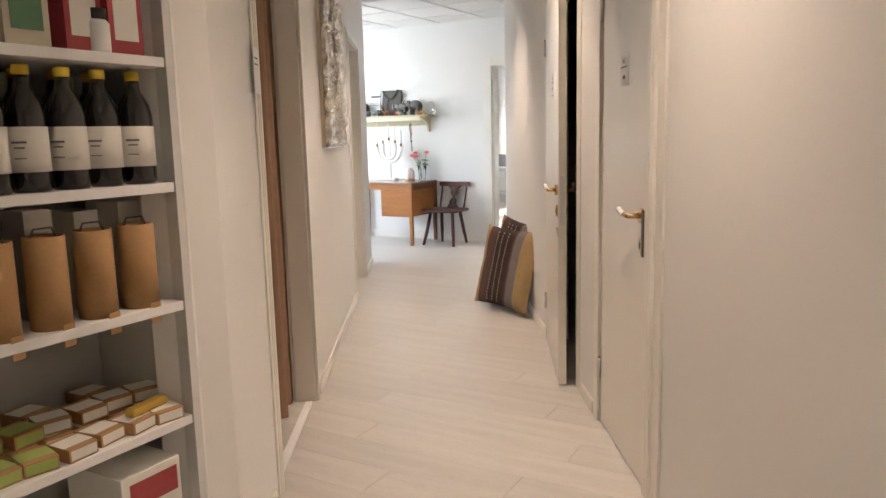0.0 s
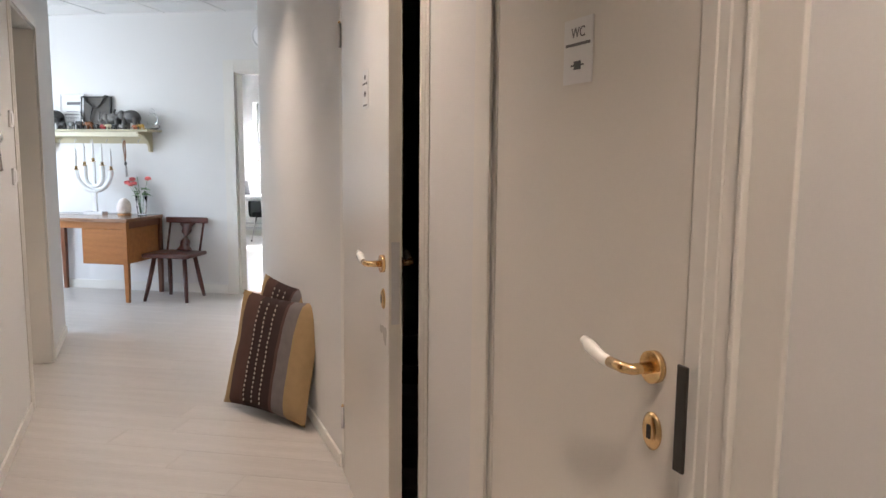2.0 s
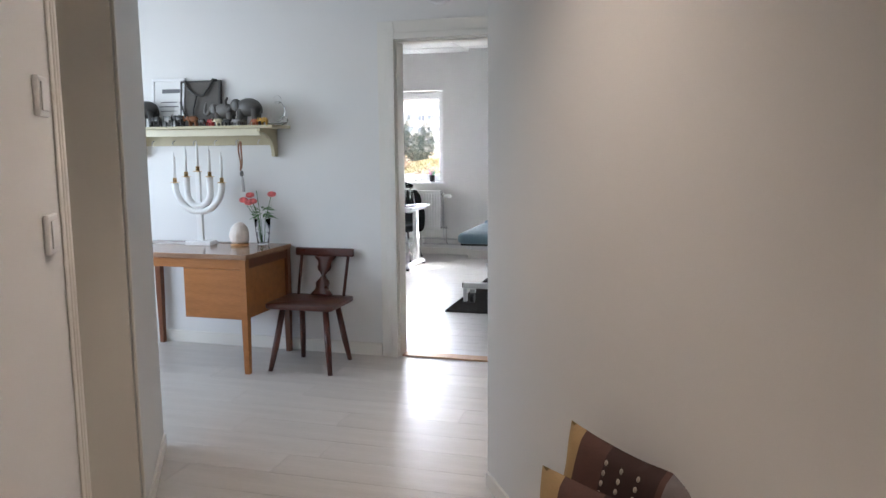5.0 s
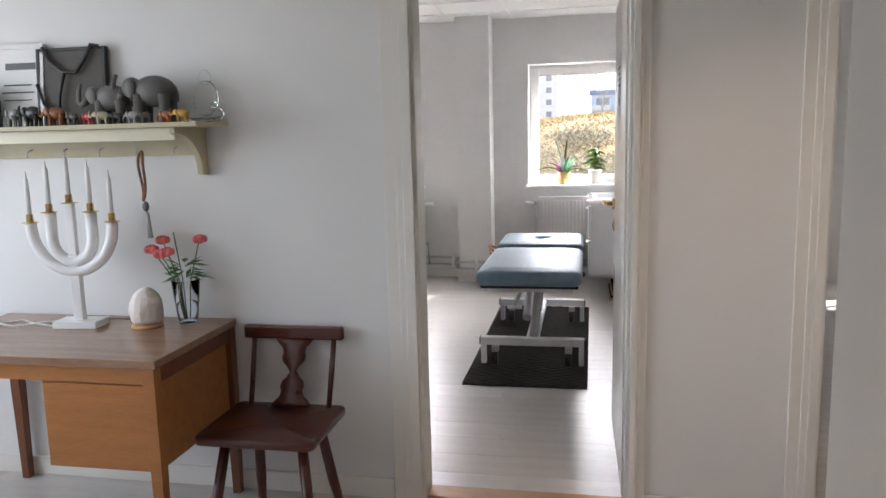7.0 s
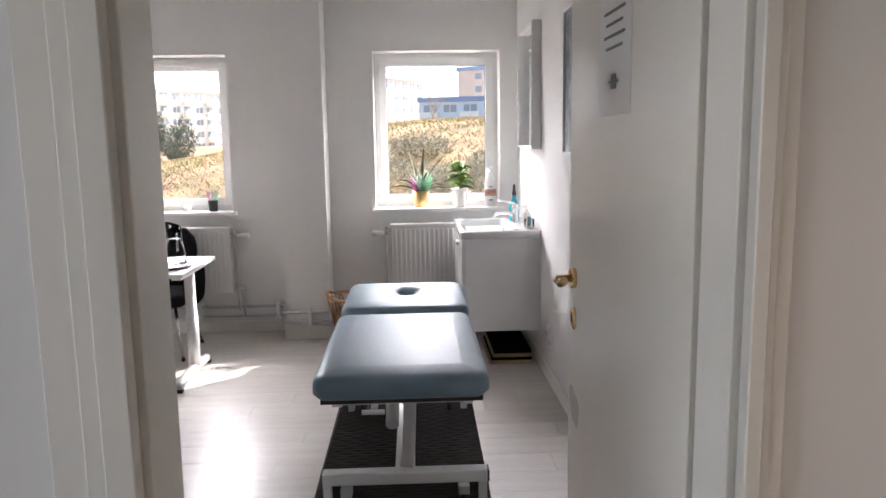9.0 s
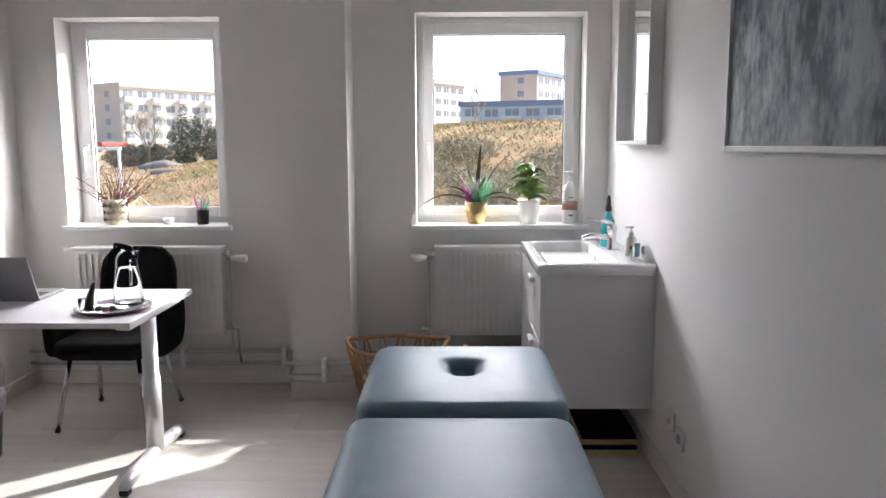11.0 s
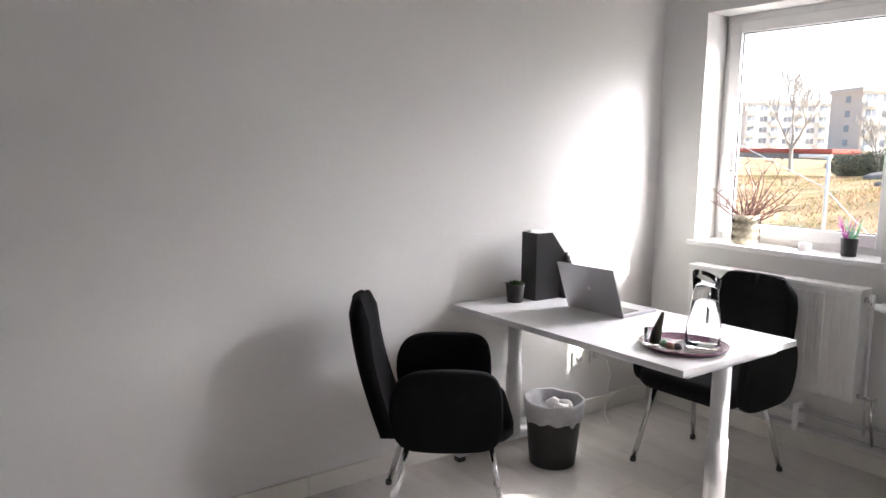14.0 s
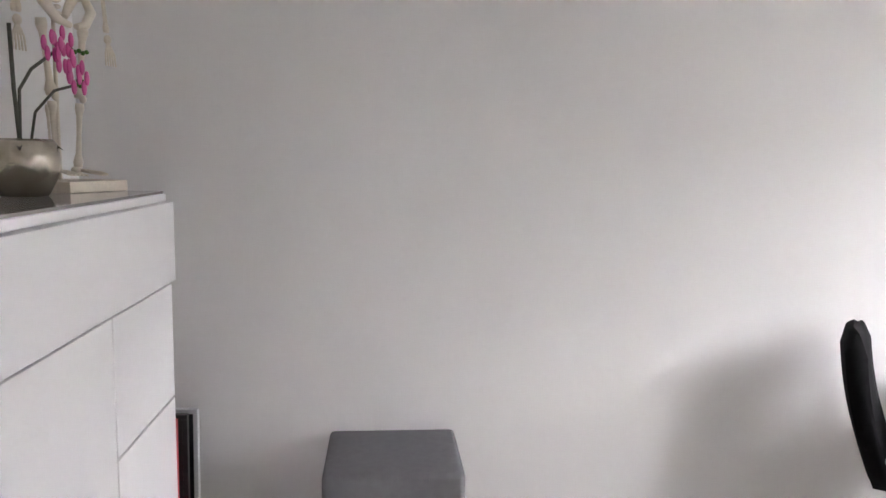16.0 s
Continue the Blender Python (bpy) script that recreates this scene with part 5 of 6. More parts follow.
part("disc", lathe(B(), [(0.098, 0.004), (0.098, 0.016), (0.0, 0.02)], 40), WHITE, vent)
OAKT = mat("oak_threshold", (0.42, 0.24, 0.11), 0.45, var=0.15, stretch=(1, 8, 1))
tagged(part("threshold", boxes((-3.298, -2.522, 9.46, 9.56, 0.0005, 0.012), bevel=0.003), OAKT), "low oak door threshold strip", "threshold", kind="structure")
tagged(part("threshold", boxes((LW - 0.05, LW - 0.012, 3.69, 4.57, 0.0005, 0.008), bevel=0.002), WHITE, m=COR), "low white threshold in a doorway", "threshold", kind="structure")


# ---- small things of the treatment room ----
SILL = 0.9525
GOLDC = mat("gold_ribbed_glass", (0.58, 0.43, 0.19), 0.3, 0.6, var=0.25, scale=30)
LEAFG = mat("green_leaf", (0.06, 0.14, 0.03), 0.45, var=0.3, scale=30, island=True)
LEAFY = mat("fresh_leaf", (0.16, 0.26, 0.05), 0.45, var=0.3, scale=30, island=True)
ALOEG = mat("dark_aloe_leaf", (0.085, 0.08, 0.05), 0.8, var=0.3, scale=25)
TWIG = mat("red_brown_twig", (0.15, 0.075, 0.06), 0.7, var=0.3)
SOIL = mat("soil", (0.03, 0.02, 0.015), 0.95)
PINKH = mat("pink_dyed_tuft", (0.55, 0.12, 0.42), 0.6, var=0.2)
MINTH = mat("mint_dyed_tuft", (0.25, 0.6, 0.38), 0.6, var=0.2)
for m_ in (LEAFG, LEAFY, ALOEG):
    m_.node_tree.nodes["Principled BSDF"].inputs["Specular IOR Level"].default_value = 0.2
TEAL = glass("teal_liquid", (0.15, 0.75, 0.8), 0.1, 1.35)
RP = random.Random(21)


def blade(bm, p, a, L, rise, wide, bend=0.5, n=7):
    """A pointed curved leaf that starts at p, in the direction a."""
    d = Vector((math.cos(a), math.sin(a), 0))
    sd = Vector((-math.sin(a), math.cos(a), 0))
    prev = None
    for k in range(n + 1):
        u = k / n
        c = Vector(p) + d * (L * u * (1 - rise * 0.5)) + Vector((0, 0, L * (rise * u - bend * u * u)))
        w = wide * (1 - u) ** 0.6 + 0.0004
        row = [bm.verts.new(c - sd * w + Vector((0, 0, w * 0.5))), bm.verts.new(c - Vector((0, 0, w * 0.3))), bm.verts.new(c + sd * w + Vector((0, 0, w * 0.5)))]
        if prev:
            for i in (0, 1):
                bm.faces.new((prev[i], prev[i + 1], row[i + 1], row[i])).smooth = True
        prev = row
    return bm


def tuft(bm, p, L, n, spread, rnd):
    for k in range(n):
        a = rnd.uniform(0, math.tau)
        q = Vector(p) + Vector((math.cos(a), math.sin(a), 0)) * rnd.uniform(0, spread)
        e = q + Vector((math.cos(a) * L * 0.35, math.sin(a) * L * 0.35, L * rnd.uniform(0.6, 1)))
        tube(bm, [q, (q + e) / 2 + Vector((0, 0, L * 0.08)), e], [0.0014, 0.0011, 0.0004], 4)


al = thing("aloe_plant", "dark spiky potted aloe in a ribbed gold pot", "potted plant", pose(-2.885, 14.335, SILL))
pot = part("pot", lathe(B(), [(0.04, 0), (0.045, 0.004), (0.058, 0.06), (0.064, 0.13), (0.06, 0.13), (0.054, 0.06), (0.0, 0.05)], 40, wob=lambda k: 1 + 0.035 * (k % 2)), GOLDC, al, "ribbed gold glass pot")
part("soil", lathe(B(), [(0.056, 0.105), (0, 0.112)], 20), SOIL, pot)
for k, (a, L, rise, bend) in enumerate(((186, 0.50, 0.55, 0.62), (-6, 0.46, 0.5, 0.62), (75, 0.36, 1.3, 0.3), (130, 0.40, 1.2, 0.3), (14, 0.46, 1.05, 0.4), (165, 0.36, 1.0, 0.35), (300, 0.24, 1.1, 0.4), (-14, 0.3, 0.7, 0.5), (200, 0.34, 0.8, 0.5))):
    part("leaf", blade(B(), (0, 0, 0.11), radians(a), L, rise, 0.0165, bend), ALOEG, al)
bm = B()
tuft(bm, (-0.04, -0.02, 0.11), 0.16, 60, 0.012, RP)
part("dyed_tuft", bm, PINKH, al, "pink dyed tuft")
for x in (0.005, 0.045):
    bm = B()
    tuft(bm, (x, -0.025, 0.11), 0.17, 60, 0.012, RP)
    part("dyed_tuft", bm, MINTH, al, "mint green dyed tuft")

lp = thing("leafy_plant", "leafy green plant in a white ceramic pot", "potted plant", pose(-2.575, 14.335, SILL))
pot = part("pot", lathe(B(), [(0.05, 0), (0.052, 0.003), (0.066, 0.125), (0.069, 0.14), (0.065, 0.14), (0.06, 0.12), (0.0, 0.11)], 28), PORCELAIN, lp, "white ceramic pot")
part("soil", lathe(B(), [(0.062, 0.118), (0, 0.125)], 20), SOIL, pot)
part("stem", tube(B(), [(0, 0, 0.11), (0.005, 0, 0.22), (0, 0, 0.33)], [0.006, 0.005, 0.003], 8), ALOEG, lp)
for k in range(26):
    a, z = k * 2.4, 0.15 + 0.19 * k / 26
    L = RP.uniform(0.11, 0.175) * (1.1 - 0.35 * k / 26)
    part("leaf", blade(B(), (0.01 * math.cos(a), 0.01 * math.sin(a), z), a, L, RP.uniform(0.2, 0.7), L * 0.3, 0.5, 6), LEAFY if k % 3 else LEAFG, lp)

lo = thing("lotion_bottle", "white pump bottle of lotion on the sill", "bottle", pose(-2.335, 14.33, SILL))
part("bottle", lathe(B(), [(0.042, 0), (0.044, 0.004), (0.044, 0.19), (0.038, 0.215), (0.016, 0.24), (0.014, 0.25)], 24), WHITE, lo)
pm = part("pump", tube(lathe(B(), [(0.016, 0.2505), (0.016, 0.265), (0.006, 0.268), (0.005, 0.292), (0.014, 0.294), (0.014, 0.306), (0.0, 0.307)], 16), [(0, 0, 0.3), (-0.035, -0.01, 0.299)], 0.005, 8), WHITE, lo)
lb = part("label", lathe(B(), [(0.0444, 0.08), (0.0444, 0.135)], 24), mat("label_tan", (0.45, 0.25, 0.18), 0.6, var=0.5, scale=40), lo, "printed tan label")
part("text_bar", boxes((-0.012, 0.012, -0.0462, -0.0452, 0.045, 0.055), (-0.014, 0.014, -0.0462, -0.0452, 0.15, 0.157)), INK, lb)

PATT = mat("cream_pot", (0.62, 0.56, 0.42), 0.5, var=0.08)
tw = thing("twig_plant", "twiggy red-brown plant in a diamond-patterned pot", "potted plant", pose(-5.03, 14.335, SILL))
pot = part("pot", lathe(B(), [(0.055, 0), (0.06, 0.004), (0.066, 0.07), (0.064, 0.15), (0.06, 0.15), (0.058, 0.1), (0, 0.1)], 32), PATT, tw, "cream pot with dark diamond pattern")
bm = B()
for i in range(12):
    for j in range(3):
        a, z = i * math.tau / 12 + (j % 2) * math.tau / 24, 0.035 + 0.04 * j
        for sc in (1.0, 0.4):
            pts = []
            for da, dz in ((0.24 * sc, 0), (0, 0.02 * sc), (-0.24 * sc, 0), (0, -0.02 * sc)):
                pts.append((0.0672 * math.cos(a + da), 0.0672 * math.sin(a + da), z + dz))
            tube(bm, pts, 0.0016 if sc == 1.0 else 0.002, 4, closed=True)
tagged(part("pattern", bm, DKB, pot, "dark diamond pattern"), kind="stuff")
bm = B()
for k in range(30):
    a = RP.uniform(0, math.tau)
    L = RP.uniform(0.14, 0.4)
    d = Vector((math.cos(a) * RP.uniform(0.4, 1) + 0.12, math.sin(a) * 0.3, RP.uniform(0.25, 1.0))).normalized()
    p = Vector((RP.uniform(-0.03, 0.03), RP.uniform(-0.03, 0.03), 0.1))
    pts = [p]
    for j in range(5):
        d = (d + Vector((RP.uniform(-0.35, 0.35), RP.uniform(-0.1, 0.1), RP.uniform(-0.3, 0.3)))).normalized()
        q = pts[-1] + d * L / 5
        q.y = min(q.y, 0.07)
        pts.append(q)
        if j > 0:
            tube(bm, [q, q + Vector((RP.uniform(-0.05, 0.06), RP.uniform(-0.02, 0.01), RP.uniform(-0.01, 0.06)))], [0.0022, 0.0006], 5)
    tube(bm, pts, [0.0042, 0.0038, 0.0032, 0.0026, 0.0019, 0.0008], 5)
part("brushwood", bm, TWIG, tw)

tin = thing("tea_light_tin", "small round white and silver tin on the sill", "tin", pose(-4.715, 14.33, SILL))
part("tin", lathe(B(), [(0.028, 0), (0.03, 0.002), (0.03, 0.035), (0.027, 0.038), (0, 0.038)], 20), GREYB, tin)
part("lid_edge", lathe(B(), [(0.0306, 0.022), (0.0306, 0.036)], 20), STEELP, tin)
bp = thing("black_pot_grass", "small black pot with pink and green tufts", "potted plant", pose(-4.51, 14.33, SILL))
part("pot", lathe(B(), [(0.03, 0), (0.032, 0.003), (0.038, 0.085), (0.035, 0.085), (0, 0.07)], 20), BLACKP, bp)
for dx, mm, nm in ((-0.012, PINKH, "pink dyed tuft"), (0.012, MINTH, "mint green dyed tuft")):
    bm = B()
    tuft(bm, (dx, 0, 0.07), 0.12, 26, 0.012, RP)
    part("dyed_tuft", bm, mm, bp, nm)

# basin things
sp = thing("spray_bottle", "turquoise spray bottle with black nozzle", "bottle", pose(-2.222, 13.77, 0.8925))
part("bottle", lathe(B(), [(0.036, 0), (0.038, 0.004), (0.038, 0.1), (0.03, 0.13), (0.016, 0.16), (0.014, 0.18)], 20), mat("turquoise_plastic", (0.03, 0.42, 0.47), 0.25, var=0.1, coat=0.4), sp)
part("nozzle", lathe(B(), [(0.016, 0.18), (0.016, 0.2), (0.011, 0.21), (0.009, 0.25), (0.004, 0.262), (0, 0.263)], 16), BLACKP, sp)
sd = thing("soap_dispenser", "small cream soap dispenser with pump", "soap dispenser", pose(-2.185, 13.43, 0.8925))
part("bottle", lathe(B(), [(0.027, 0), (0.028, 0.003), (0.028, 0.08), (0.012, 0.095), (0.012, 0.1)], 20), LAB, sd)
part("pump", tube(lathe(B(), [(0.012, 0.1), (0.012, 0.112), (0.005, 0.114), (0.005, 0.13), (0.012, 0.131), (0.012, 0.14), (0, 0.14)], 14), [(0, 0, 0.135), (-0.03, 0, 0.134)], 0.004, 8), LAB, sd)
gl = thing("glass_tumbler", "clear glass tumbler holding toothbrush things", "glass", pose(-2.185, 13.31, 0.8925))
part("tumbler", lathe(B(), [(0, 0), (0.03, 0), (0.032, 0.002), (0.034, 0.06), (0.031, 0.06), (0.028, 0.006), (0, 0.005)], 20), CLEAR, gl)
part("sachet", boxes((-0.012, 0.012, -0.006, 0.006, 0.008, 0.075), bevel=0.003), mat("teal_sachet", (0.1, 0.3, 0.3), 0.4, var=0.4), gl)
st = thing("board_stack", "stack of wooden boards and black mats under the basin", "boards")
WOODL = mat("birch_edge", (0.5, 0.36, 0.2), 0.5, var=0.12, stretch=(6, 1, 6))
for k, (z0, z1, mm) in enumerate(((0.0, 0.022, WOODL), (0.0225, 0.04, BLACKF), (0.0405, 0.062, WOODL), (0.0625, 0.085, BLACKF))):
    part("board", boxes((-2.46 + 0.01 * k, -2.18, 13.2 + 0.012 * k, 13.8, z0, z1), bevel=0.003), mm, st)
part("strap", tube(B(), [(-2.40, 13.25, 0.088), (-2.36, 13.3, 0.095), (-2.3, 13.27, 0.09)], 0.006, 8), BLACKF, st)

# table things
tr = thing("serving_tray", "round dark purple lacquered tray on the table", "tray", pose(-4.475, 13.05, 0.7205))
part("tray", lathe(B(), [(0.0, 0.0), (0.135, 0.0), (0.152, 0.01), (0.156, 0.018), (0.152, 0.018), (0.134, 0.006), (0, 0.005)], 48), mat("purple_lacquer", (0.10, 0.03, 0.06), 0.25, var=0.2, coat=0.5), tr)
ca = thing("water_carafe", "clear glass carafe filled with water", "carafe", pose(-4.43, 13.10, 0.7265))
bm = lathe(B(), [(0, 0), (0.058, 0), (0.064, 0.004), (0.06, 0.08), (0.046, 0.17), (0.045, 0.2), (0.05, 0.255), (0.048, 0.255), (0.043, 0.2), (0.044, 0.17), (0.057, 0.08), (0.06, 0.012), (0, 0.01)], 32)
for v in bm.verts:
    v.co.z -= max(v.co.z - 0.2, 0) * v.co.x * 7
part("glass", bm, CLEAR, ca)
part("water", lathe(B(), [(0, 0.013), (0.058, 0.013), (0.0555, 0.08), (0.0435, 0.168), (0, 0.168)], 32), glass("carafe_water", (0.97, 0.99, 0.99), 0, 1.08), ca)
part("stirrer", tube(B(), [(0.012, 0, 0.09), (0.016, 0, 0.2)], 0.006, 8), CLEAR, ca, "glass stirring rod")
tu = thing("glass_tumbler", "small drinking glass on the tray", "glass", pose(-4.56, 12.985, 0.7265))
part("tumbler", lathe(B(), [(0, 0), (0.028, 0), (0.03, 0.002), (0.032, 0.055), (0.03, 0.055), (0.027, 0.006), (0, 0.005)], 20), CLEAR, tu)
sg = part("dried_herb", tube(B(), [(0, 0, 0), (0.004, 0, 0.04), (0.018, 0.004, 0.09), (0.024, 0.006, 0.115)], [0.02, 0.018, 0.01, 0.006], 10), mat("dried_sage", (0.12, 0.10, 0.07), 0.9, fine=120, bump=0.6), m=pose(-4.55, 12.985, 0.733))
tagged(sg, "small dried grey-brown herb bundle in a glass", "herb bundle")
for dx, dy, c, nm in ((-0.005, -0.07, (0.16, 0.32, 0.2), "green"), (0.03, -0.085, (0.45, 0.28, 0.2), "pinkish"), (0.05, -0.07, (0.05, 0.04, 0.05), "dark")):
    bm = blob(B(), (0, 0, 0.013), (0.018, 0.014, 0.013), 8, 6)
    for v in bm.verts:
        v.co += noise.noise_vector(v.co * 60) * 0.002
    tagged(part("polished_stone", bm, mat("stone_" + nm, c, 0.3, var=0.3), m=pose(-4.50 + dx, 13.05 + dy, 0.727)), "small polished " + nm + " stone on the tray", "stone", "stones on the tray")

lt = thing("laptop", "open silver laptop seen from behind on the table", "laptop", pose(-5.05, 13.225, 0.7205, 0, 0, 2))
ALU = mat("laptop_aluminium", (0.42, 0.42, 0.43), 0.35, 0.8, var=0.03)
kb = part("base", boxes((-0.155, 0.155, 0.0, 0.235, 0, 0.014), bevel=0.003), ALU, lt)
part("keys", boxes((-0.135, 0.135, 0.03, 0.13, 0.0142, 0.016)), BLACKP, kb)
ld = part("lid", boxes((-0.155, 0.155, -0.004, 0.004, 0, 0.215), bevel=0.003), ALU, lt, "silver lid", pose(0, 0, 0.012, 22, 0, 0))
part("screen", boxes((-0.147, 0.147, 0.0041, 0.0052, 0.012, 0.205)), BLACKP, ld)
part("badge", boxes((-0.008, 0.008, -0.005, -0.0041, 0.1, 0.12)), CHROME, ld)

fl = thing("magazine_file", "black magazine file with papers on the table", "file box", pose(-5.465, 13.17, 0.7205))
bm = B()
prof = [(0, 0), (0.25, 0), (0.25, 0.14), (0.1, 0.315), (0, 0.315)]
for x0, x1 in ((0, 0.004), (0.096, 0.1)):
    a = [bm.verts.new((x0, y, z)) for y, z in prof]
    b = [bm.verts.new((x1, y, z)) for y, z in prof]
    bm.faces.new(a)
    bm.faces.new(b)
    for k in range(5):
        bm.faces.new((a[k], a[(k + 1) % 5], b[(k + 1) % 5], b[k]))
box(bm, 0.004, 0.096, 0, 0.004, 0, 0.315)
box(bm, 0.004, 0.096, 0.246, 0.25, 0, 0.14)
box(bm, 0.004, 0.096, 0.004, 0.246, 0, 0.004)
part("file", bm, BLACKP, fl)
part("papers", boxes((0.02, 0.05, 0.01, 0.2, 0.005, 0.325), (0.055, 0.085, 0.01, 0.15, 0.005, 0.30)), PAPER, fl)
pc = thing("pen_cup", "black pen cup with a flask beside the laptop", "cup", pose(-5.36, 13.36, 0.7205))
part("cup", lathe(B(), [(0.034, 0), (0.036, 0.003), (0.036, 0.16), (0.02, 0.185), (0.018, 0.2), (0.008, 0.202), (0.008, 0.215), (0, 0.216)], 20), BLACKP, pc)
su = thing("succulent", "little green succulent in a black pot", "potted plant", pose(-5.405, 13.08, 0.7205))
part("pot", lathe(B(), [(0.034, 0), (0.036, 0.003), (0.045, 0.085), (0.041, 0.085), (0, 0.075)], 20), BLACKP, su)
for k in range(22):
    a, r = k * 2.4, 0.002 * k
    part("leaf", blade(B(), (r * 0.3 * math.cos(a), r * 0.3 * math.sin(a), 0.078), a, 0.02 + 0.0016 * k, 1.1 - 0.035 * k, 0.008, 0.2, 4), LEAFG, su)

bn = thing("waste_bin", "black waste bin with a translucent liner", "waste bin", pose(-5.205, 13.155, 0))
part("bin", lathe(B(), [(0.1, 0), (0.104, 0.004), (0.13, 0.28), (0.134, 0.29), (0.127, 0.29), (0.1, 0.01), (0, 0.008)], 32), BLACKP, bn)
LINER = mat("grey_liner_film", (0.35, 0.35, 0.36), 0.3, var=0.2, scale=14, fine=50, bump=0.7)
bm = lathe(B(), [(0.12, 0.2), (0.133, 0.23), (0.139, 0.29), (0.136, 0.305), (0.125, 0.3), (0.11, 0.25), (0.08, 0.22), (0.0, 0.215)], 48)
for v in bm.verts:
    if v.co.z < 0.28:
        v.co += noise.noise_vector(v.co * 28) * 0.012 * (1 if v.co.xy.length < 0.13 else 0.4)
    v.co.z += 0.012 * noise.noise(v.co * 18)
part("liner", bm, LINER, bn, "crumpled translucent plastic liner")
for k in range(4):
    bm = blob(B(), (RP.uniform(-0.05, 0.05), RP.uniform(-0.05, 0.05), 0.26), (0.04, 0.03, 0.03), 10, 8)
    for v in bm.verts:
        v.co += noise.noise_vector(v.co * 45 + Vector((k, 0, 0))) * 0.014
    part("crumpled_paper", bm, PAPER, bn)

# rattan basket
RAT = mat("rattan", (0.36, 0.19, 0.085), 0.5, var=0.25, scale=20, fine=80, bump=0.2)
bk = thing("rattan_basket", "open rattan basket with looped rim", "basket", pose(-3.315, 13.76, 0))


def oval(r, z, n=40):
    return [(r * 1.15 * math.cos(k * math.tau / n), r * 0.9 * math.sin(k * math.tau / n), z + (0.035 * abs(math.cos(k * math.tau / n)) ** 8 if z > 0.3 else 0)) for k in range(n)]


for r, z, t in ((0.17, 0.012, 0.010), (0.185, 0.12, 0.008), (0.19, 0.165, 0.008), (0.232, 0.365, 0.012)):
    part("hoop", tube(B(), oval(r, z), t, 8, closed=True), RAT, bk)
for k in range(16):
    a = k * math.tau / 16
    pts = []
    for j in range(9):
        u = j / 8
        aa = a + (u - 0.5) * 0.33
        z = 0.165 + 0.2 * math.sin(u * math.pi)
        r = 0.19 + 0.042 * math.sin(u * math.pi)
        pts.append((r * 1.15 * math.cos(aa), r * 0.9 * math.sin(aa), z))
    part("loop", tube(B(), pts, 0.0055, 6), RAT, bk)
    part("stake", tube(B(), [(0.17 * 1.15 * math.cos(a), 0.17 * 0.9 * math.sin(a), 0.012), (0.2 * 1.15 * math.cos(a), 0.2 * 0.9 * math.sin(a), 0.22)], 0.006, 6), RAT, bk)
part("floor_weave", lathe(B(), [(0.168, 0.004), (0.168, 0.012), (0.0, 0.012)], 28, sx=1.15, sy=0.9), RAT, bk)
BLAN = mat("patterned_cloth", (0.55, 0.53, 0.5), 0.9, var=0.55, scale=30, fine=60, spread=0.1, second=(0.7, 0.68, 0.64))
bm = lathe(B(), [(0.15, 0.02), (0.168, 0.06), (0.17, 0.2), (0.13, 0.27), (0.06, 0.305), (0, 0.31)], 36, sx=1.1, sy=0.86)
for v in bm.verts:
    v.co += noise.noise_vector(v.co * 11) * 0.018
bl = part("folded_blanket", bm, BLAN, m=pose(-3.315, 13.76, 0))
tagged(bl, "folded grey and white patterned blanket in a basket", "blanket")

# ---- on the cabinet ----
CT = 1.3055
BONE = mat("ivory_bone_plastic", (0.66, 0.6, 0.5), 0.5, var=0.12, scale=20, fine=90)
bm = B()


def bone(p, q, r, n=10):
    p, q = Vector(p), Vector(q)
    tube(bm, [p, p.lerp(q, 0.08), p.lerp(q, 0.2), p.lerp(q, 0.5), p.lerp(q, 0.8), p.lerp(q, 0.92), q], [r * 1.4, r * 1.6, r, r * 0.8, r, r * 1.7, r * 1.4], n)


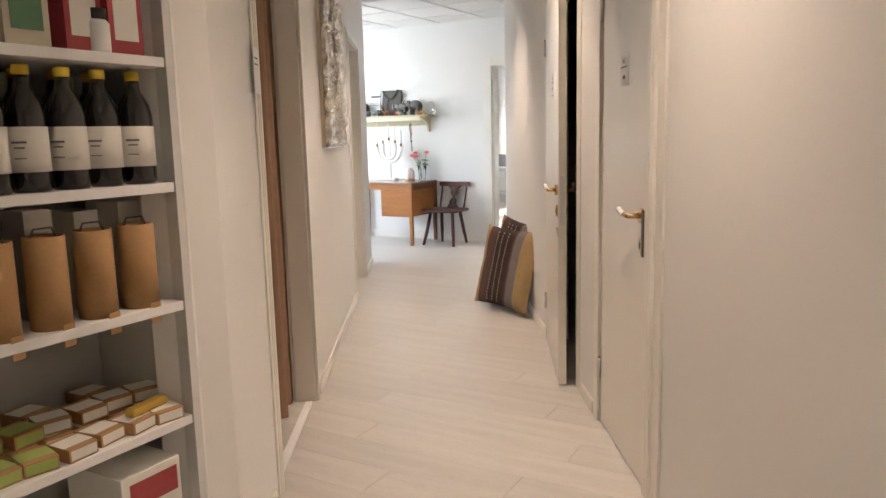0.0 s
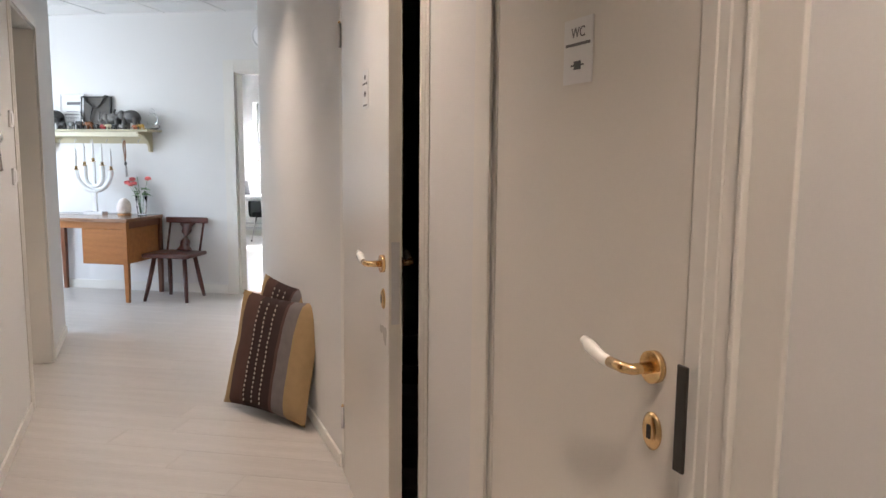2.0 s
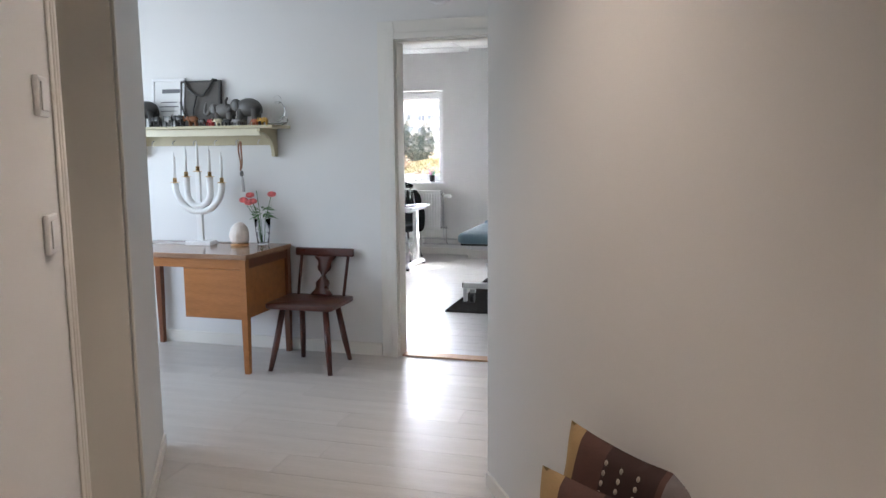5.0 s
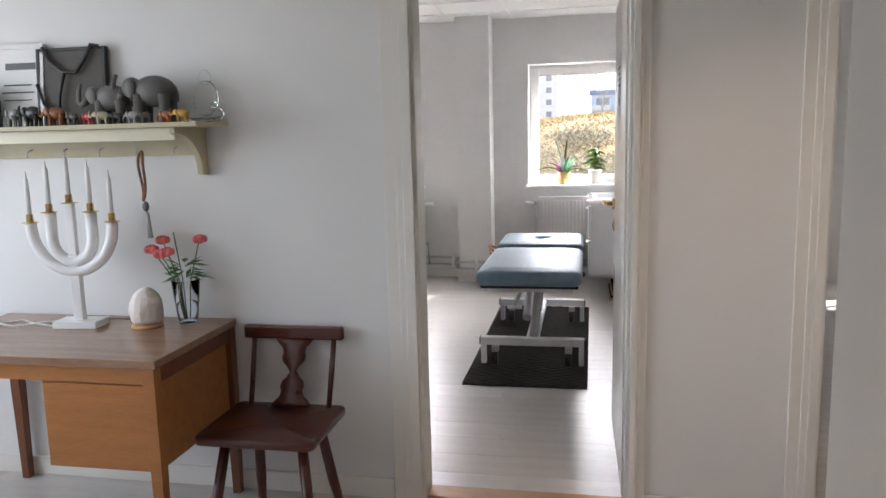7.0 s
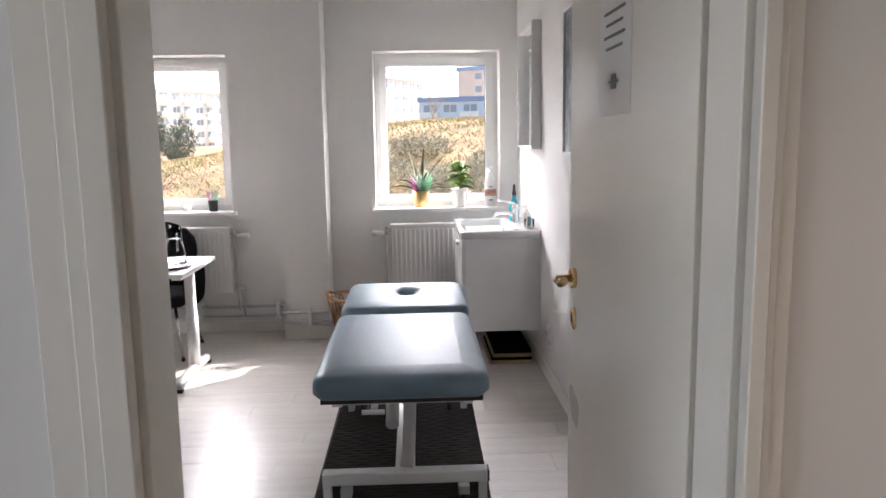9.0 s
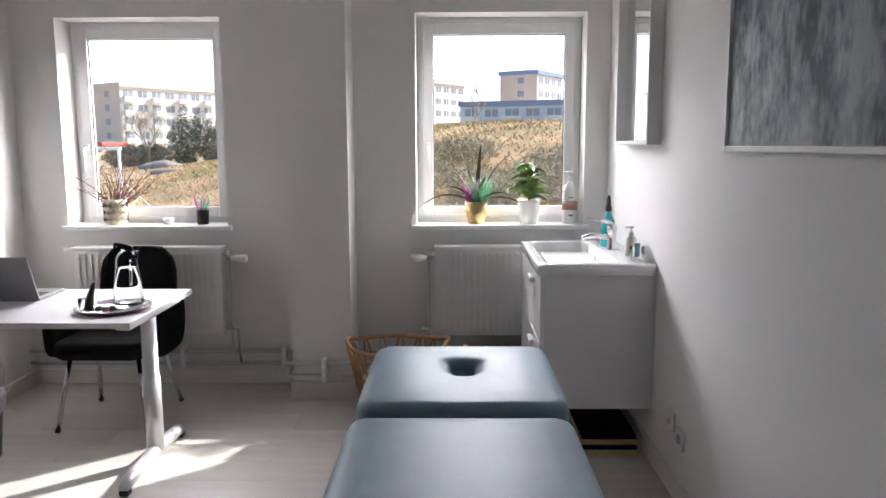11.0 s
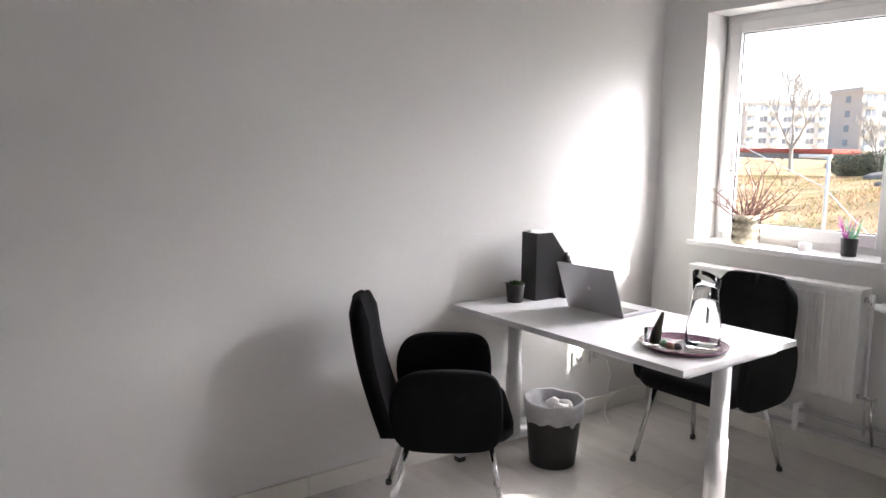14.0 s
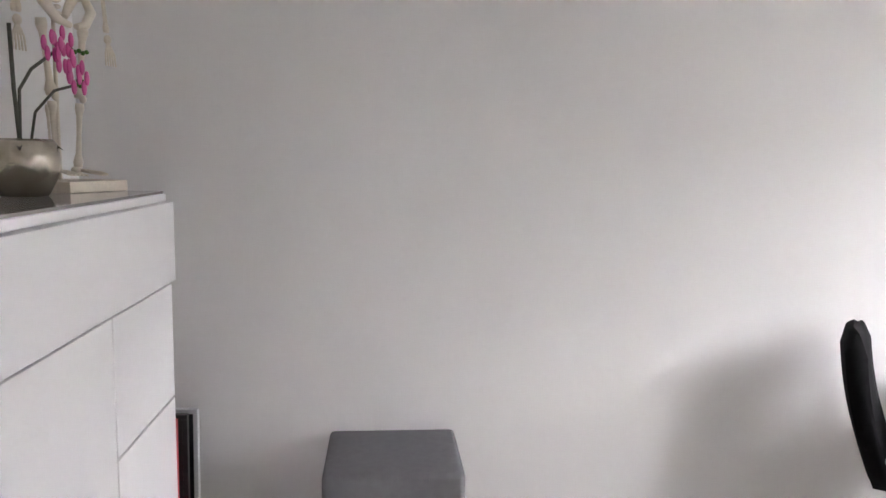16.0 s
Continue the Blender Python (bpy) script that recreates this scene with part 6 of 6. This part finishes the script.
for s in (-1, 1):
    bone((s * 0.05, 0, 0.21), (s * 0.04, 0.005, 0.035), 0.008)
    bone((s * 0.058, 0.008, 0.2), (s * 0.05, 0.01, 0.035), 0.004)
    bone((s * 0.075, 0, 0.42), (s * 0.05, 0, 0.225), 0.0095)
    blob(bm, (s * 0.05, -0.012, 0.222), (0.011, 0.008, 0.012), 8, 6)
    blob(bm, (s * 0.042, 0.012, 0.026), (0.012, 0.018, 0.012), 8, 6)
    for k in range(5):
        tube(bm, [(s * 0.042, -0.005, 0.026), (s * (0.03 + 0.009 * k), -0.05, 0.02), (s * (0.028 + 0.01 * k), -0.085 + 0.004 * k, 0.015)], [0.005, 0.0035, 0.003], 6)
    tube(bm, [(s * 0.02, 0.01, 0.44), (s * 0.06, 0.015, 0.5), (s * 0.085, 0.0, 0.5), (s * 0.085, -0.02, 0.46), (s * 0.05, -0.03, 0.42), (s * 0.01, -0.035, 0.41)], [0.01, 0.016, 0.012, 0.014, 0.012, 0.008], 8)
    bone((s * 0.14, 0, 0.75), (s * 0.15, 0, 0.57), 0.007)
    bone((s * 0.15, 0, 0.56), (s * 0.155, -0.01, 0.42), 0.005)
    bone((s * 0.158, 0, 0.56), (s * 0.165, -0.005, 0.42), 0.004)
    blob(bm, (s * 0.16, -0.01, 0.40), (0.014, 0.008, 0.014), 8, 6)
    for k in range(5):
        tube(bm, [(s * 0.16, -0.01, 0.395), (s * (0.145 + 0.009 * k), -0.014, 0.36), (s * (0.143 + 0.01 * k), -0.016, 0.325)], [0.0035, 0.003, 0.0022], 6)
    tube(bm, [(s * 0.02, 0, 0.76), (s * 0.08, -0.03, 0.765), (s * 0.14, -0.005, 0.76)], 0.005, 6)
    for k in range(9):
        z, w = 0.74 - 0.02 * k, 0.06 + 0.022 * math.sin(k / 8 * math.pi)
        tube(bm, [(0, 0.02, z), (s * w * 0.8, 0.02, z + 0.004), (s * w, -0.02, z - 0.008), (s * w * 0.55, -0.05, z - 0.02), (s * 0.008, -0.055, z - 0.016)], 0.0035, 6)
for k in range(22):
    blob(bm, (0, 0.018, 0.43 + 0.0165 * k), (0.012, 0.014, 0.0068), 8, 6)
blob(bm, (0, 0.0, 0.885), (0.045, 0.056, 0.055), 14, 10)
box(bm, -0.026, 0.026, -0.045, 0.01, 0.815, 0.85, bevel=0.008)
tube(bm, [(0, 0.03, 0.0), (0, 0.03, 0.44)], 0.005, 8)
box(bm, -0.11, 0.11, -0.1, 0.09, -0.0302, 0.0, bevel=0.002)
tagged(part("skeleton_model", bm, BONE, m=pose(-5.07, 9.73, CT + 0.0304, 0, 0, 160)), "ivory plastic anatomy skeleton model on a white stand", "anatomy model")
oc = thing("orchid", "pink artificial orchid in a round silver pot", "potted plant", pose(-4.80, 9.735, CT))
PEW = mat("hammered_silver", (0.5, 0.46, 0.38), 0.25, 0.9, var=0.3, scale=16, fine=50, bump=0.9)
part("pot", lathe(B(), [(0.05, 0), (0.054, 0.004), (0.078, 0.05), (0.082, 0.085), (0.074, 0.125), (0.066, 0.135), (0.062, 0.13), (0, 0.115)], 36), PEW, oc, "hammered silver pot")
ORC = mat("orchid_petal", (0.62, 0.09, 0.30), 0.5, var=0.25, scale=25)
OST = mat("orchid_stem", (0.06, 0.06, 0.045), 0.6)
part("stem", tube(B(), [(0.01, 0, 0.12), (0.0, 0.0, 0.25), (-0.02, 0.02, 0.3), (-0.07, 0.05, 0.345), (-0.13, 0.06, 0.36)], 0.004, 8), OST, oc)
part("stem", tube(B(), [(-0.02, 0.01, 0.12), (-0.03, 0.02, 0.2), (-0.07, 0.05, 0.255), (-0.13, 0.08, 0.275)], 0.0035, 8), OST, oc)
part("stem", tube(B(), [(0.01, 0, 0.12), (0.005, -0.01, 0.25), (0.012, -0.01, 0.4)], 0.005, 8), OST, oc)
for a in (20, 110, 200, 290, 340):
    part("leaf", blade(B(), (0, 0, 0.12), radians(a), 0.11, 0.4, 0.02, 0.5, 6), mat("dark_leaf", (0.02, 0.022, 0.018), 0.4) if a == 20 else ALOEG, oc)
for hx, hy, hz in ((-0.06, 0.055, 0.36), (-0.095, 0.065, 0.375), (-0.085, 0.07, 0.335), (-0.105, 0.085, 0.31), (-0.12, 0.09, 0.285)):
    bm = B()
    for k in range(5):
        a = radians(90 + 72 * k)
        c = Vector((hx - 0.02 * math.cos(a) * 0.6, hy + 0.02 * math.cos(a) * 0.8, hz + 0.022 * math.sin(a)))
        blob(bm, c, (0.015, 0.004, 0.019), 8, 6)
    part("flower", bm, ORC, oc)
bm = B()
for k in range(6):
    blob(bm, (-0.13 - 0.012 * k, 0.06 + 0.005 * k, 0.36 + 0.004 * (k % 2)), (0.007, 0.006, 0.006), 8, 6)
    if k < 4:
        blob(bm, (-0.13 - 0.012 * k, 0.08, 0.275 + 0.012 * (k % 2)), (0.006, 0.006, 0.006), 8, 6)
part("buds", bm, LEAFG, oc)

# ---- second room, through its open door ----
rt = thing("cloth_covered_table", "table with white cloth and bamboo legs", "table", pose(-0.1, 12.9, 0))
part("top", boxes((-0.45, 0.45, -0.4, 0.4, 0.70, 0.73), bevel=0.004), WHITE, rt)
part("cloth", boxes((-0.465, 0.465, -0.415, -0.403, 0.45, 0.742), (-0.465, -0.453, -0.402, 0.402, 0.45, 0.742), (-0.452, 0.465, -0.402, 0.415, 0.7315, 0.742), bevel=0.003), PAPER, rt)
for x in (-0.41, 0.41):
    for y in (-0.36, 0.36):
        part("leg", tube(B(), [(x, y, 0), (x, y, 0.2), (x, y, 0.205), (x, y, 0.21), (x, y, 0.70)], [0.02, 0.02, 0.024, 0.02, 0.02], 10), RAT, rt)
part("stretcher", tube(B(), [(-0.41, -0.36, 0.2), (0.41, -0.36, 0.2)], 0.013, 8), RAT, rt)
part("stretcher", tube(B(), [(-0.41, -0.36, 0.22), (-0.41, 0.36, 0.22)], 0.013, 8), RAT, rt)
gp = thing("leafy_plant", "green plant in a white pot on a window sill", "potted plant", pose(0.36, 14.335, SILL))
part("pot", lathe(B(), [(0.05, 0), (0.066, 0.11), (0.06, 0.11), (0, 0.1)], 20), PORCELAIN, gp)
for k in range(18):
    a = k * 2.4
    part("leaf", blade(B(), (0, 0, 0.1 + 0.006 * k), a, 0.1, 0.7, 0.022, 0.5, 5), LEAFG, gp)

# ---- outside ----
GRASS = mat("dry_grass_ground", (0.27, 0.22, 0.1), 0.95, var=0.4, scale=0.9, fine=9, second=(0.54, 0.36, 0.2), spread=0.25, bump=0.6)


def land(x, y):
    u = min(max((y - 20) / 14, 0), 1)
    rise = u * u * (3 - 2 * u)
    hill = 2.7 * rise * math.exp(-((x + 0.5) / 11.5) ** 2) * (1 if y < 38 else math.exp(-((y - 38) / 30) ** 2))
    plain = -1.3 + 2.3 * min(max((y - 16) / 45, 0), 1)
    return plain + hill * 0.9 + 0.25 * noise.noise(Vector((x * 0.16, y * 0.16, 0))) * rise


bm = B()
xs_ = [-400, -250, -160, -110, -80] + [-60 + 2.5 * k for k in range(45)] + [60, 80, 110, 160, 250, 400]
ys_ = [14.75, 16, 18] + [20 + 1.5 * k for k in range(34)] + [75, 85, 100, 130, 180, 250, 400, 700]
gv = [[bm.verts.new((x, y, land(x, y))) for x in xs_] for y in ys_]
for j in range(len(ys_) - 1):
    for i in range(len(xs_) - 1):
        bm.faces.new((gv[j][i], gv[j][i + 1], gv[j + 1][i + 1], gv[j + 1][i])).smooth = True
tagged(part("ground", bm, GRASS), "dry yellow-brown grassy slope outside", "ground", kind="structure")
STRAW = mat("dry_grass_blades", (0.56, 0.37, 0.2), 0.9, var=0.3, scale=2, island=True)
OLIVE = mat("olive_grass_blades", (0.36, 0.31, 0.13), 0.9, var=0.3, scale=2, island=True)
RO = random.Random(5)


def grass(material, n, threshold, label):
    verts, faces = [], []
    for k in range(n):
        x, y = RO.uniform(-26, 10), RO.uniform(19, 46)
        v = noise.noise(Vector((x * 0.45, y * 0.45, 7)))
        if (v < threshold) == (material is STRAW):
            continue
        z, h, a = land(x, y), RO.uniform(0.03, 0.12), RO.uniform(0, math.tau)
        dx, dy = 0.022 * math.cos(a), 0.022 * math.sin(a)
        n0 = len(verts)
        verts += [(x - dx, y - dy, z - 0.02), (x + dx, y + dy, z - 0.02), (x + RO.uniform(-0.14, 0.14), y + RO.uniform(-0.1, 0.14), z + h)]
        faces.append((n0, n0 + 1, n0 + 2))
    me = bpy.data.meshes.new("dry_grass")
    me.from_pydata(verts, [], faces)
    me.materials.append(material)
    tagged(new("dry_grass", me), label, "grass", kind="stuff")


grass(STRAW, 60000, -0.08, "tufts of dry yellow grass on the slope")
grass(OLIVE, 60000, 0.02, "patches of olive green grass on the slope")
ROCK = mat("grey_rock", (0.24, 0.22, 0.2), 0.9, var=0.25, scale=3, fine=18, bump=0.7)
for x, y, r in ((-16.0, 43.0, 0.7), (-14.3, 39.0, 0.4)):
    bm = blob(B(), (0, 0, 0), (r * 1.5, r, r * 0.42), 18, 10)
    for v in bm.verts:
        v.co += noise.noise_vector(v.co * 1.6 + Vector((x, y, 0))) * 0.22 * r
    tagged(part("boulder", bm, ROCK, m=pose(x, y, land(x, y))), "low weathered grey rock in the grass", "rock", "rocks on the slope")
BUSH = mat("brown_green_scrub", (0.33, 0.28, 0.18), 0.9, var=0.3, scale=2, island=True)
EVER = mat("dark_evergreen", (0.06, 0.075, 0.05), 0.9, var=0.4, scale=3, island=True)
BARK = mat("grey_bark", (0.42, 0.38, 0.34), 0.9, var=0.3, scale=4, fine=20, bump=0.4)


def shrub(x, y, r, h, material, label, n=1100):
    verts, faces = [], []
    z0 = land(x, y)
    for k in range(n):
        a, q, v = RO.uniform(0, math.tau), RO.random() ** 0.5, RO.random()
        rr = r * q * (0.6 + 0.5 * math.sin(v * 2.6)) * (0.8 + 0.35 * noise.noise(Vector((math.cos(a) * 2 + x, math.sin(a) * 2, v * 3))))
        p = Vector((x + rr * math.cos(a), y + rr * math.sin(a), z0 + h * v * (0.75 + 0.4 * noise.noise(Vector((x + a, q * 3, 1))))))
        s = RO.uniform(0.025, 0.075)
        d = Vector((RO.uniform(-1, 1), RO.uniform(-1, 1), RO.uniform(-0.6, 1))).normalized()
        e = d.orthogonal().normalized() * s * 0.45
        n0 = len(verts)
        verts += [p - e * 0.7, p + e * 0.7, p + d * s * 2.4]
        faces.append((n0, n0 + 1, n0 + 2))
    me = bpy.data.meshes.new("shrub")
    me.from_pydata(verts, [], faces)
    me.materials.append(material)
    tagged(new("shrub", me), label, "shrub", "shrubs on the slope")


for k in range(46):
    x, y = RO.uniform(-6, 9), RO.uniform(22, 30)
    shrub(x, y, RO.uniform(0.9, 1.6), RO.uniform(0.6, 1.0), BUSH, "low tangled brown-green bush on the slope", 2400)
for x, y, r, h in ((-15.6, 45, 0.9, 2.7), (-14.4, 45.5, 1.1, 2.4), (-17.6, 46, 1.1, 1.3), (-19.2, 46.5, 1.1, 1.2)):
    shrub(x, y, r, h, EVER, "dark evergreen bush on the slope", 5000)


def bare_tree(x, y, height, label, seed, r0=0.12, levels=6):
    rnd = random.Random(seed)
    th = thing("bare_tree", label, "tree", pose(x, y, land(x, y) - 0.1), "bare trees")
    trunk, crown = B(), B()

    def grow(p, d, L, r, lvl):
        q = p + d * L * 0.5 + Vector((rnd.uniform(-1, 1), rnd.uniform(-1, 1), 0)) * L * 0.05
        e = p + d * L
        tube(trunk if lvl == 0 else crown, [p, q, e], [r, r * 0.85, r * 0.66], 7 if lvl < 2 else 4, cap=False)
        if lvl >= levels:
            return
        for k in range(3 if lvl else 4):
            side = Vector((rnd.uniform(-1, 1), rnd.uniform(-1, 1), rnd.uniform(-0.2, 0.5)))
            nd = (d * 1.0 + side * (0.7 if lvl else 0.95) + Vector((0, 0, 0.18))).normalized()
            grow(e if k < 2 else p.lerp(e, rnd.uniform(0.55, 0.9)), nd, L * rnd.uniform(0.6, 0.82), r * 0.6, lvl + 1)
    grow(Vector((0, 0, 0)), Vector((0.02, 0, 1)), height * 0.2, r0, 0)
    part("trunk", trunk, BARK, th)
    part("crown", crown, BARK, th, "bare leafless branches")


bare_tree(-24.2, 50.5, 10.5, "tall bare leafless tree outside the window", 3)
bare_tree(-17.6, 45.5, 5.0, "slender pale bare birch on the slope", 8, 0.07)
bare_tree(-36, 62, 8.5, "bare leafless tree further off", 12)
bare_tree(-1.5, 60, 6.0, "thin bare tree before a long building", 15, 0.07, 5)
bare_tree(12, 62, 5.5, "thin bare tree before a long building", 19, 0.07, 5)

pl = thing("clothes_pole", "white metal clothesline pole with cross arm", "pole", pose(-9.8, 25.0, 0))
part("post", tube(B(), [(0, 0, land(-9.8, 25.0) - 0.1), (0, 0, 1.4)], 0.035, 10), WHITE, pl)
part("cross_arm", tube(B(), [(-0.62, 0.1, 1.38), (0.05, 0, 1.38)], 0.035, 10), WHITE, pl)
tagged(part("clothesline", tube(B(), [(-13.2, 25.5, 2.15), (-10.8, 25.05, 1.2), (-9.82, 24.95, 0.8), (-9.13, 24.9, 0.17), (-8.4, 24.8, land(-8.4, 24.8))], 0.012, 6), WHITE), "slack white line across the slope", "line")
low = thing("low_shed", "long low shed with a red roof in the distance", "shed")
part("wall", boxes((-62, -31.5, 70, 74, 0.6, 1.5)), mat("grey_shed_wall", (0.3, 0.3, 0.31), 0.8, var=0.1), low)
part("roof", boxes((-62.3, -31.2, 69.6, 74.4, 1.501, 1.85), bevel=0.05), mat("red_roof", (0.42, 0.08, 0.06), 0.7, var=0.2), low)
HAZE = mat("pale_hazy_sky", (0.95, 0.965, 1.0), 1.0, var=0.0, emit=1.0)
tagged(part("backdrop", boxes((-1500, 1500, 690, 691, -60, 420)), HAZE), "pale hazy white spring sky", "sky", kind="structure")

CONC = mat("pale_concrete_panel", (0.66, 0.58, 0.53), 0.85, var=0.08, scale=0.4, fine=3)
WHITEB = mat("white_render", (0.8, 0.78, 0.74), 0.8, var=0.05, scale=0.4, fine=3)
PALEB = mat("pale_blue_grey_panel", (0.6, 0.66, 0.74), 0.8, var=0.06, scale=0.4, fine=3)
ROOFB = mat("blue_roof_sheet", (0.24, 0.31, 0.47), 0.6, var=0.1)
PANEB = mat("dark_window_glass", (0.30, 0.32, 0.36), 0.4)


def block(label, m, wide, deep, storeys, bays, front, gable, roof, base=0.0, balcony=True, gable_bays=2):
    """A slab block: its front looks along -y, from x = 0 to wide."""
    th = thing("apartment_building", label, "building", m, "apartment blocks")
    h = storeys * 2.8
    part("wall", boxes((0, wide, 0.002, deep, -6, h)), front, th)
    part("gable_wall", boxes((-0.25, -0.002, 0, deep, -6, h + 0.02)), gable, th)
    part("roof", boxes((-0.5, wide + 0.4, -0.4, deep + 0.4, h + 0.021, h + 0.9)), roof, th)
    for s in range(storeys):
        for b in range(bays):
            x0 = wide / bays * (b + 0.18)
            x1 = wide / bays * (b + 0.82)
            z = s * 2.8 + 0.9
            w = part("window", boxes((x0, x1, -0.06, 0.0, z, z + 1.35)), PANEB, th)
            part("mullion", boxes(((x0 + x1) / 2 - 0.06, (x0 + x1) / 2 + 0.06, -0.12, -0.062, z, z + 1.35)), WHITEB, w)
            if balcony and b % 2 == 0:
                part("balcony", boxes((wide / bays * (b + 0.05), wide / bays * (b + 0.95), -1.2, -0.13, z - 0.95, z + 0.05)), WHITEB, th)
        for b in range(gable_bays):
            y0 = deep / gable_bays * (b + 0.35)
            part("window", boxes((-0.31, -0.251, y0, y0 + 1.5, s * 2.8 + 0.9, s * 2.8 + 2.2)), PANEB, th)
    return th


BRICKB = mat("beige_gable_panel", (0.68, 0.53, 0.44), 0.85, var=0.08, scale=0.4, fine=3)
block("grey and white balcony apartment block, six storeys", pose(-69.6, 160, -3.4, 0, 0, 58), 40, 10, 6, 12, WHITEB, CONC, CONC, gable_bays=1)
block("white balcony apartment block behind bare trees", pose(-112, 190, -2.4, 0, 0, 58), 26, 10, 6, 8, WHITEB, CONC, CONC)
block("tall beige and white apartment tower, blue roof edge", pose(15.3, 172, 2.6, 0, 0, 60), 14.3, 8.8, 5, 4, WHITEB, BRICKB, ROOFB, balcony=False, gable_bays=1)
block("long pale blue apartment block with a blue roof", pose(-1.3, 150, 0.2, 0, 0, -18), 62, 12, 3, 16, PALEB, PALEB, ROOFB)
block("white apartment block with balconies, partly hidden", pose(-9, 185, 2.0, 0, 0, 58), 17, 9, 5, 5, WHITEB, WHITEB, CONC, balcony=False)

# ---- floor planks, last ----
me = bpy.data.meshes.new("plank")
PL, PW, PH = 1.29, 0.1893, 0.003
bm = boxes((0, PL, 0, PW, -PH, 0))
for v in bm.verts:
    if v.co.z > -0.001:
        v.co.x += 0.0005 if v.co.x < 0.1 else -0.0005
        v.co.y += 0.0005 if v.co.y < 0.1 else -0.0005
me = mesh_of("plank", bm, PLANK)


def inside(x, y):
    w, s = x * 0.8526 + y * 0.5225, -x * 0.5225 + y * 0.8526
    if y > 9.5:
        return -5.7 < x < -2.0 or (-2.1 < x < 1.8)
    if s < 8.4:
        return 0.2 < w < 2.3 or -1.25 < x < 0.2 and 1.1 < y < 2.9 or (s > 7.3 and w > 2.0 and x < 0.9)
    return -6.6 < x < 0.9


RK = random.Random(9)
near, rest_v, rest_f = 0, [], []
for j in range(80):
    y = 0.4 + 0.19 * j
    if y > 14.1:
        break
    x = -7.6 + RK.uniform(0, 1.2)
    while x < 3:
        if any(inside(x + dx, y + 0.09) for dx in (0.0, 0.33, 0.65, 0.97, 1.29)):
            keep = not (x > -2.2 and y > 9.4) and near < 300
            if keep:
                near += 1
                ob = new("plank", me)
                ob.location = (x, y, 0)
                ob.parent = floor
            else:
                n0 = len(rest_v)
                rest_v += [(x + a, y + b, c) for a in (0.001, PL - 0.001) for b in (0.001, PW - 0.001) for c in (-PH, 0)]
                rest_f += [tuple(n0 + i for i in q) for q in ((1, 5, 7, 3), (0, 1, 3, 2), (4, 6, 7, 5), (0, 4, 5, 1), (2, 3, 7, 6))]
        x += PL + 0.001
if rest_v:
    rm = bpy.data.meshes.new("planks_beyond")
    rm.from_pydata(rest_v, [], rest_f)
    rm.materials.append(PLANK)
    ob = tagged(new("planks_beyond", rm), kind="stuff")
    ob.parent = floor
